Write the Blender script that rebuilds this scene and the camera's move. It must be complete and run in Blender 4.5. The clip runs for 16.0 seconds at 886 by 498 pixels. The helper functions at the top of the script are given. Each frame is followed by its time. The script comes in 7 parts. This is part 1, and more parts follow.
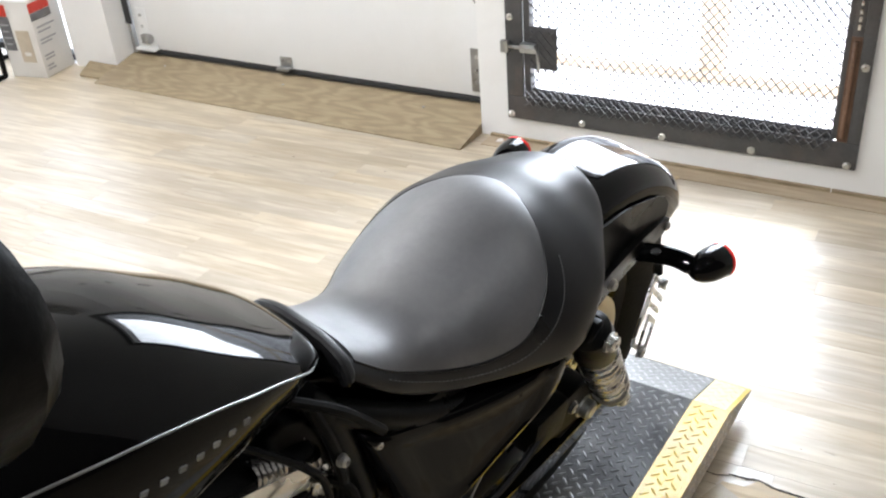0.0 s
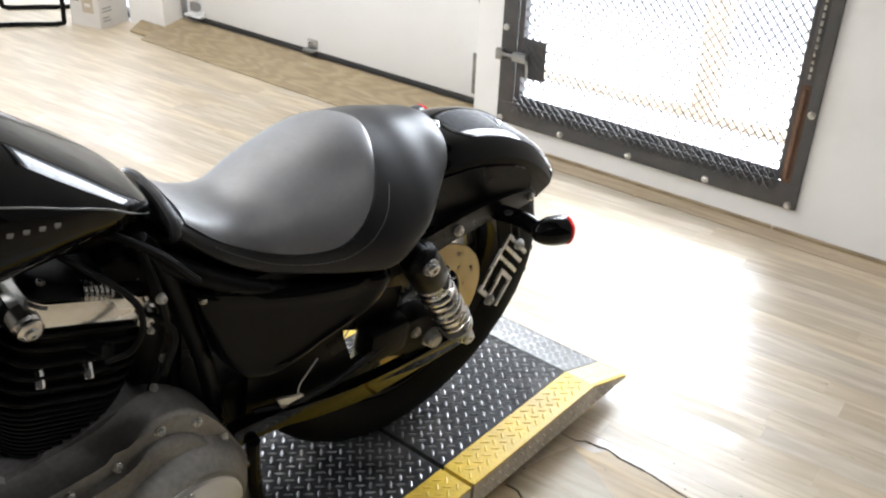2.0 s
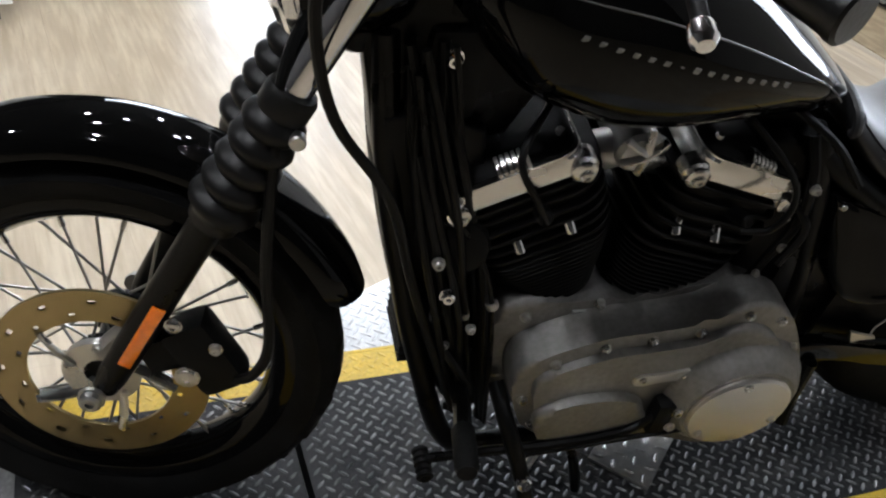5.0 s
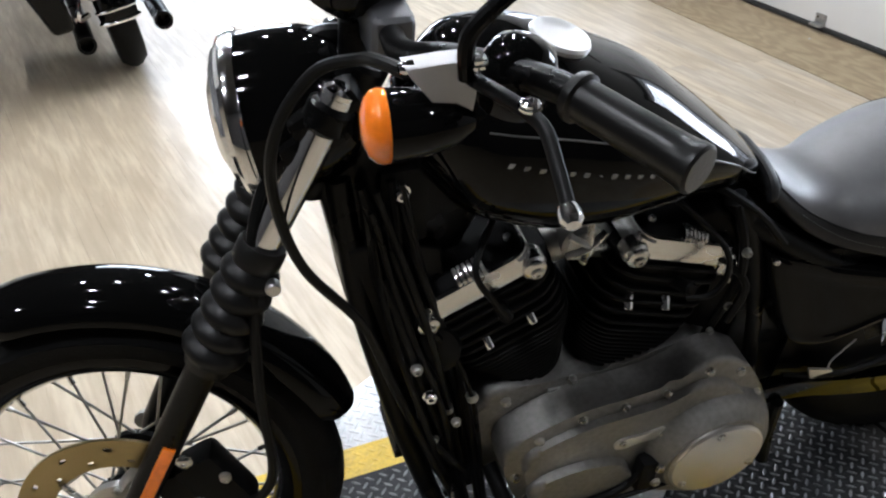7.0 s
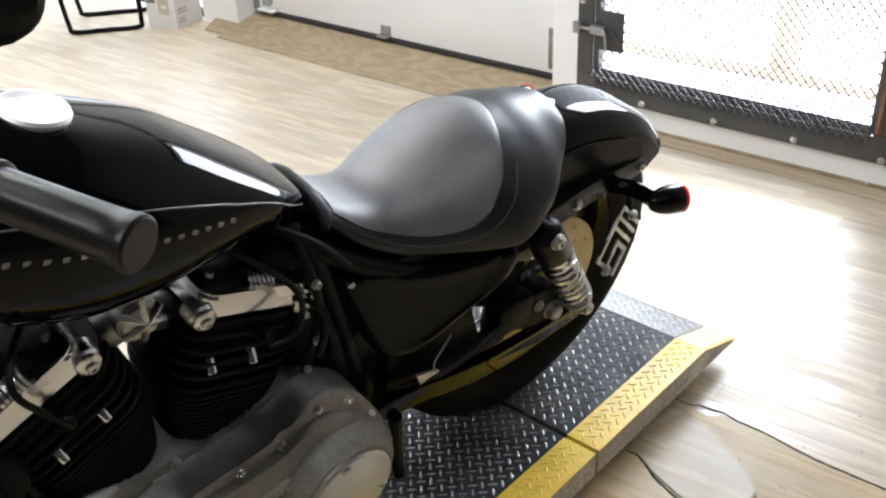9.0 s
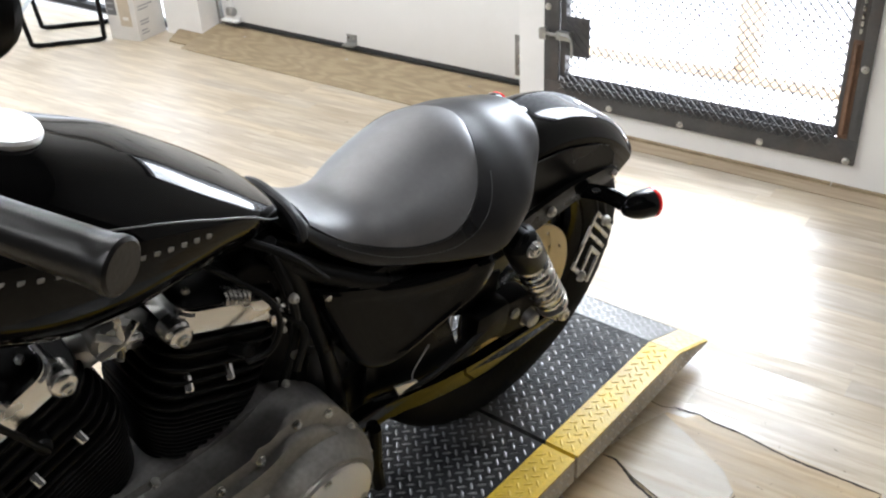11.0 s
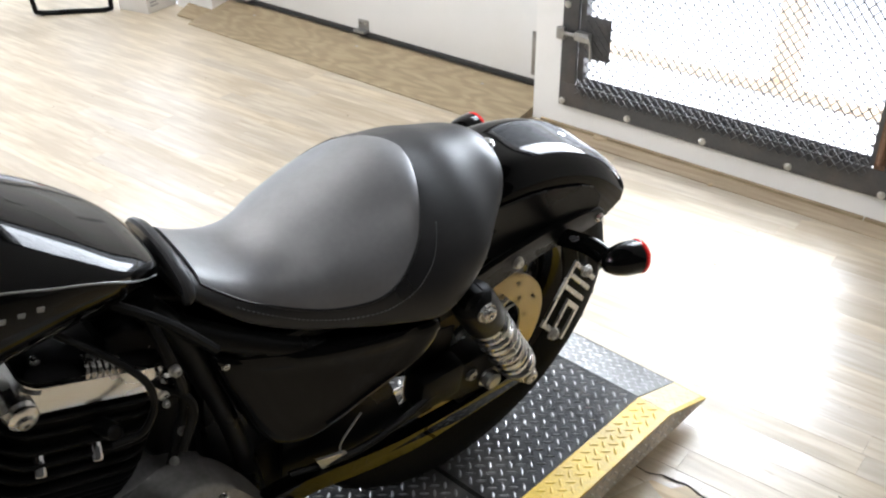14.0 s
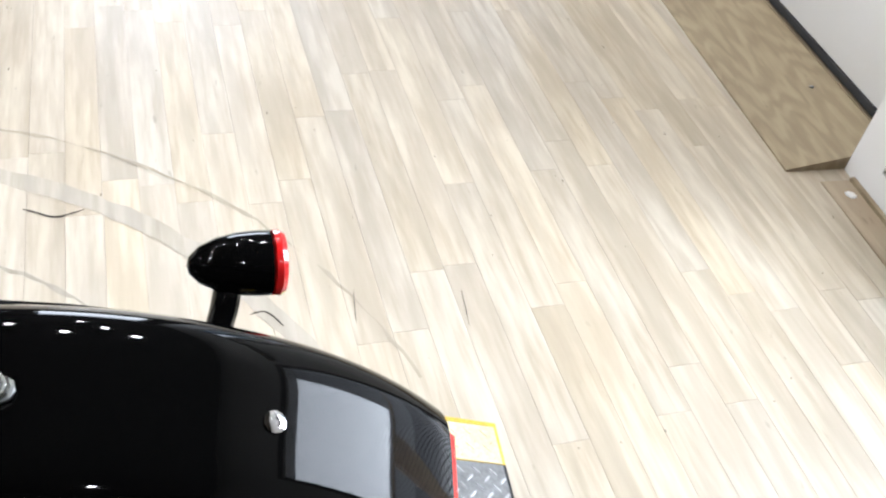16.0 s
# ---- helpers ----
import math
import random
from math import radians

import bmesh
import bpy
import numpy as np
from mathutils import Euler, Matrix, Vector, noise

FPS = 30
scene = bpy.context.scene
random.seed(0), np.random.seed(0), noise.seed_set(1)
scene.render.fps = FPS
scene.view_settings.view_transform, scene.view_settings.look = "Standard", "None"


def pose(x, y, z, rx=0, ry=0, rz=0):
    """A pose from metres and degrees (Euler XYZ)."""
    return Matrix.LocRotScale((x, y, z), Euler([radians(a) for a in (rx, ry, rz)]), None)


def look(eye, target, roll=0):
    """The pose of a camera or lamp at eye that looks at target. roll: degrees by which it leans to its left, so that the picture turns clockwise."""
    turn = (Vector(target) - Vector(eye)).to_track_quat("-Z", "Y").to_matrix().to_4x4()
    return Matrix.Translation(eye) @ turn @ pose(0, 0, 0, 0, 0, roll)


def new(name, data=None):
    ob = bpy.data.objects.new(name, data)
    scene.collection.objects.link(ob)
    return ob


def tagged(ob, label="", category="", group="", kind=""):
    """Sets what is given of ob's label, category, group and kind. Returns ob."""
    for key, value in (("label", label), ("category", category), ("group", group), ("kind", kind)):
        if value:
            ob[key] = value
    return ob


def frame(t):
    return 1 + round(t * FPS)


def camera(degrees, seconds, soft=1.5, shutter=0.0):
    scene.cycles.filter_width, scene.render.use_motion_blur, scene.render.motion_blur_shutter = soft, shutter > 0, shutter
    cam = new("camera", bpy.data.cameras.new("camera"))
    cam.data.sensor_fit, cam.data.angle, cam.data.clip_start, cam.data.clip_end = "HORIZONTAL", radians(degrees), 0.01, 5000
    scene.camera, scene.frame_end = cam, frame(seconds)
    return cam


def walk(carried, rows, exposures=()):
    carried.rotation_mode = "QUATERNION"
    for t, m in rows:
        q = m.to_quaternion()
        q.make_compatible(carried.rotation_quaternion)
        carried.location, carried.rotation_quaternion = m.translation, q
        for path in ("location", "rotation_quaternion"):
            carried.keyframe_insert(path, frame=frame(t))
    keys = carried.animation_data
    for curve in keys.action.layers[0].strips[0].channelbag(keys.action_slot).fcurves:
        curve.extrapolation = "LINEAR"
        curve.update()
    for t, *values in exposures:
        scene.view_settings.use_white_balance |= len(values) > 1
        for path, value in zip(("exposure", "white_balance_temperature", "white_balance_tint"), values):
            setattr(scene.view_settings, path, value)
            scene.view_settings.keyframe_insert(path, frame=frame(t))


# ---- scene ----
cam = camera(50.2, 16.0, 2.2)
PATH = [
    (0, (0.671, -0.058, 1.349), (-0.188, 1.432, 0.328), -4.7),
    (0.5, (0.768, 0.002, 1.346), (-0.055, 1.557, 0.394), -6.4),
    (1, (0.931, -0.155, 1.367), (0.098, 1.437, 0.488), -3.3),
    (1.5, (1.017, -0.201, 1.374), (0.097, 1.342, 0.495), -0.6),
    (2, (1.069, -0.142, 1.346), (0.097, 1.307, 0.37), 2.4),
    (2.5, (1.068, -0.134, 1.303), (0.095, 1.267, 0.259), 3.0),
    (3, (1.061, -0.156, 1.273), (0.121, 1.223, 0.171), 4.2),
    (3.5, (1.017, -0.217, 1.262), (-0.089, 0.997, 0.121), 3.9),
    (4, (0.957, -0.301, 1.251), (-0.286, 0.732, 0.073), 6.9),
    (4.5, (0.926, -0.357, 1.26), (-0.445, 0.513, 0.092), 8.8),
    (4.6, (0.915, -0.361, 1.265), (-0.466, 0.477, 0.085), 8.8),
    (4.7, (0.913, -0.383, 1.261), (-0.491, 0.428, 0.09), 9.1),
    (6.8, (0.971, -0.41, 1.375), (-0.569, 0.299, 0.313), 0.7),
    (7, (0.981, -0.39, 1.388), (-0.513, 0.417, 0.331), -0.7),
    (7.5, (0.995, -0.341, 1.392), (-0.388, 0.668, 0.357), -1.7),
    (8, (0.999, -0.281, 1.37), (-0.18, 0.929, 0.3), -1.7),
    (8.5, (1.009, -0.253, 1.369), (-0.075, 1.062, 0.321), -2.0),
    (9, (1.009, -0.242, 1.371), (-0.051, 1.117, 0.355), -2.8),
    (11.5, (0.993, -0.246, 1.374), (-0.008, 1.169, 0.376), -2.9),
    (12, (0.99, -0.261, 1.372), (-0.012, 1.173, 0.402), -2.9),
    (12.5, (0.974, -0.265, 1.363), (-0.007, 1.173, 0.379), -1.9),
    (13, (0.959, -0.279, 1.367), (-0.008, 1.174, 0.389), -2.5),
    (13.5, (0.96, -0.219, 1.357), (0.085, 1.253, 0.324), -3.1),
    (14, (0.955, 0.036, 1.35), (-0.099, 1.375, 0.304), -0.7),
    (14.5, (0.897, 0.296, 1.318), (-0.168, 1.564, 0.196), 0.9),
    (14.8, (0.805, 0.5, 1.31), (-0.156, 1.804, 0.135), 3.2),
    (15, (0.778, 0.615, 1.303), (-0.136, 1.905, 0.078), 4.0),
    (15.2, (0.772, 0.721, 1.289), (-0.256, 1.909, 0.051), 2.1),
    (15.5, (0.768, 0.922, 1.306), (-0.441, 1.895, 0.044), 3.3),
    (15.8, (0.699, 1.06, 1.284), (-0.643, 1.745, -0.031), 3.8),
    (16, (0.623, 1.146, 1.239), (-0.71, 1.718, -0.138), 10.7),
]
EXPOSURES = [(t, stops, kelvin, 10) for t, stops, kelvin in ((0, 0.35, 6080), (3, 0.45, 6200), (4.5, 0.0, 6000), (7, 0.1, 5850), (7.5, 0.2, 5850), (8.5, 0.36, 6060), (13, 0.33, 6100), (14.5, 0.36, 6100), (15.5, 0.24, 6000), (16, 0.17, 5950))]
walk(cam, [(t, look(eye, target, roll)) for t, eye, target, roll in PATH], EXPOSURES)

# ---- world, sun, lights ----
world = bpy.data.worlds.new("daylight")
world.use_nodes = True
scene.world = world
wn = world.node_tree.nodes
sky = wn.new("ShaderNodeTexSky")
sky.sky_type, sky.sun_disc = "NISHITA", False
sky.sun_elevation, sky.sun_rotation = radians(54), radians(276)
world.node_tree.links.new(sky.outputs[0], wn["Background"].inputs[0])
wn["Background"].inputs[1].default_value = 0.15


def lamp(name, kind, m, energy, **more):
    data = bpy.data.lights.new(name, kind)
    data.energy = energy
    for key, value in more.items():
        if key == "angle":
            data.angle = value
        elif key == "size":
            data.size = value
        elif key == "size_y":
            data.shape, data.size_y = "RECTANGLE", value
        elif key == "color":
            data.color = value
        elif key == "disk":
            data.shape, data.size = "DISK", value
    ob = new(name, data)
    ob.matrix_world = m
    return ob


lamp("sun", "SUN", look((-6.5, 3.3, 9), (0, 2.6, 0)), 3.4, angle=radians(3), color=(1.0, 0.97, 0.93))
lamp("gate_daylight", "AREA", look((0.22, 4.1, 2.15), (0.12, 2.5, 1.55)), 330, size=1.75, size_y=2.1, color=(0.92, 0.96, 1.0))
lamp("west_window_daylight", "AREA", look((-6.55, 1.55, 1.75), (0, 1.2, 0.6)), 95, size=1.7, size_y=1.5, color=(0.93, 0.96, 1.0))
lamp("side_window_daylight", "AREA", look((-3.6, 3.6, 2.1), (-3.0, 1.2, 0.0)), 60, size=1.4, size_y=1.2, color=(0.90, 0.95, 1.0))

# ---- materials ----
MATS = {}


def material(name, color, rough=0.5, metal=0.0, coat=0.0, coat_rough=0.04, coat_ior=1.5, vary=0.12, scale=6.0, stretch=(1, 1, 1), bump=0.0, bump_scale=80.0,
             rough_vary=0.1, random=0.0, emit=None, spec=0.5, fine=0.0, dirt=None, dirt_amount=0.35, dirt_scale=3.0, sheen=0.0):
    """A node material: two scales of colour variation, roughness variation, fine relief and optional stains."""
    m = bpy.data.materials.new(name)
    m.use_nodes = True
    n, l = m.node_tree.nodes, m.node_tree.links
    b = n["Principled BSDF"]
    b.inputs["Metallic"].default_value = metal
    b.inputs["Coat Weight"].default_value = coat
    b.inputs["Coat Roughness"].default_value, b.inputs["Coat IOR"].default_value = coat_rough, coat_ior
    b.inputs["Specular IOR Level"].default_value = spec
    b.inputs["Sheen Weight"].default_value, b.inputs["Sheen Roughness"].default_value = sheen, 0.35
    co = n.new("ShaderNodeTexCoord")
    mp = n.new("ShaderNodeMapping")
    mp.inputs["Scale"].default_value = stretch
    l.new(co.outputs["Object"], mp.inputs[0])
    big = n.new("ShaderNodeTexNoise")
    big.inputs["Scale"].default_value, big.inputs["Detail"].default_value = scale, 5
    l.new(mp.outputs[0], big.inputs[0])
    ramp = n.new("ShaderNodeMapRange")
    ramp.inputs[1].default_value, ramp.inputs[2].default_value = 0.3, 0.7
    ramp.inputs[3].default_value, ramp.inputs[4].default_value = 1 - vary, 1 + vary
    l.new(big.outputs[0], ramp.inputs[0])
    value = ramp.outputs[0]
    if fine:
        small = n.new("ShaderNodeTexNoise")
        small.inputs["Scale"].default_value, small.inputs["Detail"].default_value = scale * 14, 3
        l.new(mp.outputs[0], small.inputs[0])
        fr = n.new("ShaderNodeMapRange")
        fr.inputs[1].default_value, fr.inputs[2].default_value = 0.3, 0.7
        fr.inputs[3].default_value, fr.inputs[4].default_value = 1 - fine, 1 + fine
        l.new(small.outputs[0], fr.inputs[0])
        mul = n.new("ShaderNodeMath")
        mul.operation = "MULTIPLY"
        l.new(value, mul.inputs[0]), l.new(fr.outputs[0], mul.inputs[1])
        value = mul.outputs[0]
    if random:
        info = n.new("ShaderNodeObjectInfo")
        rr = n.new("ShaderNodeMapRange")
        rr.inputs[3].default_value, rr.inputs[4].default_value = 1 - random, 1 + random
        l.new(info.outputs["Random"], rr.inputs[0])
        mul = n.new("ShaderNodeMath")
        mul.operation = "MULTIPLY"
        l.new(value, mul.inputs[0]), l.new(rr.outputs[0], mul.inputs[1])
        value = mul.outputs[0]
    tint = n.new("ShaderNodeVectorMath")
    tint.operation = "SCALE"
    tint.inputs[0].default_value = color
    l.new(value, tint.inputs["Scale"])
    colour = tint.outputs[0]
    if dirt:
        dn = n.new("ShaderNodeTexNoise")
        dn.inputs["Scale"].default_value, dn.inputs["Detail"].default_value = dirt_scale, 8
        dn.inputs["Roughness"].default_value = 0.65
        l.new(mp.outputs[0], dn.inputs[0])
        dr = n.new("ShaderNodeMapRange")
        dr.inputs[1].default_value, dr.inputs[2].default_value = 0.5, 0.72
        dr.inputs[3].default_value, dr.inputs[4].default_value = 0, dirt_amount
        l.new(dn.outputs[0], dr.inputs[0])
        mx = n.new("ShaderNodeMix")
        mx.data_type = "RGBA"
        mx.inputs[7].default_value = (*dirt, 1)
        l.new(dr.outputs[0], mx.inputs[0]), l.new(colour, mx.inputs[6])
        colour = mx.outputs[2]
    l.new(colour, b.inputs["Base Color"])
    rn = n.new("ShaderNodeMapRange")
    rn.inputs[1].default_value, rn.inputs[2].default_value = 0.3, 0.7
    rn.inputs[3].default_value, rn.inputs[4].default_value = max(0.02, rough * (1 - rough_vary)), min(1, rough * (1 + rough_vary))
    l.new(big.outputs[0], rn.inputs[0]), l.new(rn.outputs[0], b.inputs["Roughness"])
    if bump:
        bn = n.new("ShaderNodeTexNoise")
        bn.inputs["Scale"].default_value, bn.inputs["Detail"].default_value = bump_scale, 4
        l.new(mp.outputs[0], bn.inputs[0])
        bu = n.new("ShaderNodeBump")
        bu.inputs["Strength"].default_value, bu.inputs["Distance"].default_value = min(1, bump * 4), 0.002
        l.new(bn.outputs[0], bu.inputs["Height"]), l.new(bu.outputs[0], b.inputs["Normal"])
    if emit:
        b.inputs["Emission Color"].default_value = (*emit[0], 1)
        b.inputs["Emission Strength"].default_value = emit[1]
    MATS[name] = m
    return m


GLOSS = material("gloss_black_paint", (0.002, 0.002, 0.002), 0.06, coat=1.0, coat_ior=1.25, spec=0.01, vary=0.2, scale=3, rough_vary=0.3)
SATIN = material("satin_black_paint", (0.0025, 0.0025, 0.0025), 0.32, spec=0.13, vary=0.25, scale=12, rough_vary=0.3, bump=0.03, bump_scale=300)
ENGINE = material("black_powder_coat", (0.0045, 0.0045, 0.0045), 0.45, spec=0.1, vary=0.3, scale=14, bump=0.08, bump_scale=500)
GRANITE = material("grey_wrinkle_coat", (0.27, 0.262, 0.25), 0.44, vary=0.22, scale=9, fine=0.12, bump=0.1, bump_scale=900, metal=0.75,
                   dirt=(0.05, 0.04, 0.032), dirt_amount=0.4, dirt_scale=7)
PERCH = material("satin_grey_alloy", (0.42, 0.42, 0.43), 0.45, metal=0.3, vary=0.1, scale=20)
CAP = material("polished_cap_alloy", (0.86, 0.86, 0.86), 0.42, metal=0.85, vary=0.05, scale=15)
CLAMP = material("grey_painted_alloy", (0.075, 0.075, 0.08), 0.42, metal=0.2, vary=0.12, scale=25, bump=0.03, bump_scale=300)
CHROME = material("chrome", (0.78, 0.78, 0.79), 0.1, metal=1.0, vary=0.05, scale=20, rough_vary=0.4)
STEEL = material("brushed_steel", (0.56, 0.55, 0.53), 0.28, metal=1.0, vary=0.15, scale=18, rough_vary=0.35, bump=0.04, bump_scale=250)
DULL = material("dull_zinc_steel", (0.42, 0.42, 0.41), 0.42, metal=1.0, vary=0.25, scale=15, bump=0.05, bump_scale=120,
                dirt=(0.16, 0.11, 0.07), dirt_amount=0.3, dirt_scale=9)
ROTOR = material("brake_disc_steel", (0.36, 0.28, 0.14), 0.33, metal=1.0, vary=0.12, scale=10, bump=0.05, bump_scale=400)
LEATHER = material("black_grained_leather", (0.010, 0.010, 0.0108), 0.42, vary=0.25, scale=7, rough_vary=0.35, bump=0.02, bump_scale=420, fine=0.1, spec=0.36,
                   dirt=(0.019, 0.019, 0.0205), dirt_amount=0.5, dirt_scale=8)
CUSHION = material("smooth_worn_black_leather", (0.046, 0.046, 0.050), 0.6, coat=1.0, coat_rough=0.48, coat_ior=1.58, vary=0.3, scale=9, rough_vary=0.35, bump=0.02, bump_scale=300, fine=0.12, spec=1.0,
                   dirt=(0.085, 0.085, 0.092), dirt_amount=0.65, dirt_scale=13)
RUBBER = material("tyre_rubber", (0.005, 0.005, 0.005), 0.65, spec=0.12, vary=0.25, scale=10, bump=0.1, bump_scale=180, dirt=(0.03, 0.027, 0.024), dirt_amount=0.2)
GRIP = material("semi_gloss_rubber", (0.0055, 0.0053, 0.005), 0.31, spec=0.3, vary=0.25, scale=18, bump=0.03, bump_scale=240)
GAITER = material("rubber_boot", (0.007, 0.0068, 0.0065), 0.4, spec=0.22, vary=0.2, scale=16, bump=0.05, bump_scale=200)
HOSE = material("black_hose", (0.004, 0.004, 0.004), 0.42, spec=0.15, vary=0.2, scale=20)
AMBER = material("amber_lens", (0.95, 0.22, 0.01), 0.12, coat=0.8, vary=0.12, scale=60, bump=0.03, bump_scale=500)
RED = material("red_lens", (0.75, 0.015, 0.015), 0.12, coat=0.8, vary=0.1, scale=60)
STITCH = material("pale_thread", (0.085, 0.085, 0.09), 0.7, vary=0.2, scale=120)
BADGE = material("silver_badge", (0.22, 0.22, 0.215), 0.4, metal=0.7, vary=0.1, scale=80)
DERBY = material("silver_satin_cover", (0.66, 0.63, 0.585), 0.4, metal=1.0, vary=0.08, scale=12, rough_vary=0.25)
PLATE_DARK = material("worn_black_tread_plate", (0.030, 0.030, 0.031), 0.55, spec=0.12, metal=0.05, vary=0.35, scale=7, fine=0.25, rough_vary=0.3, bump=0.06, bump_scale=200,
                      dirt=(0.2, 0.19, 0.175), dirt_amount=0.45, dirt_scale=5)
PLATE_LUG = material("scuffed_tread_lug", (0.20, 0.20, 0.20), 0.40, metal=0.95, vary=0.5, scale=9, fine=0.25, rough_vary=0.3)
PLATE_BARE = material("bare_aluminium_tread_plate", (0.5, 0.5, 0.49), 0.36, metal=0.9, vary=0.15, scale=8, fine=0.1, bump=0.05, bump_scale=200,
                      dirt=(0.25, 0.23, 0.2), dirt_amount=0.35, dirt_scale=6)
RAMP_GREY = material("worn_grey_tread_plate", (0.2, 0.2, 0.2), 0.5, metal=0.5, vary=0.25, scale=9, fine=0.2, bump=0.05, bump_scale=200, dirt=(0.09, 0.085, 0.08), dirt_amount=0.5, dirt_scale=6)
RAMP_LUG = material("rubbed_tread_lug", (0.42, 0.42, 0.42), 0.42, metal=0.8, vary=0.25, scale=9, fine=0.15)
ROCKER = material("polished_rocker_alloy", (0.74, 0.73, 0.71), 0.24, metal=1.0, vary=0.08, scale=16, rough_vary=0.35, bump=0.02, bump_scale=160)
SKIRT = material("dull_tread_plate_skirt", (0.46, 0.425, 0.365), 0.45, metal=0.55, vary=0.25, scale=8, fine=0.15, bump=0.05, bump_scale=200, dirt=(0.12, 0.10, 0.08), dirt_amount=0.5, dirt_scale=7)
CREAM = material("worn_through_yellow_paint", (0.6, 0.5, 0.32), 0.55, vary=0.15, scale=9, fine=0.15, bump=0.05, bump_scale=200, dirt=(0.62, 0.55, 0.42), dirt_amount=0.6, dirt_scale=10)
YELLOW = material("worn_yellow_paint", (0.62, 0.42, 0.035), 0.42, vary=0.18, scale=9, fine=0.12, bump=0.05, bump_scale=200,
                  dirt=(0.3, 0.22, 0.08), dirt_amount=0.5, dirt_scale=8)
WHITE_WALL = material("white_wall_paint", (0.84, 0.835, 0.82), 0.6, vary=0.03, scale=2.5, bump=0.05, bump_scale=90, dirt=(0.55, 0.52, 0.47), dirt_amount=0.18)
WHITE_DOOR = material("white_enamelled_panel", (0.82, 0.82, 0.81), 0.42, vary=0.025, scale=3, bump=0.07, bump_scale=160, dirt=(0.55, 0.53, 0.48), dirt_amount=0.15)
CEILING = material("dark_brown_ceiling", (0.03, 0.025, 0.02), 0.8, vary=0.2, scale=3)
DARK_WALL = material("dark_unseen_wall", (0.05, 0.047, 0.045), 0.7, vary=0.1, scale=2)
GATE = material("dark_grey_painted_steel", (0.075, 0.075, 0.078), 0.45, metal=0.2, vary=0.2, scale=8, fine=0.08, bump=0.05, bump_scale=150,
                dirt=(0.17, 0.12, 0.09), dirt_amount=0.3, dirt_scale=5)
RUST = material("rusty_brown_steel", (0.16, 0.09, 0.055), 0.6, metal=0.2, vary=0.3, scale=14, fine=0.2, bump=0.1, bump_scale=150)
# rubber seals and dark trim; also colours the shadow strip at the door track
MATT_BLACK = material("matt_black_seal_and_shade", (0.03, 0.03, 0.03), 0.7, vary=0.2, scale=10)
CARDBOARD = material("white_printed_carton", (0.7, 0.68, 0.65), 0.55, vary=0.05, scale=8)
CARTON_GREY = material("grey_carton_print", (0.16, 0.16, 0.165), 0.5, vary=0.15, scale=20)
CARTON_RED = material("red_carton_print", (0.6, 0.05, 0.03), 0.5, vary=0.1, scale=20)
CARTON_TAN = material("tan_carton_print", (0.5, 0.43, 0.33), 0.5, vary=0.08, scale=20)
CARTON_TEXT = material("pale_grey_carton_print", (0.36, 0.36, 0.37), 0.5, vary=0.08, scale=20)
SNOW = material("pale_concrete_yard", (0.7, 0.7, 0.7), 0.85, vary=0.06, scale=1.2, fine=0.05)
TIMBER = material("weathered_orange_timber", (0.72, 0.54, 0.38), 0.7, vary=0.2, scale=8, stretch=(4, 4, 0.6))
GLASS = material("lamp_glass", (0.85, 0.86, 0.88), 0.08, metal=0.85, vary=0.05, scale=15)
BACKDROP = material("glowing_backdrop", (0.8, 0.8, 0.8), 1.0, emit=((0.97, 0.985, 1.0), 1.7))
LAMP_ON = material("lit_lamp_lens", (0.9, 0.9, 0.9), 0.4, emit=((1.0, 0.98, 0.95), 60.0))
WIRE_YELLOW = material("yellow_cable", (0.55, 0.6, 0.05), 0.5)


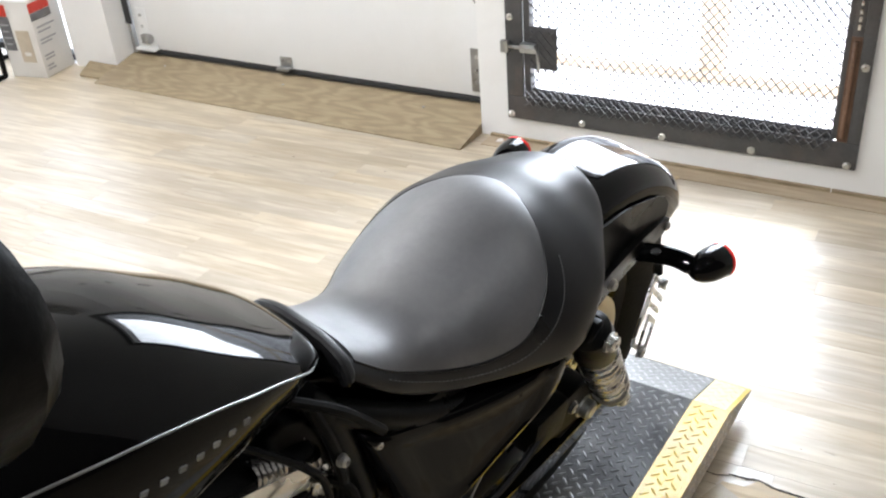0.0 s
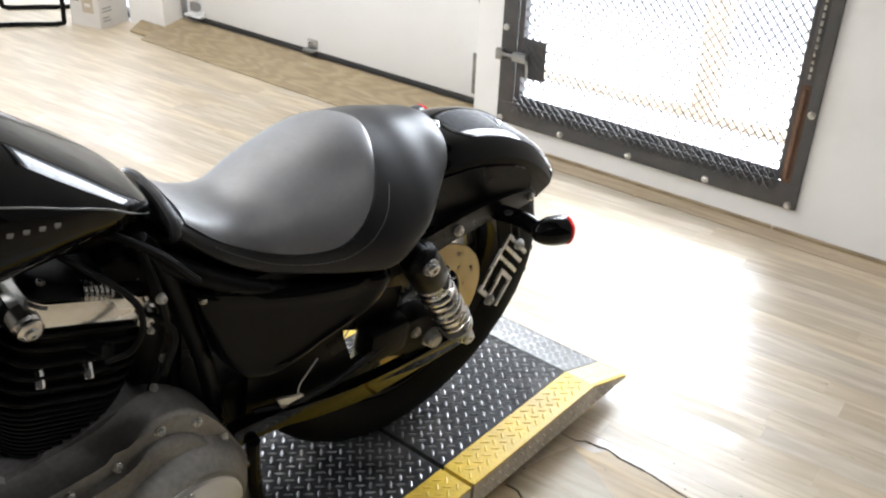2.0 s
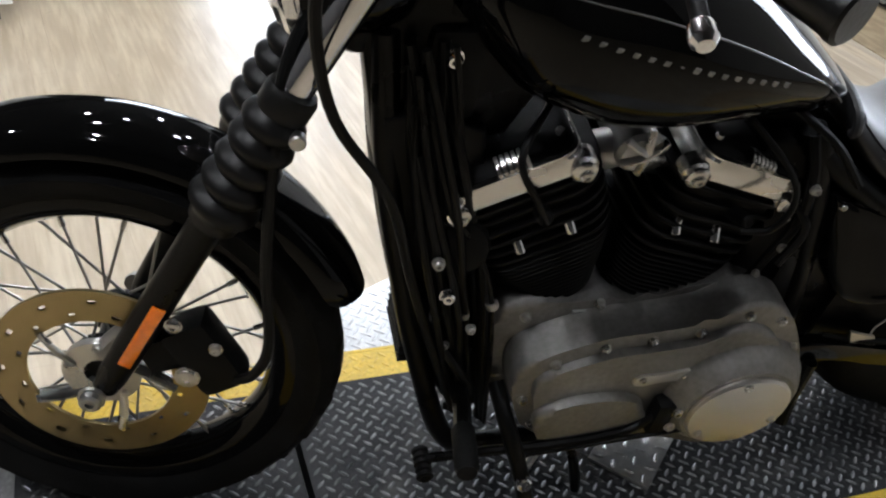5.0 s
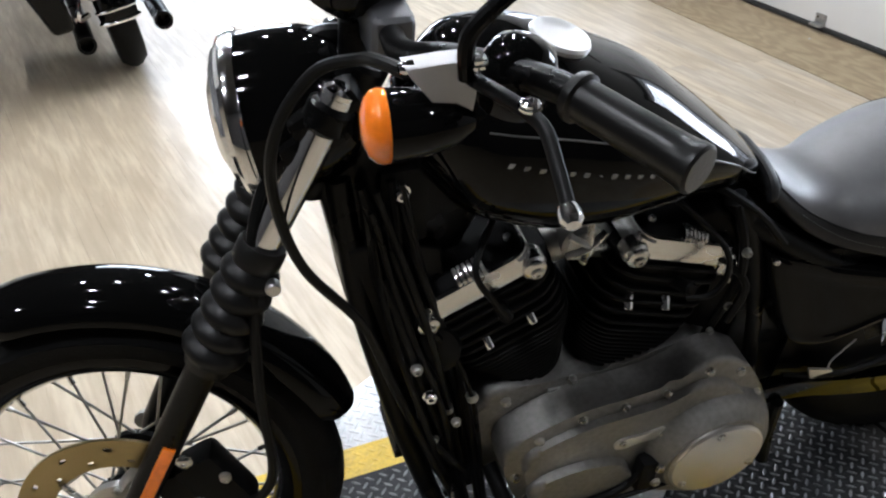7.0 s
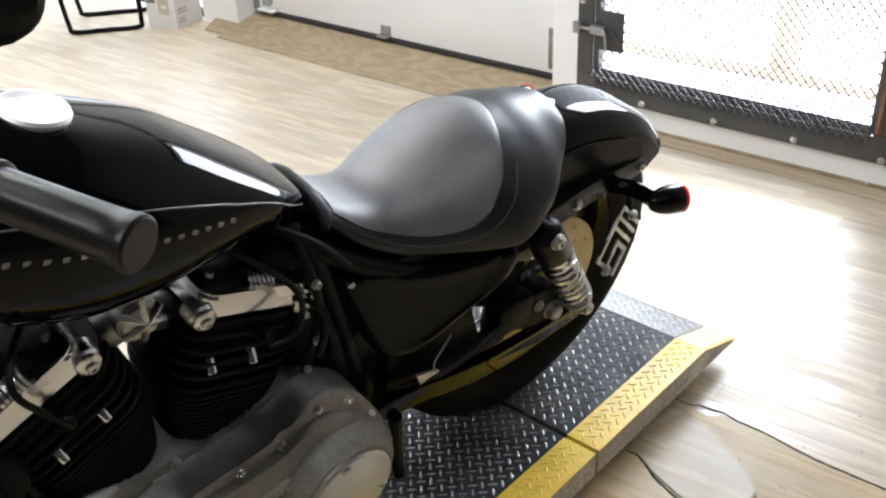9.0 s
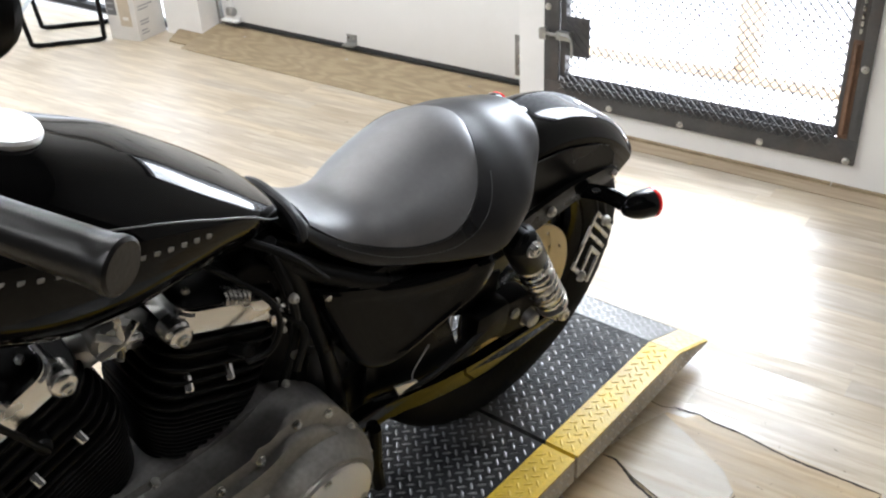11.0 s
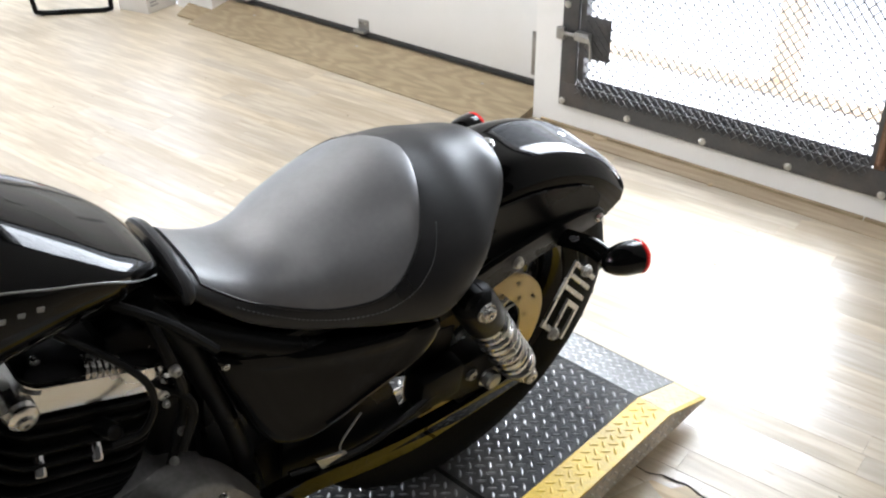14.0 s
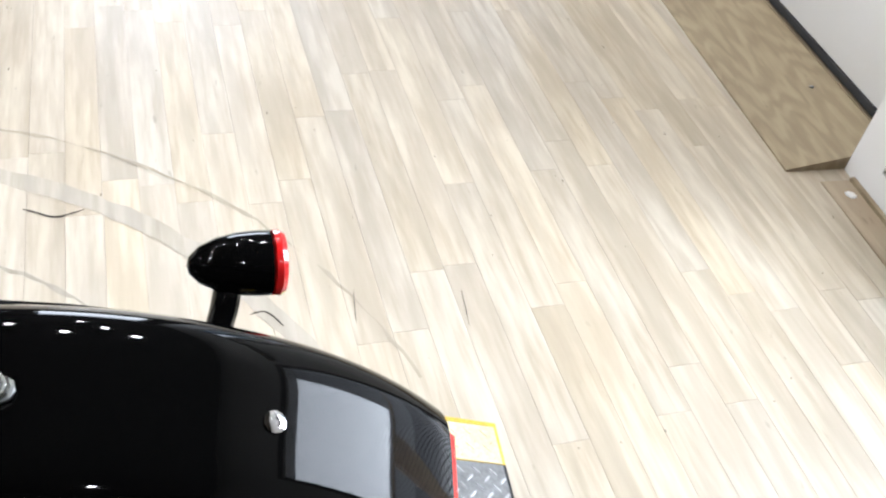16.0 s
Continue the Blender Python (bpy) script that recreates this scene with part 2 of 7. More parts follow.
def wood(name, light, dark, grey, along, rough, coat=0.0, rings=False, random=0.14, spec=0.5):
    """Timber: long streaks of grain along one axis, a slow patchy tone and short dark flecks."""
    m = bpy.data.materials.new(name)
    m.use_nodes = True
    n, l = m.node_tree.nodes, m.node_tree.links
    b = n["Principled BSDF"]
    b.inputs["Specular IOR Level"].default_value = spec
    b.inputs["Coat Weight"].default_value, b.inputs["Coat Roughness"].default_value = coat, 0.22
    co, info = n.new("ShaderNodeTexCoord"), n.new("ShaderNodeObjectInfo")
    shift = n.new("ShaderNodeVectorMath")
    shift.operation = "SCALE"
    shift.inputs[0].default_value = (37.0, 19.0, 5.0)
    l.new(info.outputs["Random"], shift.inputs["Scale"])
    add = n.new("ShaderNodeVectorMath")
    l.new(co.outputs["Object"], add.inputs[0]), l.new(shift.outputs[0], add.inputs[1])

    def layer(stretch, scale, detail, lo, hi, kind="ShaderNodeTexNoise"):
        mp = n.new("ShaderNodeMapping")
        mp.inputs["Scale"].default_value = stretch
        l.new(add.outputs[0], mp.inputs[0])
        t = n.new(kind)
        t.inputs["Scale"].default_value = scale
        t.inputs["Detail"].default_value = detail
        if kind == "ShaderNodeTexWave":
            t.inputs["Distortion"].default_value = 14.0
            t.inputs["Detail Scale"].default_value = 1.4
        l.new(mp.outputs[0], t.inputs[0])
        r = n.new("ShaderNodeMapRange")
        r.inputs[1].default_value, r.inputs[2].default_value = lo, hi
        l.new(t.outputs["Fac"] if "Fac" in t.outputs else t.outputs[0], r.inputs[0])
        return r.outputs[0], t.outputs["Fac"] if "Fac" in t.outputs else t.outputs[0]

    def mix(f, a, c):
        mx = n.new("ShaderNodeMix")
        mx.data_type = "RGBA"
        l.new(f, mx.inputs[0])
        for k, v in ((6, a), (7, c)):
            if isinstance(v, tuple):
                mx.inputs[k].default_value = (*v, 1)
            else:
                l.new(v, mx.inputs[k])
        return mx.outputs[2]

    lon = (1.3, 8.0, 1) if along == "x" else (9.0, 0.5, 1)
    if rings:
        patch, _ = layer((0.7, 3.2, 1) if along == "x" else (3.2, 0.7, 1), 3.3, 4.0, 0.1, 0.9, "ShaderNodeTexWave")
    else:
        patch, _ = layer((1.1, 6.0, 1) if along == "x" else (6.0, 1.1, 1), 3.0, 4.0, 0.42, 0.60)
    streak, raw = layer(tuple(q * (1.6 if q > 2 else 1) for q in lon), 4.4, 6.0, 0.38, 0.72)
    fleck, _ = layer(tuple(q * (1.5 if q > 2 else 3.0) for q in lon), 4.0, 3.0, 0.70, 0.78)
    slow, _ = layer((1, 1, 1), 1.1, 3.0, 0.4, 0.65)
    c = mix(streak, light, dark)
    half = n.new("ShaderNodeMath")
    half.operation = "MULTIPLY"
    half.inputs[1].default_value = 0.6 if rings else 0.7
    l.new(patch, half.inputs[0])
    c = mix(half.outputs[0], c, grey)
    dim = n.new("ShaderNodeMath")
    dim.operation = "MULTIPLY"
    dim.inputs[1].default_value = 0.45
    l.new(fleck, dim.inputs[0])
    c = mix(dim.outputs[0], c, tuple(q * 0.5 for q in dark))
    rr = n.new("ShaderNodeMapRange")
    rr.inputs[3].default_value, rr.inputs[4].default_value = 1 - random, 1 + random
    l.new(info.outputs["Random"], rr.inputs[0])
    sc = n.new("ShaderNodeVectorMath")
    sc.operation = "SCALE"
    l.new(c, sc.inputs[0]), l.new(rr.outputs[0], sc.inputs["Scale"])
    hue, part_of = n.new("ShaderNodeMath"), n.new("ShaderNodeMath")
    hue.operation, part_of.operation = "MULTIPLY", "FRACT"
    hue.inputs[1].default_value = 7.31
    l.new(info.outputs["Random"], hue.inputs[0]), l.new(hue.outputs[0], part_of.inputs[0])
    cast = n.new("ShaderNodeVectorMath")
    cast.operation = "MULTIPLY"
    l.new(sc.outputs[0], cast.inputs[0]), l.new(mix(part_of.outputs[0], (1.025, 1.0, 0.925), (0.98, 1.0, 1.03)), cast.inputs[1])
    l.new(cast.outputs[0], b.inputs["Base Color"])
    ro = n.new("ShaderNodeMapRange")
    ro.inputs[3].default_value, ro.inputs[4].default_value = rough * 0.8, rough * 1.25
    l.new(slow, ro.inputs[0]), l.new(ro.outputs[0], b.inputs["Roughness"])
    bu = n.new("ShaderNodeBump")
    bu.inputs["Strength"].default_value, bu.inputs["Distance"].default_value = 0.25, 0.001
    l.new(raw, bu.inputs["Height"]), l.new(bu.outputs[0], b.inputs["Normal"])
    return m


PLANK = wood("pale_oak_vinyl_plank", (0.575, 0.505, 0.40), (0.405, 0.328, 0.232), (0.39, 0.325, 0.242), "x", 0.42, random=0.07, spec=0.95)
PLY = wood("worn_plywood", (0.345, 0.28, 0.185), (0.27, 0.21, 0.135), (0.225, 0.172, 0.11), "x", 0.55, rings=True)
BROKEN = wood("peeling_vinyl_board", (0.53, 0.40, 0.235), (0.33, 0.23, 0.12), (0.44, 0.35, 0.235), "x", 0.5)
BORDER = wood("worn_brown_border", (0.42, 0.34, 0.24), (0.29, 0.22, 0.145), (0.35, 0.275, 0.19), "x", 0.5)
FLAKE = wood("torn_vinyl_flake", (0.50, 0.43, 0.325), (0.35, 0.28, 0.19), (0.40, 0.345, 0.26), "x", 0.5, spec=0.45)
SCUFF = wood("scuffed_vinyl", (0.43, 0.378, 0.305), (0.31, 0.262, 0.195), (0.345, 0.30, 0.245), "x", 0.5)
CRACK = material("dark_gap_dirt", (0.035, 0.028, 0.022), 0.9, vary=0.4, scale=60)
SUBFLOOR = material("dark_subfloor_joint", (0.26, 0.21, 0.16), 0.8, vary=0.3, scale=5)


# ---- mesh helpers ----
def part(name, bm, mat, parent=None, label="", sharp=35, at=None):
    """Links a bmesh as one mesh object, under a thing or a part."""
    me = bpy.data.meshes.new(name)
    bmesh.ops.recalc_face_normals(bm, faces=bm.faces[:])
    bm.to_mesh(me)
    bm.free()
    me.materials.append(mat)
    if sharp:
        me.polygons.foreach_set("use_smooth", [True] * len(me.polygons))
        me.set_sharp_from_angle(angle=radians(sharp))
    ob = new(name, me)
    if parent:
        ob.parent = parent
    if at:
        ob.matrix_basis = at
    if label:
        tagged(ob, label)
    return ob


def thing(name, m, label, category, group="", kind=""):
    ob = new(name)
    ob.empty_display_size = 0.1
    ob.matrix_basis = m
    return tagged(ob, label, category, group, kind)


def add_box(bm, lo, hi, bevel=0.0, m=None, seg=2):
    lo, hi = Vector(lo), Vector(hi)
    r = bmesh.ops.create_cube(bm, size=1.0)
    vs = r["verts"]
    mid, size = (lo + hi) / 2, hi - lo
    for v in vs:
        v.co = Vector((v.co.x * size.x, v.co.y * size.y, v.co.z * size.z)) + mid
    if bevel:
        es = {e for v in vs for e in v.link_edges}
        out = bmesh.ops.bevel(bm, geom=list(es), offset=bevel, segments=seg, affect="EDGES", profile=0.6)
        vs = list({v for f in out["faces"] for v in f.verts} | {v for v in vs if v.is_valid})
    if m:
        for v in vs:
            v.co = m @ v.co
    return vs


def box(lo, hi, bevel=0.0, m=None, seg=2):
    bm = bmesh.new()
    add_box(bm, lo, hi, bevel, m, seg)
    return bm


def axes_for(d):
    d = Vector(d).normalized()
    u = d.orthogonal().normalized() if abs(d.z) > 0.95 else d.cross(Vector((0, 0, 1))).normalized()
    return d, u, d.cross(u).normalized()


def add_lathe(bm, profile, base, axis, seg=24, close=False):
    """profile: (radius, distance along the axis). Radius 0 at an end closes it."""
    base = Vector(base)
    d, u, w = axes_for(axis)
    rings = []
    for r, h in profile:
        c = base + d * h
        if r <= 1e-6:
            rings.append([bm.verts.new(c)])
        else:
            rings.append([bm.verts.new(c + (u * math.cos(q) + w * math.sin(q)) * r) for q in (2 * math.pi * k / seg for k in range(seg))])
    pairs = list(zip(rings, rings[1:]))
    if close:
        pairs.append((rings[-1], rings[0]))
    for p, q in pairs:
        for k in range(seg):
            k2 = (k + 1) % seg
            if len(p) == 1 and len(q) == 1:
                continue
            if len(p) == 1:
                bm.faces.new((p[0], q[k], q[k2]))
            elif len(q) == 1:
                bm.faces.new((p[k], q[0], p[k2]))
            else:
                bm.faces.new((p[k], q[k], q[k2], p[k2]))
    return bm


def lathe(profile, base, axis, seg=24, close=False):
    return add_lathe(bmesh.new(), profile, base, axis, seg, close)


def add_rod(bm, p, q, r, seg=12, r2=None, bevel=0.0):
    p, q = Vector(p), Vector(q)
    n = (q - p).length
    r2 = r if r2 is None else r2
    b = min(bevel, r * 0.6, n * 0.3)
    prof = [(0, 0), (r, 0), (r2, n), (0, n)] if not b else [(0, 0), (r - b, 0), (r, b), (r2, n - b), (r2 - b, n), (0, n)]
    return add_lathe(bm, prof, p, q - p, seg)


def rod(p, q, r, seg=12, r2=None, bevel=0.0):
    return add_rod(bmesh.new(), p, q, r, seg, r2, bevel)


def smooth_path(pts, steps=6):
    pts = [Vector(p) for p in pts]
    if len(pts) < 3:
        return pts
    ext = [pts[0] * 2 - pts[1], *pts, pts[-1] * 2 - pts[-2]]
    out = []
    for i in range(1, len(ext) - 2):
        a, b, c, d = ext[i - 1:i + 3]
        for k in range(steps):
            t = k / steps
            out.append(0.5 * ((2 * b) + (c - a) * t + (2 * a - 5 * b + 4 * c - d) * t * t + (3 * b - a - 3 * c + d) * t ** 3))
    return out + [pts[-1]]


def add_tube(bm, pts, r, seg=10, steps=6, flat=1.0):
    path = smooth_path(pts, steps)
    rings, up = [], None
    for i, p in enumerate(path):
        d = (path[min(i + 1, len(path) - 1)] - path[max(i - 1, 0)]).normalized()
        if up is None:
            up = d.orthogonal().normalized()
        up = (up - d * up.dot(d)).normalized()
        side = d.cross(up)
        rr = r(i / (len(path) - 1)) if callable(r) else r
        rings.append([bm.verts.new(p + (up * math.cos(q) * flat + side * math.sin(q)) * rr) for q in (2 * math.pi * k / seg for k in range(seg))])
    for a, b in zip(rings, rings[1:]):
        for k in range(seg):
            bm.faces.new((a[k], a[(k + 1) % seg], b[(k + 1) % seg], b[k]))
    bm.faces.new(rings[0][::-1])
    bm.faces.new(rings[-1])
    return bm


def tube(pts, r, seg=10, steps=6, flat=1.0):
    return add_tube(bmesh.new(), pts, r, seg, steps, flat)


def add_prism(bm, outline, y0, y1, bevel=0.0, m=None, seg=3):
    """A closed outline in x, z carried from y0 to y1 (y1 is the seen side, bevelled)."""
    a = [bm.verts.new((x, y0, z)) for x, z in outline]
    b = [bm.verts.new((x, y1, z)) for x, z in outline]
    n = len(outline)
    top = bm.faces.new(b)
    bm.faces.new(a[::-1])
    for k in range(n):
        bm.faces.new((a[k], a[(k + 1) % n], b[(k + 1) % n], b[k]))
    vs = a + b
    if bevel:
        out = bmesh.ops.bevel(bm, geom=list(top.edges), offset=bevel, segments=seg, affect="EDGES", profile=0.5)
        vs = list({v for f in out["faces"] for v in f.verts} | {v for v in vs if v.is_valid})
    if m:
        for v in vs:
            v.co = m @ v.co
    return bm


def prism(outline, y0, y1, bevel=0.0, m=None, seg=3):
    return add_prism(bmesh.new(), outline, y0, y1, bevel, m, seg)


def round_outline(pts, steps=5):
    """A closed, smoothed outline through the points."""
    n, out = len(pts), []
    P = [Vector((*p, 0)) for p in pts]
    for i in range(n):
        a, b, c, d = P[i - 1], P[i], P[(i + 1) % n], P[(i + 2) % n]
        for k in range(steps):
            t = k / steps
            q = 0.5 * ((2 * b) + (c - a) * t + (2 * a - 5 * b + 4 * c - d) * t * t + (3 * b - a - 3 * c + d) * t ** 3)
            out.append((q.x, q.y))
    return out


def loft(rings, cap=True):
    bm = bmesh.new()
    vs = [[bm.verts.new(p) for p in ring] for ring in rings]
    n = len(vs[0])
    for a, b in zip(vs, vs[1:]):
        for k in range(n):
            bm.faces.new((a[k], a[(k + 1) % n], b[(k + 1) % n], b[k]))
    if cap:
        bm.faces.new(vs[0][::-1])
        bm.faces.new(vs[-1])
    return bm


def lerp(table, x):
    """Smooth (cubic) reading of a table of (x, value...) rows, x rising."""
    if x <= table[0][0]:
        return table[0][1:]
    if x >= table[-1][0]:
        return table[-1][1:]
    k = max(i for i in range(len(table) - 1) if table[i][0] <= x)
    p, q = table[k], table[k + 1]
    before, after = table[max(k - 1, 0)], table[min(k + 2, len(table) - 1)]
    h = q[0] - p[0]
    t = (x - p[0]) / h
    out = []
    for c in range(1, len(p)):
        m0 = (q[c] - before[c]) / (q[0] - before[0]) * h
        m1 = (after[c] - p[c]) / (after[0] - p[0]) * h
        out.append((2 * t ** 3 - 3 * t * t + 1) * p[c] + (t ** 3 - 2 * t * t + t) * m0 + (3 * t * t - 2 * t ** 3) * q[c] + (t ** 3 - t * t) * m1)
    return tuple(out)


def bolt(name, p, axis, r, h, mat, parent):
    """A domed screw head with a washer."""
    return part(name, lathe([(0, 0), (r * 1.25, 0), (r * 1.25, h * 0.3), (r, h * 0.32), (r, h * 0.8), (r * 0.75, h), (r * 0.4, h), (r * 0.35, h * 0.7), (0, h * 0.7)], p, axis, 10), mat, parent)

# ---- the room ----
WALL_Y, CEIL = 2.66, 3.1
X0, X1, Y0 = -6.4, 3.6, -3.6
# the north wall and all that belongs to it stand slightly askew to the room
SKEW = pose(-0.70, WALL_Y, 0, 0, 0, -2.58) @ pose(0.70, -WALL_Y, 0)


def setting(name, bm, mat, label="", category="", at=None, sharp=35):
    ob = part(name, bm, mat, None, "", sharp, at)
    if name in ("wall_north", "baseboard", "doorstep", "floor_border"):
        ob.matrix_basis = SKEW
    return tagged(ob, label or name.replace("_", " "), category or name.split("_")[0], kind="structure")


def slabs(boxes, bevel=0.0):
    bm = bmesh.new()
    for lo, hi in boxes:
        add_box(bm, lo, hi, bevel)
    return bm


T = 0.16
setting("wall_north", slabs([
    ((-0.70, WALL_Y, 0), (-0.55, WALL_Y + T, CEIL)),
    ((-0.55, WALL_Y, 0), (0.45, WALL_Y + T, 0.11)),
    ((-0.55, WALL_Y, 1.98), (0.45, WALL_Y + T, CEIL)),
    ((0.45, WALL_Y, 0), (X1, WALL_Y + T, CEIL)),
    ((-2.50, WALL_Y, 2.12), (-0.70, WALL_Y + T, CEIL)),
    ((-2.765, WALL_Y, 0), (-2.50, WALL_Y + T, CEIL)),
    ((-4.40, WALL_Y, 2.12), (-2.765, WALL_Y + T, CEIL)),
    ((X0, WALL_Y, 0), (-4.40, WALL_Y + T, CEIL))]), WHITE_WALL, "white painted wall with a gate opening and a garage doorway", "wall")
# south, west and east walls are unseen, added dark so the gloss reflects little
setting("wall_south", box((X0, Y0 - T, 0), (X1, Y0, CEIL)), DARK_WALL, "plain dark wall added to close an unseen side of the room", "wall")
setting("wall_west", slabs([((X0 - T, Y0, 0), (X0, 0.65, CEIL)), ((X0 - T, 2.45, 0), (X0, WALL_Y + 0.5, CEIL)), ((X0 - T, 0.65, 0), (X0, 2.45, 0.95)), ((X0 - T, 0.65, 2.55), (X0, 2.45, CEIL))]), DARK_WALL, "plain dark wall with a window opening, added to close an unseen side of the room", "wall")
setting("wall_east", box((X1, Y0, 0), (X1 + T, WALL_Y + T, CEIL)), DARK_WALL, "plain dark wall added to close an unseen side of the room", "wall")
setting("ceiling", box((X0, Y0, CEIL), (X1, WALL_Y + 0.45, CEIL + 0.12)), CEILING, "dark brown ceiling", "ceiling")
setting("baseboard", slabs([((0.46, WALL_Y - 0.012, 0.0), (X1, WALL_Y - 0.001, 0.012)), ((-0.66, WALL_Y - 0.012, 0.0), (0.455, WALL_Y - 0.001, 0.012))]), PLY,
        "thin worn wooden strip at the foot of the wall", "trim")


def ceiling_light(x, y, power):
    root = thing("ceiling_light", pose(x, y, CEIL - 0.004), "small round lit ceiling spotlight with a white rim", "ceiling light", "ceiling spotlights")
    part("rim", lathe([(0.05, 0), (0.075, 0), (0.078, -0.006), (0.072, -0.012), (0.05, -0.010)], (0, 0, 0), (0, 0, 1), 20, True), WHITE_DOOR, root)
    part("lens", lathe([(0, -0.006), (0.05, -0.006), (0.05, -0.003), (0, -0.003)], (0, 0, 0), (0, 0, 1), 20), LAMP_ON, root)
    lamp("spotlight_glow", "AREA", pose(x, y, CEIL - 0.03), power, disk=0.1, color=(1.0, 0.97, 0.93))


for lx, ly in ((-1.35, 1.75), (-1.4, 1.0), (-2.1, 1.5), (-2.4, 0.4), (-2.8, -0.2), (-1.15, -0.4), (0.3, -0.95), (0.95, -1.35), (-3.4, 1.3), (-0.6, -2.2), (2.2, 0.9)):
    ceiling_light(lx, ly, 13.5 if lx < -1.3 else 11 if lx > 2 else 19)


# ---- garage door ----
def garage_door():
    root = thing("garage_door", SKEW @ pose(0, 2.79, 0), "closed white sectional garage door with zinc hinges and a black bottom seal", "garage door", kind="structure")
    x0, x1 = -2.47, -0.735
    z = 0.068
    for k, h in enumerate((0.425, 0.43, 0.43, 0.43, 0.40)):
        part("panel", box((x0, -0.012, z + (0.014 if k == 0 else 0.002)), (x1, 0.03, z + h - 0.002), 0.003), WHITE_DOOR, root)
        z += h
    part("bottom_seal", box((x0, -0.017, 0.060), (x1, 0.028, 0.0805), 0.005), MATT_BLACK, root, "black rubber seal")
    for z in (0.493, 0.923, 1.353):
        for hx in (x0 + 0.06, (x0 + x1) / 2, x1 - 0.03):
            hinge = part("hinge", prism([(hx - 0.008, z + 0.05), (hx, z + 0.065), (hx + 0.008, z + 0.05), (hx + 0.027, z + 0.008), (hx + 0.027, z - 0.008), (hx + 0.008, z - 0.06), (hx, z - 0.075), (hx - 0.008, z - 0.06), (hx - 0.027, z - 0.008), (hx - 0.027, z + 0.008)],
                                        -0.013, -0.019, 0.001), DULL, root, "zinc-plated hinge")
            part("hinge_pin", rod((hx - 0.03, -0.026, z), (hx + 0.03, -0.026, z), 0.008, 10, bevel=0.002), DULL, hinge)
            for s in (-0.04, 0.038):
                bolt("hinge_bolt", (hx, -0.019, z + s), (0, -1, 0), 0.006, 0.006, STEEL, hinge)
    for bx in (x1 - 0.03, x0 + 0.06):
        br = part("bottom_bracket", box((bx - 0.03, -0.017, 0.10), (bx + 0.025, -0.0125, 0.26), 0.002), DULL if bx > -1 else WHITE_DOOR, root, "zinc bottom bracket" if bx > -1 else "white painted bottom bracket")
        part("roller_arm", box((bx - 0.005, -0.04, 0.11), (bx + 0.03, -0.018, 0.15), 0.004), DULL, br)
        part("roller", lathe([(0, 0), (0.02, 0), (0.022, 0.004), (0.018, 0.012), (0, 0.012)], (bx + 0.03, -0.03, 0.13), (1, 0, 0), 16), DULL, br)
        for s in (0.18, 0.23):
            bolt("bracket_bolt", (bx - 0.005, -0.017, s), (0, -1, 0), 0.006, 0.006, STEEL, br)
    mid = -1.64
    lift = part("lift_handle", box((mid - 0.03, -0.05, 0.082), (mid + 0.03, -0.0125, 0.092), 0.003), DULL, root, "zinc lift handle")
    part("handle_plate", box((mid - 0.028, -0.018, 0.0925), (mid + 0.028, -0.0125, 0.13), 0.002), DULL, lift)
    for s in (-0.015, 0.015):
        bolt("handle_bolt", (mid + s, -0.018, 0.115), (0, -1, 0), 0.005, 0.005, STEEL, lift)
    # dark strip put in for the shade that the track lies in
    part("edge_seal", box((x0 - 0.024, -0.034, 0.19), (x0 + 0.012, -0.0305, 2.11), 0.001), MATT_BLACK, root, "dark strip standing in for the shadow along the track")
    part("foot_bracket", slabs([((x0 + 0.02, -0.05, 0.083), (x0 + 0.13, -0.0185, 0.092)), ((x0 + 0.02, -0.0225, 0.0925), (x0 + 0.13, -0.0185, 0.112))], 0.001), WHITE_DOOR, root, "white painted angle bracket")
    for tx in (x0 - 0.012, x1 + 0.012):
        part("track", slabs([((tx - 0.008, -0.03, 0.06), (tx + 0.008, -0.024, 2.12)), ((tx - 0.008, -0.024, 0.06), (tx - 0.004, 0.02, 2.12))]), DULL, root, "galvanised vertical track")


garage_door()


def threshold():
    root = thing("threshold_ramp", SKEW @ pose(-2.50, 0, 0), "worn sloping plywood threshold at the foot of the garage door", "threshold")
    wide = 1.797
    sheet = prism([(2.508, 0.0), (2.508, 0.004), (2.514, 0.0065), (2.765, 0.0565), (2.768, 0.054), (2.768, 0.0)], 0, wide, 0.0, Matrix(((0, 1, 0, 0), (1, 0, 0, 0), (0, 0, 1, 0), (0, 0, 0, 1))))
    for v in sheet.verts:
        if v.co.y < 2.6:
            v.co.y += 0.012 * (1 - v.co.x / wide)
    part("sloped_board", sheet, PLY, root, "worn plywood sheet", 20)
    swap = Matrix(((0, 1, 0, 0), (1, 0, 0, 0), (0, 0, 1, 0), (0, 0, 0, 1)))
    toe = prism([(2.562, 0.0), (2.562, 0.008), (2.567, 0.011), (2.655, 0.035), (2.655, 0.0)], -0.17, -0.001, 0.0, swap)
    for v in toe.verts:
        if v.co.x < -0.1:
            v.co.x += 0.03 * (2.66 - v.co.y) / 0.09
    part("end_board", toe, PLY, root, "short worn end of the plywood in front of the pier", 20)
    part("sill_block", box((0.002, 2.7695, 0), (wide - 0.002, 2.815, 0.0555), 0.003), PLY, root)
    for x in (0.25, 0.89, 1.54):
        bolt("board_screw", (x, 2.70, 0.0455), (0, -0.18, 1), 0.0045, 0.002, DULL, root)


threshold()


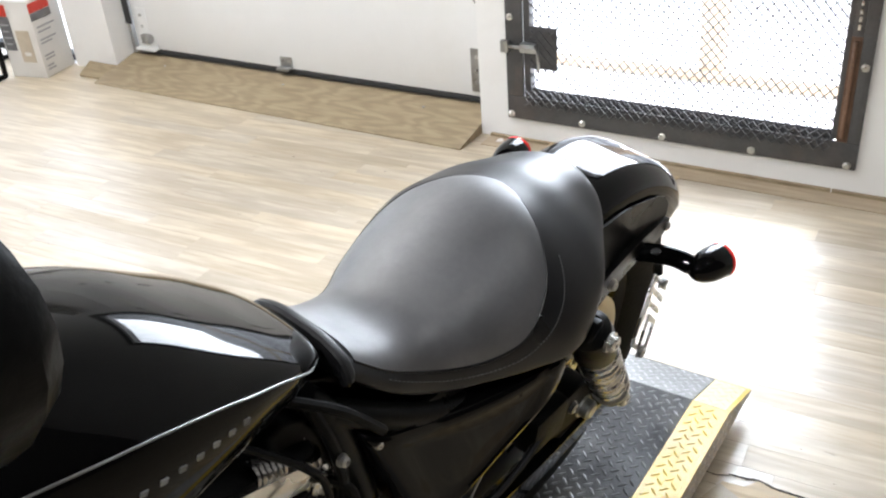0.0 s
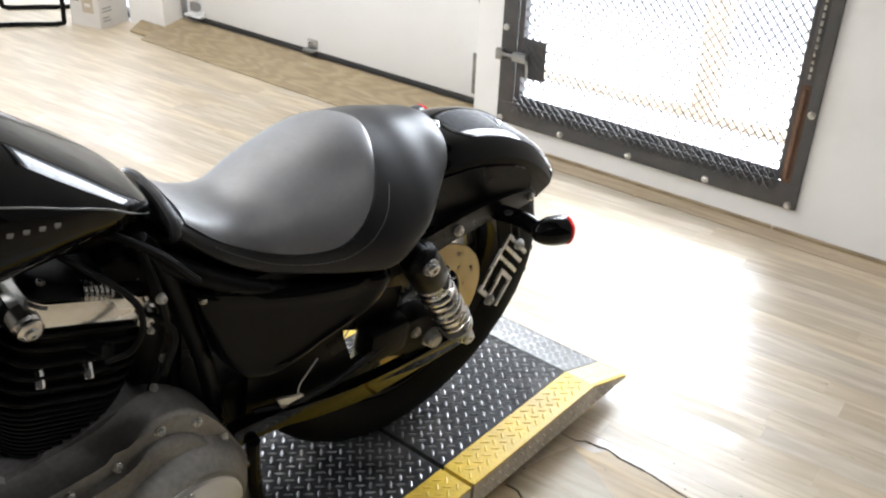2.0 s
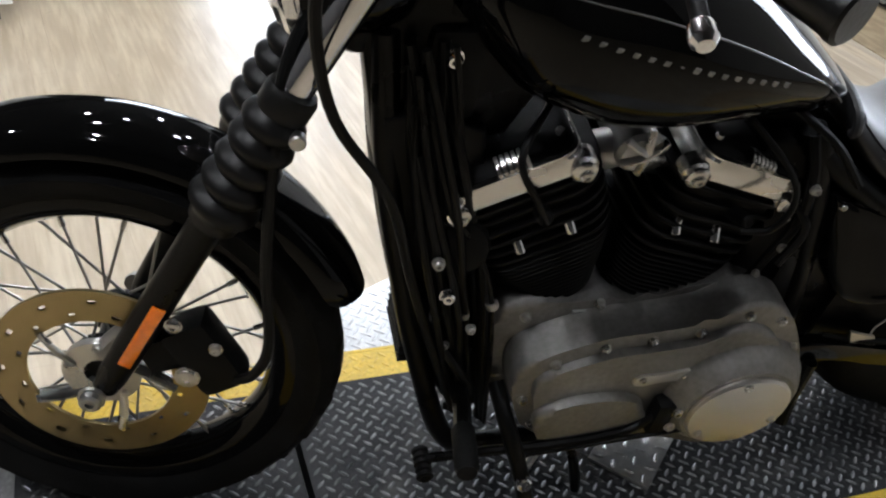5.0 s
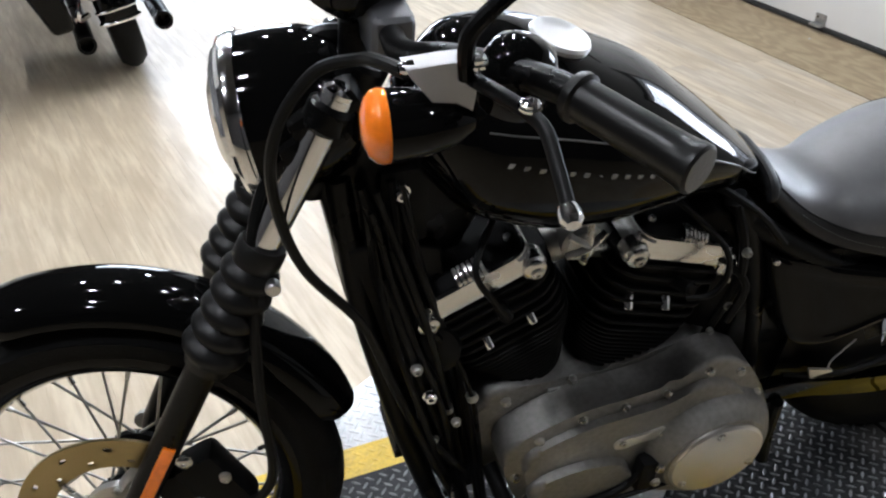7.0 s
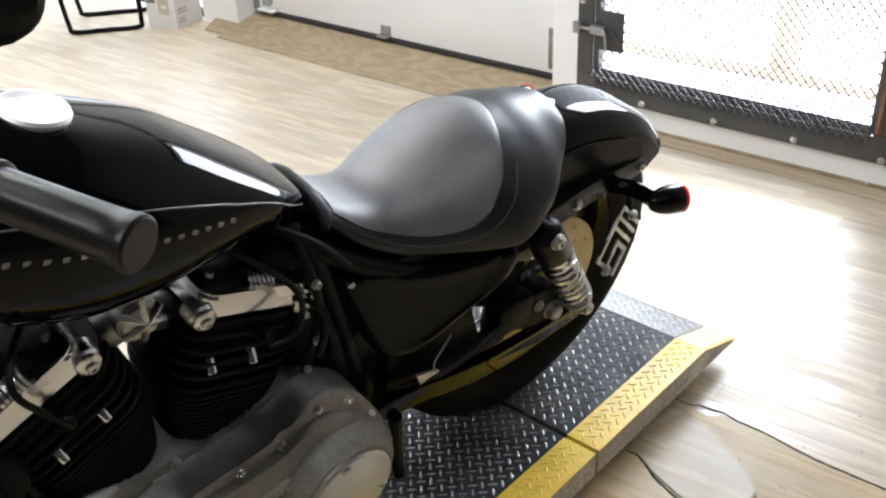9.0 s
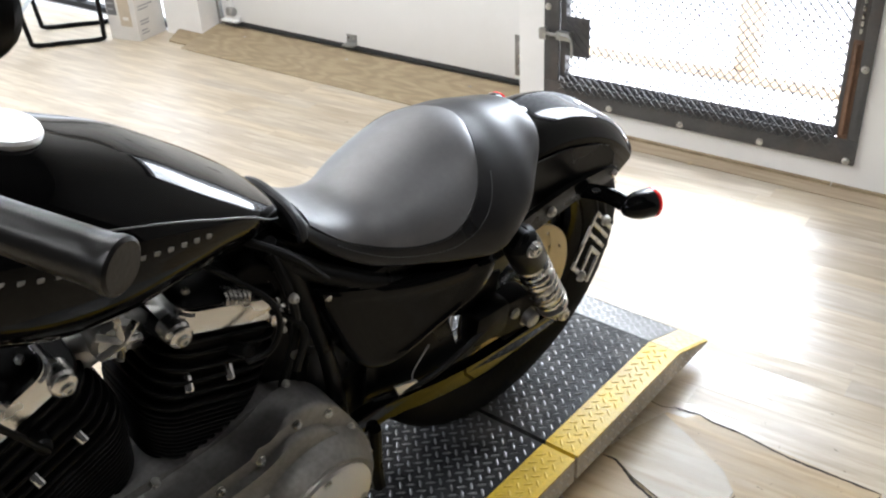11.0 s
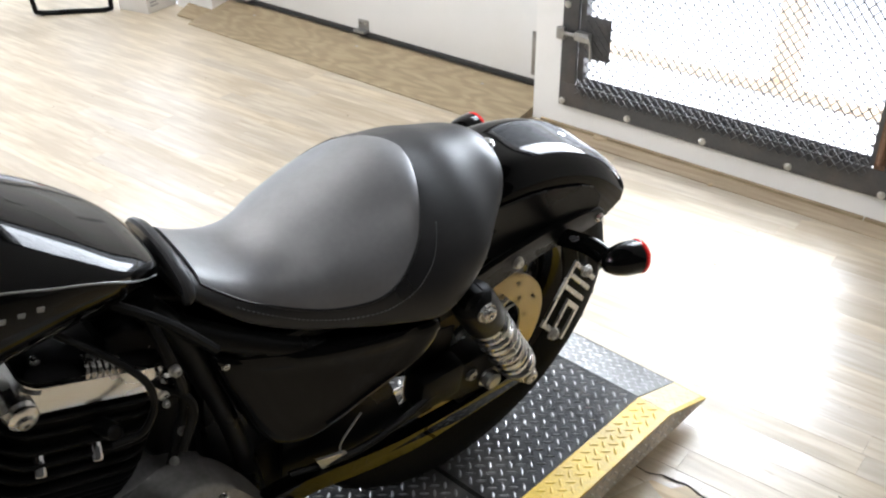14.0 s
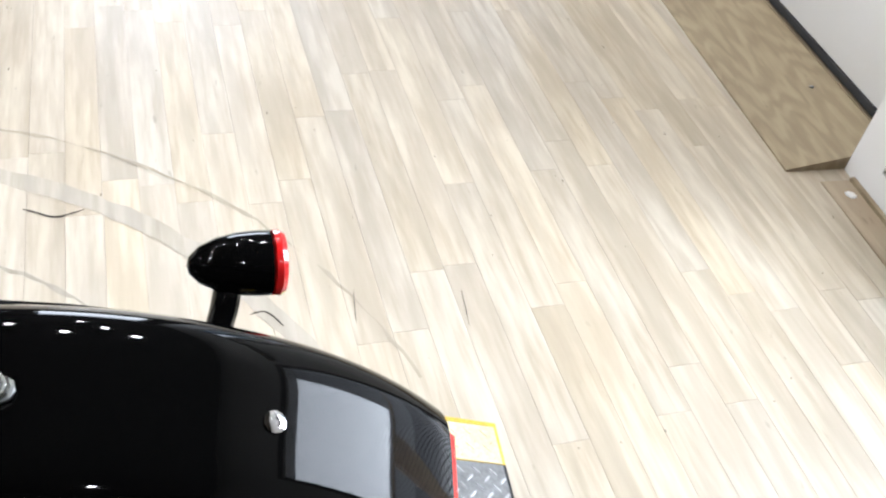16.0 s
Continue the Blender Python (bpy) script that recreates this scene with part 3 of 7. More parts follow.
# ---- the security gate ----
def joined(name, verts, faces, mat, parent=None, label="", kind="", smooth=False):
    me = bpy.data.meshes.new(name)
    me.from_pydata(verts, [], faces)
    me.materials.append(mat)
    if smooth:
        me.polygons.foreach_set("use_smooth", [True] * len(me.polygons))
    ob = new(name, me)
    ob.parent = parent
    return tagged(ob, label, kind=kind)


def expanded_mesh(x0, x1, z0, z1, dx, dz, w, d):
    """Verts and faces of rows of zigzag strands, w wide and d deep."""
    V, F = [], []
    rows = int((z1 - z0) / dz)
    cols = int((x1 - x0) / (dx / 2))
    for r in range(rows + 1):
        base = z0 + r * dz
        start = len(V)
        for c in range(cols + 1):
            x = x0 + c * dx / 2
            up = (c + r) % 2
            z = base + (dz / 2 - w * 0.3) * (1 if up else -1)
            lean = 0.003 * (1 if up else -1)
            V += [(x, lean - d / 2, z - w / 2), (x, lean + d / 2, z - w / 2 + 0.001), (x, lean + d / 2, z + w / 2 + 0.001), (x, lean - d / 2, z + w / 2)]
        for c in range(cols):
            a, b = start + 4 * c, start + 4 * c + 4
            for k in range(4):
                F.append((a + k, a + (k + 1) % 4, b + (k + 1) % 4, b + k))
    return V, F


def gate():
    root = thing("security_gate", SKEW @ pose(0, WALL_Y, 0), "dark grey steel security gate with expanded metal mesh bolted over the opening", "gate", kind="structure")
    y0, y1 = -0.014, -0.002
    for n, lo, hi in (("bottom_rail", (-0.588, y0, 0.084), (0.513, y1, 0.164)), ("left_stile", (-0.588, y0, 0.1645), (-0.528, y1, 2.0)),
                      ("right_stile", (0.480, y0, 0.1645), (0.513, y1, 2.0)), ("top_rail", (-0.588, y0, 2.0005), (0.513, y1, 2.06))):
        part(n, box(lo, hi, 0.0025), GATE, root)
    inner = part("inner_frame", slabs([((-0.5278, -0.004, 0.150), (-0.506, 0.03, 1.98)), ((-0.506, 0.008, 0.150), (0.44, 0.0115, 0.190)), ((0.435, -0.004, 0.168), (0.450, 0.03, 1.98))], 0.002), GATE, root)
    V, F = expanded_mesh(-0.515, 0.444, 0.164, 1.98, 0.0295, 0.0165, 0.0039, 0.0040)
    m = joined("mesh_infill", V, F, GATE, root, "expanded steel mesh with diamond openings", "stuff")
    m.location = (0, 0.004, 0)
    V, F = expanded_mesh(-0.52, 0.444, 0.140, 0.192, 0.0295, 0.0150, 0.0052, 0.005)
    joined("mesh_hem", V, F, GATE, root, "folded lower hem of the mesh", "stuff").location = (0, -0.020, 0)
    for x, z in [(-0.573, 0.100), (-0.320, 0.101), (-0.054, 0.099), (0.220, 0.099), (0.489, 0.096), (0.497, 0.389), (0.497, 0.74), (-0.571, 0.43), (-0.571, 0.67), (0.497, 1.1), (-0.571, 1.1)]:
        bolt("coach_bolt", (x, y0, z), (0, -1, 0), 0.0095, 0.009, STEEL, root)
    strip = part("hinge_strip", box((0.4502, -0.012, 0.1647), (0.4797, 0.0, 0.47), 0.001), RUST, root, "rust-brown flat steel hinge strip")
    part("hinge_strip", box((0.4502, -0.010, 0.4702), (0.4797, 0.0, 1.98), 0.001), GATE, root)
    part("hinge_knuckle", rod((0.465, -0.016, 0.18), (0.465, -0.016, 0.46), 0.007, 10, bevel=0.002), RUST, strip)
    for k in range(26):
        z = 0.49 + k * 0.022
        part("chain_link", box((0.462, -0.015, z), (0.4695, -0.0102, z + 0.014), 0.0015), STEEL, root)
    plate = part("latch_plate", box((-0.505, -0.008, 0.264), (-0.409, -0.0045, 0.405), 0.002), GATE, root, "solid dark plate behind the latch")
    V, F = expanded_mesh(-0.503, -0.411, 0.272, 0.400, 0.0295, 0.0165, 0.004, 0.004)
    joined("plate_mesh", V, F, GATE, plate, "expanded mesh running over the plate", "stuff").location = (0, -0.0105, 0)
    keep = part("latch_keep", box((-0.60, -0.032, 0.315), (-0.57, -0.0145, 0.355), 0.004), DULL, root, "zinc latch keep")
    case = part("latch_case", box((-0.53, -0.034, 0.322), (-0.475, -0.0085, 0.352), 0.004), DULL, root, "zinc latch with a bent rod handle")
    part("latch_bolt", rod((-0.60, -0.026, 0.337), (-0.52, -0.026, 0.337), 0.006, 10, bevel=0.002), DULL, case)
    part("latch_handle", tube([(-0.51, -0.036, 0.342), (-0.475, -0.042, 0.342), (-0.462, -0.044, 0.33), (-0.458, -0.044, 0.30), (-0.457, -0.044, 0.27)], 0.005, 8), DULL, case)


gate()

# ---- outside ----
setting("ground", box((-60, WALL_Y + T, -0.16), (60, 120, -0.06)), SNOW, "pale sunlit concrete yard outside", "ground")
setting("doorstep", box((-4.6, WALL_Y + T, -0.06), (3.0, WALL_Y + 0.9, -0.02)), SNOW, "pale concrete step along the building", "step")


def yard_rail():
    root = thing("timber_railing", SKEW @ pose(-0.14, 3.49, -0.02), "weathered orange timber railing standing in the yard", "railing")
    for x in (-1.25, 0.0, 1.25):
        part("post", box((x - 0.045, -0.045, 0), (x + 0.045, 0.045, 0.95), 0.006), TIMBER, root)
    part("rail", box((-1.4, -0.066, 0.0), (1.4, -0.046, 0.045), 0.005), TIMBER, root)
    part("rail", box((-1.4, -0.05, 0.951), (1.4, 0.05, 0.985), 0.005), TIMBER, root)


yard_rail()
# self-lit panel added in place of the daylit distance
setting("backdrop", box((-60, 40, -0.1), (60, 40.2, 40)), BACKDROP, "glowing backdrop panel standing in for the bright distance beyond the yard", "backdrop")


# ---- glazed door beside the pier ----
def glass_door():
    root = thing("door_1", SKEW @ pose(0, WALL_Y + 0.05, 0), "dark framed glazed door standing in bright daylight", "door", kind="structure")
    for n, lo, hi in (("frame_post", (-2.805, 0, 0), (-2.767, 0.05, 2.12)), ("frame_post", (-4.398, 0, 0), (-4.36, 0.05, 2.12)), ("frame_post", (-3.60, 0, 0.0305), (-3.56, 0.05, 2.079)), ("sill", (-4.359, 0, 0), (-2.806, 0.05, 0.03)), ("head", (-4.359, 0, 2.08), (-2.806, 0.05, 2.12))):
        part(n, box(lo, hi, 0.003), MATT_BLACK, root)


glass_door()
setting("floor_border", box((-0.66, 2.575, 0.0006), (X1, WALL_Y - 0.0125, 0.0032)), BORDER, "worn brown strip of floor along the wall", "floor")

# ---- turntable and ramped platform ----
def lens_lug(V, F, c, ang, length, width, height, to_world):
    """One raised almond-shaped lug."""
    ca, sa = math.cos(ang), math.sin(ang)
    s = len(V)
    pts = [(-length / 2, 0, 0), (-length / 5, -width / 2, 0), (length / 5, -width / 2, 0), (length / 2, 0, 0), (length / 5, width / 2, 0), (-length / 5, width / 2, 0),
           (-length / 4, 0, height), (length / 4, 0, height)]
    for x, y, z in pts:
        V.append(to_world(c[0] + x * ca - y * sa, c[1] + x * sa + y * ca, z))
    for f in ((0, 1, 6), (1, 2, 7, 6), (2, 3, 7), (3, 4, 7), (4, 5, 6, 7), (5, 0, 6)):
        F.append(tuple(s + k for k in f))


def tread_lugs(name, parent, mat, inside, x0, x1, y0, y1, to_world, pitch=0.0188, length=0.0210, width=0.0056, height=0.0013):
    V, F = [], []
    reach = int(max(x1 - x0, y1 - y0) * 1.5 / pitch) + 2
    for i in range(-reach, reach):
        for j in range(-reach, reach):
            c = (x0 + (i + j) * pitch * 0.7071, y0 + (i - j) * pitch * 0.7071)
            if x0 < c[0] < x1 and y0 < c[1] < y1 and inside(*c):
                lens_lug(V, F, c, math.pi / 4 if (i + j) % 2 else -math.pi / 4, length, width, height, to_world)
    return joined(name, V, F, mat, parent, "raised almond-shaped tread lugs", "stuff")


YAW = pose(0.386, 0.999, 0, 0, 0, 84.5)
DECK, WIDE, EDGE, SILL = 0.102, 0.577, 0.068, 0.045


def turntable():
    root = thing("turntable", pose(0.0, 0.475, 0), "round bare aluminium tread plate turntable lying on the floor", "turntable")
    part("disc", lathe([(0, 0.0), (0.606, 0.0), (0.61, 0.004), (0.608, 0.011), (0.603, 0.013), (0, 0.013)], (0, 0, 0), (0, 0, 1), 96), PLATE_BARE, root)
    tread_lugs("tread_relief", root, PLATE_BARE, lambda x, y: x * x + y * y < 0.594 ** 2, -0.61, 0.61, -0.61, 0.61, lambda x, y, z: (x, y, z + 0.013), pitch=0.021, length=0.030, width=0.0075, height=0.0022)
    for k in range(12):
        q = 2 * math.pi * (k + 0.31) / 12
        bolt("rim_screw", (0.585 * math.cos(q), 0.585 * math.sin(q), 0.013), (0, 0, 1), 0.006, 0.003, DULL, root)


turntable()


SKIRT_LUG = PLATE_BARE


def platform():
    root = thing("ramp_platform", YAW, "black tread plate motorcycle platform with ramps and yellow painted edges", "platform")

    def run(name, xs, y0, y1, mat, label=""):
        """A length of deck whose height follows (x, z) pairs, on a 6 mm plate with skirts."""
        bm = bmesh.new()
        cols = []
        for x, z in xs:
            cols.append([bm.verts.new((x, y0, z)), bm.verts.new((x, y1, z)), bm.verts.new((x, y1, SILL)), bm.verts.new((x, y0, SILL))])
        for a, b in zip(cols, cols[1:]):
            for k in range(4):
                bm.faces.new((a[k], a[(k + 1) % 4], b[(k + 1) % 4], b[k]))
        bm.faces.new(cols[0][::-1]), bm.faces.new(cols[-1])
        return part(name, bm, mat, root, label, 20)

    def height(x):
        if 0.415 < x:
            return DECK + (x - 0.415) / 0.147 * (0.052 - DECK)
        if x < -1.52:
            return DECK + (-1.52 - x) / 0.147 * (0.052 - DECK)
        return DECK

    spans = {"main": (-1.0975, -0.005), "rear": (0.005, 0.562), "front": (-1.667, -1.1075)}
    for a, b in spans.values():
        xs = sorted({a, b, *(x for x in (0.415, -1.52) if a < x < b)})
        prof = [(x, height(x)) for x in xs]
        for n, p, q, mat, lug, label in (("yellow_edge", 0.0, EDGE, YELLOW, YELLOW, "worn yellow painted edge"), ("tread_deck", EDGE, WIDE - EDGE, PLATE_DARK, PLATE_LUG, "worn black tread plate deck"),
                                         ("yellow_edge", WIDE - EDGE, WIDE, YELLOW, YELLOW, "worn yellow painted edge")):
            ob = run(n, prof, p + 0.0003, q - 0.0003, mat, label)
            for lo, hi in ((0.419, 0.557), (-1.662, -1.524)):
                if a < lo and hi < b:
                    worn = bmesh.new()
                    vs = [worn.verts.new((x, y, height(x) + 0.0003)) for x, y in ((lo, p + 0.002), (hi, p + 0.001), (hi, q - 0.001), (lo, q - 0.002))]
                    tops = [worn.verts.new(v.co + Vector((0, 0, 0.0006))) for v in vs]
                    worn.faces.new(tops)
                    for k in range(4):
                        worn.faces.new((vs[k], vs[(k + 1) % 4], tops[(k + 1) % 4], tops[k]))
                    part("worn_ramp_end", worn, CREAM if mat is YELLOW else RAMP_GREY, ob, "yellow paint worn down to pale metal" if mat is YELLOW else "black paint worn to grey metal on the ramp")
            flat = lambda x, y, a=a, b=b, p=p, q=q: max(a + 0.009, -1.512) < x < min(b - 0.009, 0.407) and p + 0.008 < y < q - 0.006
            slope = lambda x, y, a=a, b=b, p=p, q=q: a + 0.009 < x < b - 0.009 and not -1.528 < x < 0.423 and p + 0.008 < y < q - 0.006
            tread_lugs("edge_relief" if lug is YELLOW else "deck_relief", ob, lug, flat, a, b, p, q, lambda x, y, z: (x, y, z + height(x)))
            if a > 0 or b < -1.2:
                tread_lugs("ramp_relief", ob, CREAM if lug is YELLOW else RAMP_LUG, slope, a, b, p, q, lambda x, y, z: (x, y, z + height(x) + 0.0006))
        for y, side in ((-0.0035, -1), (WIDE + 0.0035, 1)):
            bm = bmesh.new()
            lo, hi = (y - 0.003, y + 0.003)
            pts = [(x, h - 0.002) for x, h in prof] + [(b, SILL), (a, SILL)]
            skirt = part("side_skirt", prism(pts, lo, hi), SKIRT, root, "dull bare tread plate side skirt")
            fold = prism([(x, h + 0.0006) for x, h in prof] + [(x, h - 0.0035) for x, h in reversed(prof)], lo - 0.0006, hi + 0.0004)
            part("rolled_edge", fold, YELLOW, skirt, "yellow paint rolled over the edge")
            V, F = [], []
            for i in range(-1, int((b - a) / 0.01237) + 9):
                for j in range(6):
                    x, z = a + (i + 0.5) * 0.01237, SILL + 0.008 + j * 0.01237
                    if (i + j) % 2 == 0 and a + 0.011 < x < b - 0.011 and z < height(x) - 0.010:
                        lens_lug(V, F, (x, z), math.pi / 4 if i % 2 else -math.pi / 4, 0.020, 0.0056, 0.0015, lambda u, v, h, y=y, side=side: (u, y + side * (0.003 + h), v))
            joined("skirt_relief", V, F, SKIRT_LUG, skirt, "raised tread lugs", "stuff")
    for x in (-1.2, -0.55, 0.2):
        part("support_beam", box((x - 0.03, 0.03, 0.0135 if x > -1 and x < 0.1 else 0.002), (x + 0.03, WIDE - 0.03, SILL - 0.0005), 0.002), SATIN, root, "dark steel cross beam under the deck")
    inv = YAW.inverted()
    quad = [inv @ Vector((x, y, 0)) for x, y in ((0.08, 0.38), (0.17, 0.44), (0.085, 0.555), (0.0, 0.495))]
    bm = bmesh.new()
    lo = [bm.verts.new((p.x, p.y, DECK + 0.0002)) for p in quad]
    hi = [bm.verts.new((p.x, p.y, DECK + 0.004)) for p in quad]
    bm.faces.new(hi), bm.faces.new(lo[::-1])
    for k in range(4):
        bm.faces.new((lo[k], lo[(k + 1) % 4], hi[(k + 1) % 4], hi[k]))
    patch = part("patch_plate", bm, PLATE_BARE, root, "square bare aluminium patch plate")
    u, w = quad[1] - quad[0], quad[3] - quad[0]
    org = quad[0].copy()
    V, F = [], []
    for i in range(4):
        for j in range(5):
            c = org + u * ((i + 0.5) / 4) + w * ((j + 0.5) / 5)
            lens_lug(V, F, (c.x, c.y), 0.2 + (math.pi / 4 if (i + j) % 2 else -math.pi / 4), 0.022, 0.006, 0.0018, lambda x, y, z: (x, y, z + DECK + 0.004))
    joined("patch_relief", V, F, PLATE_BARE, patch, "raised tread lugs", "stuff")


platform()

# ---- the motorcycle: x forward, y to its left, z up from the deck; it leans on its stand ----
def bike_pose():
    p, q = radians(11.5), radians(11.5)
    rear, left, up = Vector((math.sin(p), math.cos(p), 0)), Vector((math.cos(p), -math.sin(p), 0)), Vector((0, 0, 1))
    c, b = up * math.cos(q) + left * math.sin(q), left * math.cos(q) - up * math.sin(q)
    m = Matrix((-rear, b, c)).transposed().to_4x4()
    m.translation = (0.111, 1.073, DECK + 0.003)
    return m


bike = thing("motorcycle", bike_pose(), "gloss black cruiser motorcycle leaning on its side stand on the platform", "motorcycle")


def tyre_bm(cx, cz, r, half, rim, blocks):
    prof = [(rim, -half * 0.62), (rim + 0.008, -half * 0.72), (rim + (r - rim) * 0.35, -half * 0.97), (rim + (r - rim) * 0.6, -half), (r - 0.030, -half * 0.9), (r - 0.013, -half * 0.66), (r - 0.004, -half * 0.35), (r, 0)]
    prof += [(a, -b) for a, b in prof[-2::-1]]
    return lathe(prof, (cx, 0, cz), (0, 1, 0), 72, True)


def groove_bm(cx, cz, r, half, count):
    """Slanted tread bars standing a little proud at the shoulders."""
    bm = bmesh.new()
    for k in range(count):
        q = 2 * math.pi * k / count
        for s in (-1, 1):
            pts = []
            for t, y in ((0.0, 0.30), (0.09, 0.62), (0.05, 0.86)):
                rad = r - 0.004 * (1 if y < 0.5 else 0) - (0.0115 if 0.5 < y < 0.7 else 0.0245 if y > 0.7 else 0) + 0.0022
                qq = q + t * s * 0.6 + (0.5 * 2 * math.pi / count if s > 0 else 0)
                pts.append(Vector((cx + rad * math.cos(qq), s * half * y, cz + rad * math.sin(qq))))
            w = Vector((-math.sin(q), 0, math.cos(q))) * 0.007
            for a, b in zip(pts, pts[1:]):
                v = [bm.verts.new(p) for p in (a - w, a + w, b + w, b - w)]
                bm.faces.new(v)
    return bm


def disc_bm(cx, cz, y, r0, r1, thick, holes):
    """A drilled brake disc: a ring of cells with the drilled ones left out."""
    bm = bmesh.new()
    nt, nr = 120, 7
    def ok(i, j):
        if j in (1, 4) and i % 10 in ((0, 1) if j == 4 else (5, 6)):
            return False
        return True
    for side, yy in ((0, y - thick / 2), (1, y + thick / 2)):
        grid = [[bm.verts.new((cx + (r0 + (r1 - r0) * j / nr) * math.cos(2 * math.pi * i / nt), yy, cz + (r0 + (r1 - r0) * j / nr) * math.sin(2 * math.pi * i / nt))) for j in range(nr + 1)] for i in range(nt)]
        for i in range(nt):
            for j in range(nr):
                if ok(i, j) or not holes:
                    bm.faces.new((grid[i][j], grid[(i + 1) % nt][j], grid[(i + 1) % nt][j + 1], grid[i][j + 1]))
        if side == 0:
            low = grid
    for i in range(nt):
        for j in (0, nr):
            bm.faces.new((low[i][j], low[(i + 1) % nt][j], grid[(i + 1) % nt][j], grid[i][j]))
    loose = [v for v in bm.verts if not v.link_faces]
    bmesh.ops.delete(bm, geom=loose, context="VERTS")
    return bm


def wheel(name, cx, cz, r, half, rim_r, disc_side, disc_r, spokes, at=None):
    w = part(name, tyre_bm(cx, cz, r, half, rim_r + 0.006, 0), RUBBER, bike, "black rubber tyre on a black spoked wheel", 35, at)
    tagged(part("tread_pattern", groove_bm(cx, cz, r, half, 34), RUBBER, w, "", 0), kind="stuff")
    rim = part("rim", lathe([(rim_r - 0.012, -half * 0.45), (rim_r + 0.012, -half * 0.66), (rim_r + 0.015, -half * 0.70), (rim_r + 0.004, -half * 0.74), (rim_r - 0.012, -half * 0.62), (rim_r - 0.026, -half * 0.3),
                             (rim_r - 0.028, 0), (rim_r - 0.026, half * 0.3), (rim_r - 0.012, half * 0.62), (rim_r + 0.004, half * 0.74), (rim_r + 0.015, half * 0.70), (rim_r + 0.012, half * 0.66), (rim_r - 0.012, half * 0.45)],
                            (cx, 0, cz), (0, 1, 0), 72, True), GLOSS, w, "gloss black rim")
    part("hub", lathe([(0, -0.06), (0.03, -0.06), (0.042, -0.05), (0.042, -0.04), (0.025, -0.03), (0.022, 0), (0.025, 0.03), (0.042, 0.04), (0.042, 0.05), (0.03, 0.06), (0, 0.06)], (cx, 0, cz), (0, 1, 0), 28), SATIN, w)
    for k in range(spokes):
        q = 2 * math.pi * k / spokes
        s = 1 if k % 2 else -1
        lean = 0.55 * (1 if (k // 2) % 2 else -1)
        a = Vector((cx + 0.038 * math.cos(q + lean), s * 0.045, cz + 0.038 * math.sin(q + lean)))
        b = Vector((cx + (rim_r - 0.025) * math.cos(q), s * 0.008, cz + (rim_r - 0.025) * math.sin(q)))
        sp = part("spoke", rod(a, b, 0.0021, 6), DULL, w)
        n = (a - b).normalized()
        part("nipple", rod(b - n * 0.002, b + n * 0.016, 0.0036, 8), STEEL, rim)
    d = part("brake_disc", disc_bm(cx, cz, disc_side * 0.072, disc_r * 0.66, disc_r, 0.005, True), ROTOR, w, "drilled steel brake disc")
    carrier = bmesh.new()
    for k in range(5):
        q = 2 * math.pi * k / 5 + 0.3
        add_tube(carrier, [(cx + 0.036 * math.cos(q), disc_side * 0.066, cz + 0.036 * math.sin(q)), (cx + 0.07 * math.cos(q + 0.35), disc_side * 0.07, cz + 0.07 * math.sin(q + 0.35)),
                           (cx + disc_r * 0.7 * math.cos(q + 0.5), disc_side * 0.0725, cz + disc_r * 0.7 * math.sin(q + 0.5))], 0.009, 8, 5, 0.5)
    add_lathe(carrier, [(0.022, 0.058), (0.05, 0.058), (0.05, 0.07), (0.022, 0.07)], (cx, 0, cz), (0, disc_side, 0), 28, True)
    part("disc_carrier", carrier, STEEL, w)
    for k in range(5):
        q = 2 * math.pi * k / 5 + 0.3
        bolt("disc_bolt", (cx + 0.042 * math.cos(q), disc_side * 0.07, cz + 0.042 * math.sin(q)), (0, disc_side, 0), 0.005, 0.005, STEEL, d)
    return w


FX, FZ, RX, RZ = 1.422, 0.334, 0.028, 0.322
NECK = Vector((1.06, 0, 0.93))
STEER = Matrix.Translation(NECK) @ Matrix.Rotation(radians(-17), 4, Vector((-0.457, 0, 0.889))) @ Matrix.Translation(-NECK)
EASE = Matrix.Translation((1.292, 0.003, 0.470)) @ Matrix.Rotation(radians(3.3), 4, "X") @ Matrix.Rotation(radians(2.7), 4, "Y") @ Matrix.Rotation(radians(4.0), 4, "Z") @ Matrix.Translation((-1.3, 0, -0.5))
STEER = EASE @ STEER
wheel("front_wheel", FX, FZ, 0.304, 0.050, 0.230, 1, 0.138, 32, STEER)
wheel("rear_wheel", RX - 0.007, RZ + 0.008, 0.330, 0.074, 0.208, 1, 0.146, 32)


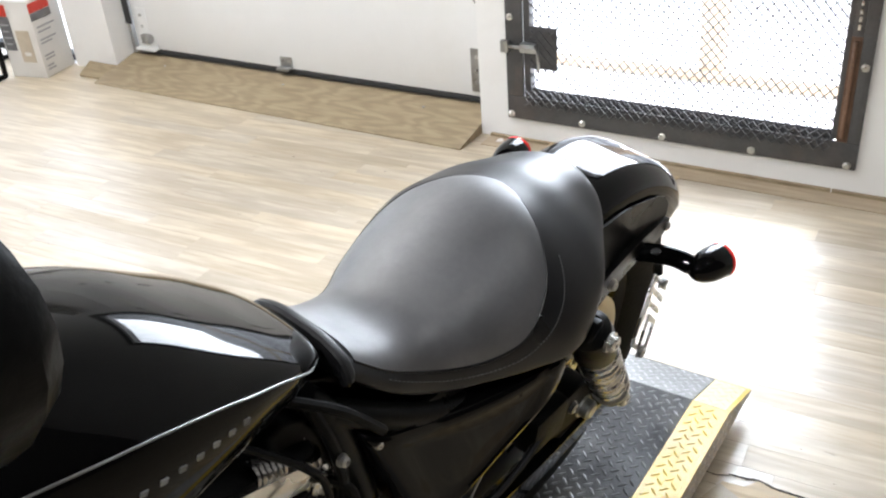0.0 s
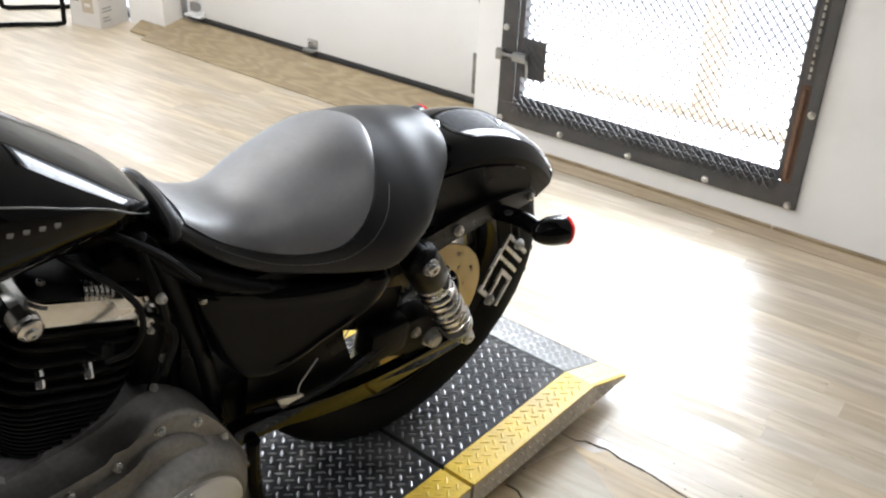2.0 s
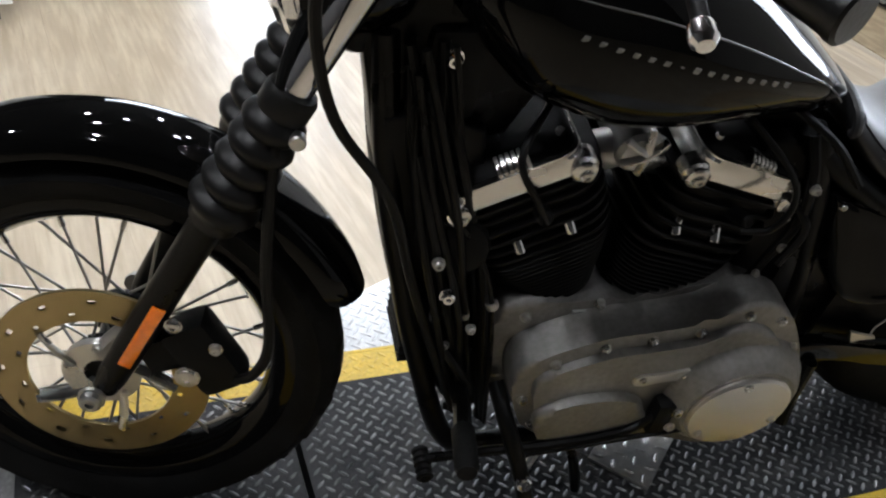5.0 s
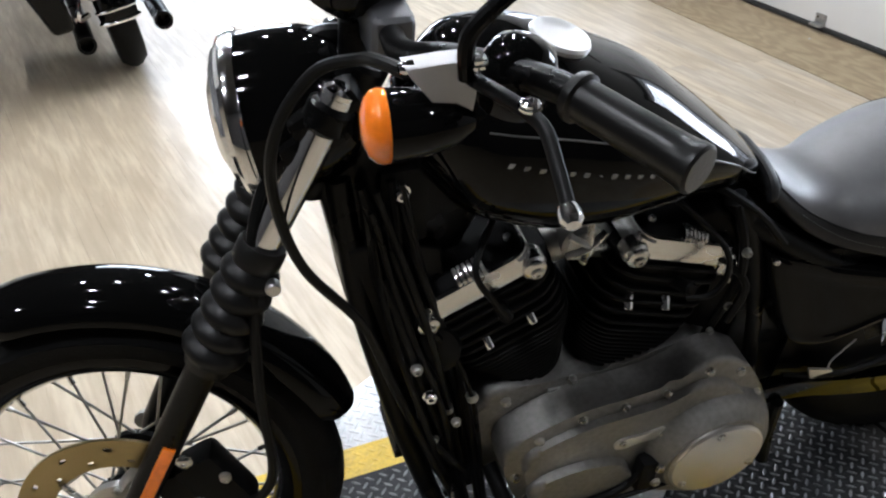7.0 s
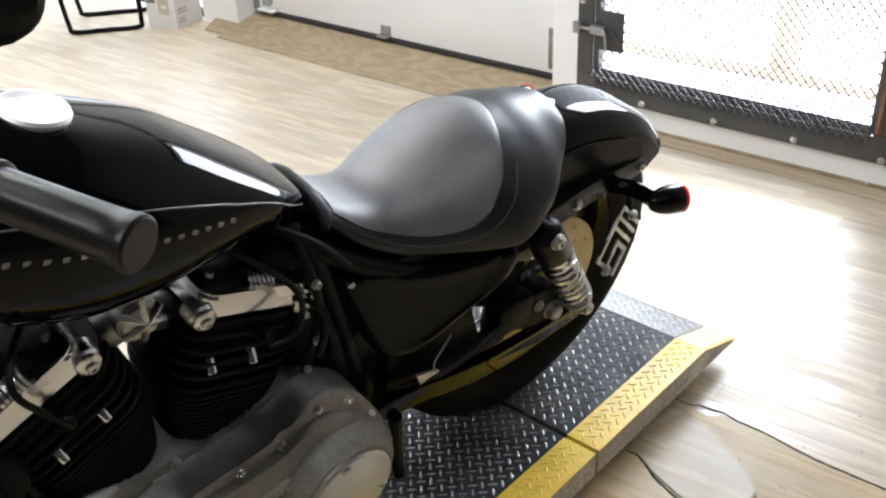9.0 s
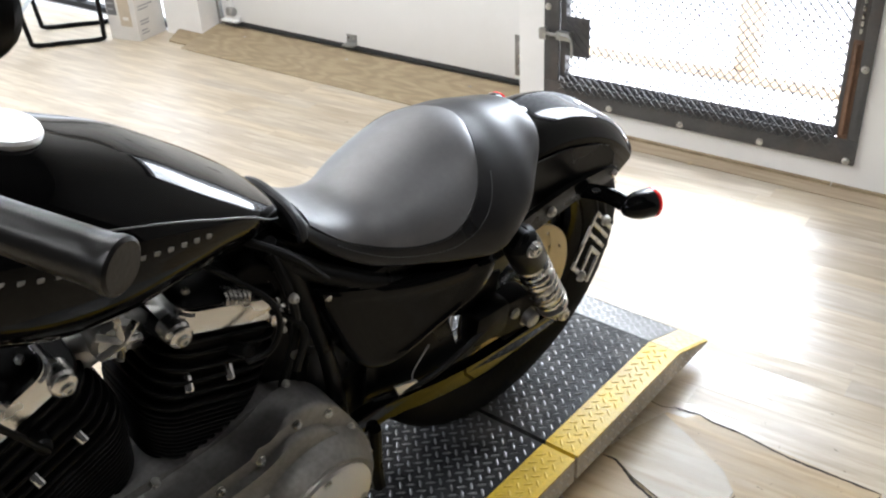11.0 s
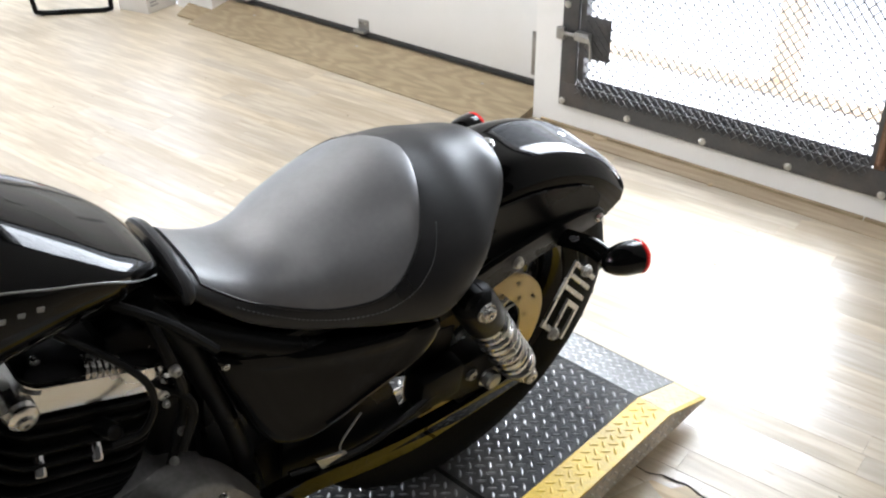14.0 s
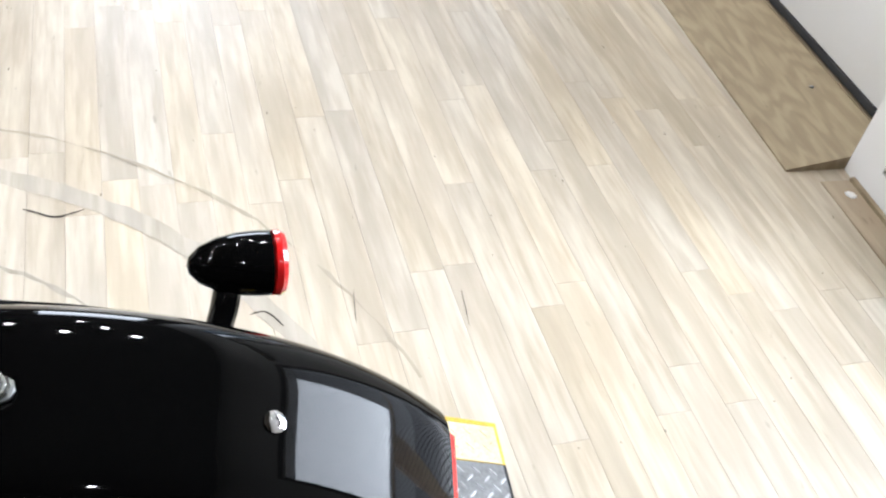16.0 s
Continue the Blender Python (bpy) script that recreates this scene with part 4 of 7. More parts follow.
# fenders: an arched sheet with rolled sides
def fender_bm(cx, cz, radius, a0, a1, half, drop, thick, n=28, crown=0.03, taper=None, lip=0.0, power=3.2, m=12):
    prof = []
    for k in range(m + 1):
        u = -1 + 2 * k / m
        prof.append((u, -abs(u) ** power * crown))
    bm = bmesh.new()
    outer, inner = [], []
    for i in range(n + 1):
        t = i / n
        q = a0 + (a1 - a0) * t
        w = half * (taper(t) if taper else 1.0)
        dr, rad = drop(t), radius(t)
        ro, ri = [], []
        for u, h in prof:
            for rows, off in ((ro, 0), (ri, -thick)):
                rr = rad + h + off
                rows.append(bm.verts.new((cx + rr * math.cos(q), u * (w - (thick if off else 0)), cz + rr * math.sin(q))))
        for s, at0 in ((-1, 0), (1, len(ro))):
            for rows, off in ((ro, 0), (ri, -thick)):
                rr = rad - crown - dr
                v = bm.verts.new((cx + rr * math.cos(q), s * (w - (thick if off else 0) + lip * 0.3), cz + rr * math.sin(q)))
                rows.insert(0, v) if s < 0 else rows.append(v)
        outer.append(ro), inner.append(ri)
    for i in range(n):
        for k in range(len(outer[0]) - 1):
            bm.faces.new((outer[i][k], outer[i][k + 1], outer[i + 1][k + 1], outer[i + 1][k]))
            bm.faces.new((inner[i][k], inner[i + 1][k], inner[i + 1][k + 1], inner[i][k + 1]))
        for k in (0, -1):
            bm.faces.new((outer[i][k], outer[i + 1][k], inner[i + 1][k], inner[i][k]))
    for i in (0, n):
        for k in range(len(outer[0]) - 1):
            bm.faces.new((outer[i][k], outer[i][k + 1], inner[i][k + 1], inner[i][k]))
    return bm


TOP = [(0.0, 0.3361), (0.1667, 0.3405), (0.3333, 0.3468), (0.5, 0.3568), (0.6667, 0.3677), (0.8333, 0.3785), (1.0, 0.3867)]
rear_fender = part("rear_fender", fender_bm(RX, RZ, lambda t: lerp(TOP, t)[0], radians(58), radians(146), 0.0786, lambda t: 0.034 + 0.004 * t * t, 0.003, n=40, crown=0.034, taper=lambda t: 1.0 - 0.05 * (max(0, t - 0.72) / 0.28) ** 2, power=5.5, m=26), GLOSS, bike, "bobbed gloss black rear fender", 50)
front_fender = part("front_fender", fender_bm(FX, FZ, lambda t: 0.346, radians(70), radians(162), 0.056, lambda t: 0.016, 0.003, crown=0.022, taper=lambda t: 1 - 0.35 * max(0.0, abs(2 * t - 1) - 0.9) / 0.1), GLOSS, bike, "gloss black front fender", 50, STEER)
tab = part("seat_tab", prism([(0.045, -0.010), (0.0, -0.011), (-0.010, -0.006), (-0.012, 0.0), (-0.010, 0.006), (0.0, 0.011), (0.045, 0.010)], 0, 0.003, 0.0008, Matrix.Translation((0.0, 0, 0.675)) @ pose(0, 0, 0, 90, 0, 0) @ pose(0, 0, 0, 0, 0, 6)), DULL, rear_fender, "zinc seat mounting tab")
bolt("tab_bolt", (0.0, 0.0, 0.678), (-0.1, 0, 1), 0.008, 0.006, STEEL, tab)
bolt("fender_bolt", (-0.1605, 0.002, 0.639), (math.cos(radians(114)), 0, math.sin(radians(114))), 0.0078, 0.004, CHROME, rear_fender)
q = radians(146.5)
part("tail_lens", prism([(RX + 0.384 * math.cos(q), RZ + 0.384 * math.sin(q)), (RX + 0.384 * math.cos(q) - 0.006, RZ + 0.384 * math.sin(q) - 0.010), (RX + 0.368 * math.cos(q) - 0.006, RZ + 0.368 * math.sin(q) - 0.010), (RX + 0.368 * math.cos(q), RZ + 0.368 * math.sin(q))], -0.04, 0.04, 0.0005), RED, rear_fender, "red strip lens under the fender tip")

# fuel tank
TANK = [  # x, z of the ridge, z of the bottom, half width, z of the widest line
    (0.512, 0.708, 0.700, 0.012, 0.704), (0.535, 0.747, 0.704, 0.051, 0.736), (0.58, 0.787, 0.710, 0.084, 0.768), (0.63, 0.828, 0.711, 0.100, 0.787), (0.70, 0.881, 0.711, 0.117, 0.797),
    (0.77, 0.916, 0.706, 0.129, 0.810), (0.84, 0.946, 0.708, 0.132, 0.824), (0.90, 0.959, 0.728, 0.129, 0.835), (0.96, 0.952, 0.757, 0.111, 0.846), (1.02, 0.901, 0.823, 0.047, 0.855)]


def tank_point(x, q):
    """q from 0 at the ridge to pi at the bottom, on the left side."""
    top, low, half, mid = lerp(TANK, x)
    s, c = math.sin(q), math.cos(q)
    y = half * (abs(s) ** (0.85 if c > 0 else 0.62))
    z = mid + (top - mid) * (abs(c) ** 1.15) if c >= 0 else mid - (mid - low) * abs(c) ** 0.9
    return y, z


rings = []
for i in range(49):
    x = 0.512 + (1.02 - 0.512) * i / 48
    ring = []
    for k in range(40):
        q = 2 * math.pi * k / 40
        y, z = tank_point(x, q if q <= math.pi else 2 * math.pi - q)
        ring.append((x, y if q <= math.pi else -y, z))
    rings.append(ring)
tank = part("fuel_tank", loft(rings), GLOSS, bike, "gloss black peanut fuel tank", 60)
STRIPE = ((0.535, 1.95), (0.57, 1.70), (0.60, 1.52), (0.628, 1.35), (0.66, 1.24), (0.69, 1.16), (0.75, 1.085), (0.80, 1.07), (0.86, 1.065), (0.91, 1.06), (0.945, 1.04))
part("pinstripe", tube([(x, tank_point(x, q)[0] + 0.0006, tank_point(x, q)[1]) for x, q in STRIPE], 0.0012, 6, 4), BADGE, tank, "thin silver pinstripe")
cap = part("filler_cap", lathe([(0.0, 0.0195), (0.018, 0.0196), (0.028, 0.0203), (0.032, 0.0225), (0.0355, 0.0225), (0.0375, 0.0185), (0.0365, 0.0135), (0.034, 0.012), (0.033, 0.0), (0, 0.0)], (0.838, 0.012, 0.927), (-0.25, 0.05, 1), 40), CAP, tank, "round dished chrome filler cap")
part("cap_collar", lathe([(0.0345, 0.0125), (0.0365, 0.008), (0.037, -0.004), (0.042, -0.012), (0.042, -0.02), (0.03, -0.02), (0.03, 0.0125)], (0.838, 0.012, 0.927), (-0.25, 0.05, 1), 40, True), GLOSS, cap, "gloss black collar")
for k in range(15):
    if k == 6:
        w, h = 0.0022, 0.0014
    else:
        w, h = 0.0036, 0.0076 if k in (0, 7) else 0.0062
    u = k / 14
    x = 0.923 + (0.673 - 0.923) * u
    z = 0.860 + (0.796 - 0.860) * u
    best = min((abs(tank_point(x, 0.5 + 0.02 * j)[1] - z), 0.5 + 0.02 * j) for j in range(80))[1]
    y = tank_point(x, best)[0]
    y2 = tank_point(x, best + 0.08)[0]
    slope = math.degrees(math.atan2(y2 - y, max(1e-4, tank_point(x, best)[1] - tank_point(x, best + 0.08)[1])))
    part("mark_bar", box((-w, -0.0008, -h / 2), (w, 0.0008, h / 2), 0.0005, pose(x, y, z, -slope, 0, 0) @ pose(0, 0, 0, 0, -15, 0), 1), BADGE, tank)

# seat
SEAT = [  # x, half width, z of the crown, z of the lower edge, dish of the middle, height of the widest line
    (0.0135, 0.1206, 0.7292, 0.6738, -0.007, 0.227), (0.0762, 0.1207, 0.7117, 0.6362, -0.012, 0.2125), (0.1389, 0.1517, 0.7112, 0.5974, -0.014, 0.1648), (0.2016, 0.1655, 0.7165, 0.5709, -0.013, 0.1128),
    (0.2642, 0.148, 0.7085, 0.5727, -0.005, 0.1121), (0.3269, 0.1244, 0.6931, 0.5821, 0.003, 0.1083), (0.3896, 0.0961, 0.6755, 0.5924, 0.008, 0.1062), (0.4523, 0.082, 0.6866, 0.6313, 0.009, 0.1266), (0.515, 0.062, 0.728, 0.69, 0.004, 0.2)]
SEAT_REAR, SEAT_FRONT = 0.0135, 0.515


def eased(rows, x):
    """Smooth curve through a table of rows by x."""
    k = max(0, min(len(rows) - 2, next((i for i in range(len(rows) - 1) if x <= rows[i + 1][0]), len(rows) - 2)))
    p0, p1, p2, p3 = rows[max(k - 1, 0)], rows[k], rows[k + 1], rows[min(k + 2, len(rows) - 1)]
    h = p2[0] - p1[0]
    t = max(0.0, min(1.0, (x - p1[0]) / h))
    out = []
    for c in range(1, len(p1)):
        m1 = (p2[c] - p0[c]) / max(1e-6, p2[0] - p0[0]) * h
        m2 = (p3[c] - p1[c]) / max(1e-6, p3[0] - p1[0]) * h
        out.append((2 * t ** 3 - 3 * t * t + 1) * p1[c] + (t ** 3 - 2 * t * t + t) * m1 + (3 * t * t - 2 * t ** 3) * p2[c] + (t ** 3 - t * t) * m2)
    return out


def seat_point(x, u):
    """u from -1 to 1 across the top and down to the lower edge; the rear end closes in a round."""
    half, top, low, dish, rise = eased(SEAT, x)
    v = (x - SEAT_REAR) / (SEAT_FRONT - SEAT_REAR)
    close = math.sqrt(max(0.0, 1 - ((0.22 - v) / 0.22) ** 2)) if v < 0.22 else 1.0
    q = abs(u) * 2.15
    s, c = math.sin(min(q, math.pi / 2)), math.cos(min(q, math.pi / 2))
    y = half * s ** 0.92
    mid = low + (top - low) * rise
    z = mid + (top - mid) * max(c, 0.0) ** 1.1 - dish * max(0, 1 - (y / (half * 0.88)) ** 2) ** 2
    if q > math.pi / 2:
        t = (q - math.pi / 2) / (2.15 - math.pi / 2)
        z = mid + (low - mid) * t
        y = half * (1 - 0.10 * t * t)
    return (y if u >= 0 else -y) * close, mid + (z - mid) * close


rings = []
for i in range(73):
    x = SEAT_REAR + (SEAT_FRONT - SEAT_REAR) * max(0.0004, 1 - math.cos(math.pi / 2 * i / 72))
    ring = [(x, *seat_point(x, -1 + 2 * k / 52)) for k in range(53)]
    edge_y, edge_z = seat_point(x, 1)
    ring += [(x, edge_y * 0.6, edge_z - 0.004), (x, 0, edge_z - 0.006), (x, -edge_y * 0.6, edge_z - 0.004)]
    rings.append(ring)
seat = part("seat", loft(rings), LEATHER, bike, "black leather solo seat with a dished cushion", 60)


def seat_line(us, xs, lift, r, name, mat):
    pts = []
    for u, x in zip(us, xs):
        y, z = seat_point(x, u)
        y2, z2 = seat_point(x, u + 0.02)
        n = Vector((0, z - z2, y2 - y)).normalized() if u >= 0 else Vector((0, z - z2, y2 - y)).normalized()
        if n.z < -0.2:
            n = -n
        pts.append((x, y + n.y * lift, z + n.z * lift))
    return part(name, tube(pts, r, 6, 5), mat, seat)


SEAM = [(0.168, 0.004), (0.172, 0.07), (0.178, 0.12), (0.190, 0.195), (0.205, 0.27), (0.220, 0.345), (0.240, 0.425), (0.262, 0.505), (0.290, 0.565), (0.33, 0.588), (0.37, 0.563), (0.41, 0.518), (0.45, 0.475), (0.49, 0.43)]
rings = []
for i in range(50):
    x = 0.1682 + (0.488 - 0.1682) * (i / 49) ** 1.8
    edge = max(0.004, eased(SEAM, x)[0])
    row = []
    for k in range(33):
        w = -1 + 2 * k / 32
        y, z = seat_point(x, edge * w)
        row.append((x, y, z + 0.0042 * (1 - abs(w) ** 6)))
    rings.append(row + [(x, row[-1][1] * 0.9, row[-1][2] - 0.006), (x, row[0][1] * 0.9, row[0][2] - 0.006)])
part("cushion", loft(rings), CUSHION, seat, "smooth worn black leather cushion panel", 60)
loop = [(x, u) for x, u in SEAM[::-1]] + [(x, -u) for x, u in SEAM[1:]]
seat_line([u for _, u in loop], [x for x, _ in loop], 0.0002, 0.0016, "cushion_piping", LEATHER)
for sgn in (1, -1):
    pts = [(0.455, 0.565), (0.41, 0.605), (0.37, 0.645), (0.33, 0.665), (0.285, 0.64), (0.250, 0.575), (0.222, 0.485), (0.203, 0.40), (0.188, 0.31)]
    dense = smooth_path([(x, u, 0) for x, u in pts], 16)
    bm = bmesh.new()
    for a, b in zip(dense[::2], dense[1::2]):
        p = [Vector((v.x, *seat_point(v.x, sgn * v.y))) for v in (a, b)]
        off = Vector((0, sgn * 0.0008, 0.0006))
        add_rod(bm, p[0] + off, p[1] + off, 0.0008, 5)
    part("stitching", bm, STITCH, seat, "pale thread stitches")
part("seat_nose_strap", tube([(0.507, y * 1.03, z + 0.002) for y, z in (seat_point(0.507, u) for u in (-0.95, -0.7, -0.45, -0.2, 0.0, 0.2, 0.45, 0.7, 0.95))], 0.010, 10, 4, 0.7), LEATHER, seat)

# left and right side covers
COVER = [(0.490, 0.592), (0.462, 0.588), (0.40, 0.573), (0.33, 0.561), (0.26, 0.556), (0.197, 0.557), (0.188, 0.540), (0.212, 0.508), (0.250, 0.486), (0.30, 0.464), (0.35, 0.440), (0.395, 0.427), (0.43, 0.434), (0.452, 0.462), (0.470, 0.515), (0.486, 0.565)]


def cover_y(x, z):
    """The outer face of the side cover leans in towards its front and its top."""
    return 0.083 + 0.1937 * (0.485 - x) + 0.1956 * (0.588 - z)


def side_cover(sgn):
    out = round_outline(COVER, 4)
    cx, cz = 0.345, 0.508
    rings = []
    for s, dy, up in ((1.0, -0.060, 0.0), (1.0, -0.016, 0.0), (0.99, -0.007, 0.0), (0.965, 0.000, 0.0), (0.93, 0.004, 0.0), (0.78, 0.0065, -0.004), (0.70, 0.004, -0.006), (0.45, 0.0045, -0.008), (0.2, 0.005, -0.008)):
        rings.append([(cx + (x - cx) * s, sgn * (cover_y(cx + (x - cx) * s, cz + (z - cz) * s) + dy), cz + (z - cz) * s + up) for x, z in out])
    return part("side_cover", loft(rings), GLOSS, bike, "gloss black side cover", 50)


for sgn in (1, -1):
    cover = side_cover(sgn)
    bolt("cover_screw", (0.478, sgn * 0.087, 0.580), (0.3, sgn, 0.3), 0.0045, 0.005, STEEL, cover)
part("battery_tray", box((0.24, -0.075, 0.36), (0.505, 0.075, 0.565), 0.02), SATIN, bike, "black battery tray behind the side cover")
part("oil_tank", prism(round_outline([(0.36, 0.40), (0.50, 0.40), (0.50, 0.19), (0.44, 0.17), (0.37, 0.24)], 3), -0.074, 0.074, 0.012), SATIN, bike, "black oil tank under the seat")
part("seat_pan", box((0.10, -0.095, 0.548), (0.47, 0.095, 0.592), 0.02), SATIN, bike, "black pan under the seat")

# ---- engine ----
engine = part("crankcase", prism(round_outline([(0.905, 0.385), (0.875, 0.412), (0.815, 0.408), (0.76, 0.412), (0.70, 0.408), (0.62, 0.432), (0.55, 0.428), (0.47, 0.36), (0.44, 0.22), (0.48, 0.11), (0.62, 0.12), (0.80, 0.14), (0.885, 0.21), (0.905, 0.31)], 4), -0.11, 0.082, 0.012),
              GRANITE, bike, "grey wrinkle-finish engine case")
PRIM = round_outline([(0.882, 0.33), (0.845, 0.366), (0.77, 0.396), (0.70, 0.405), (0.634, 0.417), (0.573, 0.449), (0.515, 0.432), (0.462, 0.355), (0.42, 0.26), (0.412, 0.185), (0.445, 0.108), (0.51, 0.092), (0.60, 0.126), (0.70, 0.140), (0.78, 0.148), (0.84, 0.185), (0.875, 0.265)], 4)
primary = part("primary_cover", prism(PRIM, 0.083, 0.139, 0.010), GRANITE, bike, "grey wrinkle-finish primary cover")
inset = [(0.645 + (x - 0.645) * 0.88, 0.268 + (z - 0.268) * 0.80) for x, z in PRIM]
part("raised_step", prism(inset, 0.137, 0.152, 0.012, seg=4), GRANITE, primary)
front_lobe = round_outline([(0.845, 0.255), (0.80, 0.285), (0.73, 0.288), (0.685, 0.265), (0.675, 0.215), (0.70, 0.178), (0.77, 0.172), (0.825, 0.195)], 5)
part("front_lobe", prism(front_lobe, 0.150, 0.168, 0.014, seg=4), GRANITE, primary)
bm = lathe([(0.112, 0.138), (0.108, 0.156), (0.097, 0.174), (0.086, 0.184), (0.0, 0.186)], (0.545, 0, 0.268), (0, 1, 0), 48)
part("clutch_lobe", bm, GRANITE, primary)
derby = part("derby_cover", lathe([(0.0795, 0.182), (0.0795, 0.188), (0.076, 0.192), (0.04, 0.1945), (0.0, 0.195)], (0.545, 0, 0.266), (0, 1, 0), 56), DERBY, primary, "round satin silver clutch cover")
for k in range(3):
    q = radians(80 + 120 * k)
    bolt("cover_screw", (0.545 + 0.066 * math.cos(q), 0.1925, 0.266 + 0.066 * math.sin(q)), (0, 1, 0), 0.0065, 0.004, STEEL, derby)
insp = part("inspection_cover", prism(round_outline([(0.713, 0.314), (0.703, 0.326), (0.668, 0.327), (0.635, 0.334), (0.622, 0.323), (0.633, 0.311), (0.668, 0.309), (0.703, 0.302)], 4), 0.150, 0.156, 0.002), DERBY, primary, "small oval silver inspection cover")
for x in (0.70, 0.635):
    bolt("cover_screw", (x, 0.156, 0.3185), (0, 1, 0), 0.005, 0.004, STEEL, insp)
for x, z, y in ((0.573, 0.430, 0.139), (0.634, 0.398, 0.139), (0.701, 0.387, 0.139), (0.768, 0.378, 0.139), (0.832, 0.350, 0.139), (0.517, 0.414, 0.139), (0.472, 0.35, 0.139), (0.43, 0.262, 0.139), (0.862, 0.268, 0.139), (0.835, 0.205, 0.139), (0.625, 0.150, 0.139)):
    bolt("case_bolt", (x, y - 0.002, z), (0, 1, 0), 0.0068, 0.009, STEEL, primary)
for x, z in ((0.868, 0.385), (0.766, 0.404)):
    bolt("case_bolt", (x, 0.081, z), (0, 1, 0), 0.0068, 0.010, STEEL, engine)
part("case_number_pad", box((0.738, 0.081, 0.385), (0.802, 0.0865, 0.392), 0.001), DULL, engine, "bright flat pad")


def rounded_rect(hx, hy, r, n=4):
    out = []
    for cx, cy, a in ((hx - r, hy - r, 0), (-hx + r, hy - r, 90), (-hx + r, -hy + r, 180), (hx - r, -hy + r, 270)):
        for k in range(n + 1):
            q = radians(a + 90 * k / n)
            out.append((cx + r * math.cos(q), cy + r * math.sin(q)))
    return out


def cylinder(base, tilt, name, lift, bolts):
    """A finned cylinder with head and bright rocker cover, standing along a leaning axis; the fins widen upwards."""
    m = Matrix.Translation(base) @ pose(0, 0, 0, 0, tilt, 0)
    barrel = part(name, loft([[m @ Vector((x, y, z)) for x, y in rounded_rect(0.044, 0.050, 0.035)] for z in (-0.02, lift)]), ENGINE, bike, "black finned engine cylinder")

    def fin(z, hx, hy, thick, mat, owner):
        out = rounded_rect(hx, hy, 0.045, 6)
        small = [(x * 0.985, y * 0.985) for x, y in out]
        rings = [[m @ Vector((x, y, zz)) for x, y in o] for o, zz in ((small, z - thick / 2), (out, z - thick / 4), (out, z + thick / 4), (small, z + thick / 2))]
        part("cooling_fin", loft(rings), mat, owner)

    for k in range(14):
        fin(0.002 + k * 0.0082, 0.052 + 0.042 * min(1.0, k / 12.5), 0.072 + 0.009 * min(1.0, k / 10), 0.0036, ENGINE, barrel)
    head = part("cylinder_head", loft([[m @ Vector((x, y, z)) for x, y in rounded_rect(hx, hy, 0.03)] for z, hx, hy in ((0.116, 0.080, 0.066), (0.15, 0.084, 0.070), (lift - 0.002, 0.082, 0.068))]), ENGINE, bike, "black finned cylinder head")
    for k in range(6):
        fin(0.121 + k * (lift - 0.135) / 5, 0.097 + 0.001 * k, 0.080 - (0.004 if k > 3 else 0), 0.006, ENGINE, head)
    for x, z in bolts:
        p, ax = m @ Vector((x, 0.060, z)), (m.to_3x3() @ Vector((0, 0.75, -0.66)))
        part("head_bolt", lathe([(0, 0), (0.0085, 0), (0.0095, 0.004), (0.0075, 0.005), (0.0075, 0.028), (0.006, 0.031), (0, 0.031)], p, ax, 10), CHROME, head, "bright head bolt")
    r = lift - 0.2235
    rock = part("rocker_cover", loft([[m @ Vector((x + 0.004, y, z + r)) for x, y in rounded_rect(hx, hy, 0.022)] for z, hx, hy in ((0.2235, 0.084, 0.076), (0.250, 0.085, 0.077), (0.254, 0.083, 0.0745), (0.256, 0.083, 0.0745))]), ROCKER, bike, "polished rocker cover")
    # the lid's black colour stands in for a dark reflection on its top
    lid = part("rocker_lid", loft([[m @ Vector((x + 0.004, y, z + r)) for x, y in rounded_rect(hx, hy, 0.020)] for z, hx, hy in ((0.2565, 0.080, 0.066), (0.262, 0.077, 0.060), (0.266, 0.070, 0.045), (0.267, 0.05, 0.02))]), ENGINE, rock, "upper rocker cover, coloured black for the dark room it reflects")
    for k in range(6):
        x = -0.016 + k * 0.0070
        part("lid_rib", loft([[m @ Vector((x + u * 0.0022, y, z + r)) for u in (-1, 1)] + [m @ Vector((x + u * 0.0022, y, z + r - 0.010)) for u in (1, -1)] for y, z in ((0.073, 0.259), (0.070, 0.266), (0.062, 0.271), (0.05, 0.271))]), STEEL, lid)
    for x, y in ((-0.062, 0.044), (0.066, 0.044)):
        bolt("lid_bolt", m @ Vector((x, y, r + 0.2655)), m.to_3x3() @ Vector((0, 0, 1)), 0.005, 0.006, STEEL, lid)
    for bx in (-0.074, 0.083):
        boss = lathe([(0, 0), (0.019, 0), (0.019, 0.022), (0.016, 0.026), (0.016, 0.030), (0.010, 0.034), (0, 0.034)], m @ Vector((bx, 0.05, r + 0.226)), (0, 1, -0.08), 20)
        part("cover_boss", boss, ROCKER, rock)
        bolt("boss_bolt", m @ Vector((bx, 0.083, r + 0.223)), (0, 1, -0.08), 0.008, 0.006, STEEL, rock)
    part("plug_cap", rod(m @ Vector((-0.01, 0.07, lift - 0.04)), m @ Vector((-0.012, 0.105, lift - 0.024)), 0.010, 12, bevel=0.003), HOSE, head)
    return m


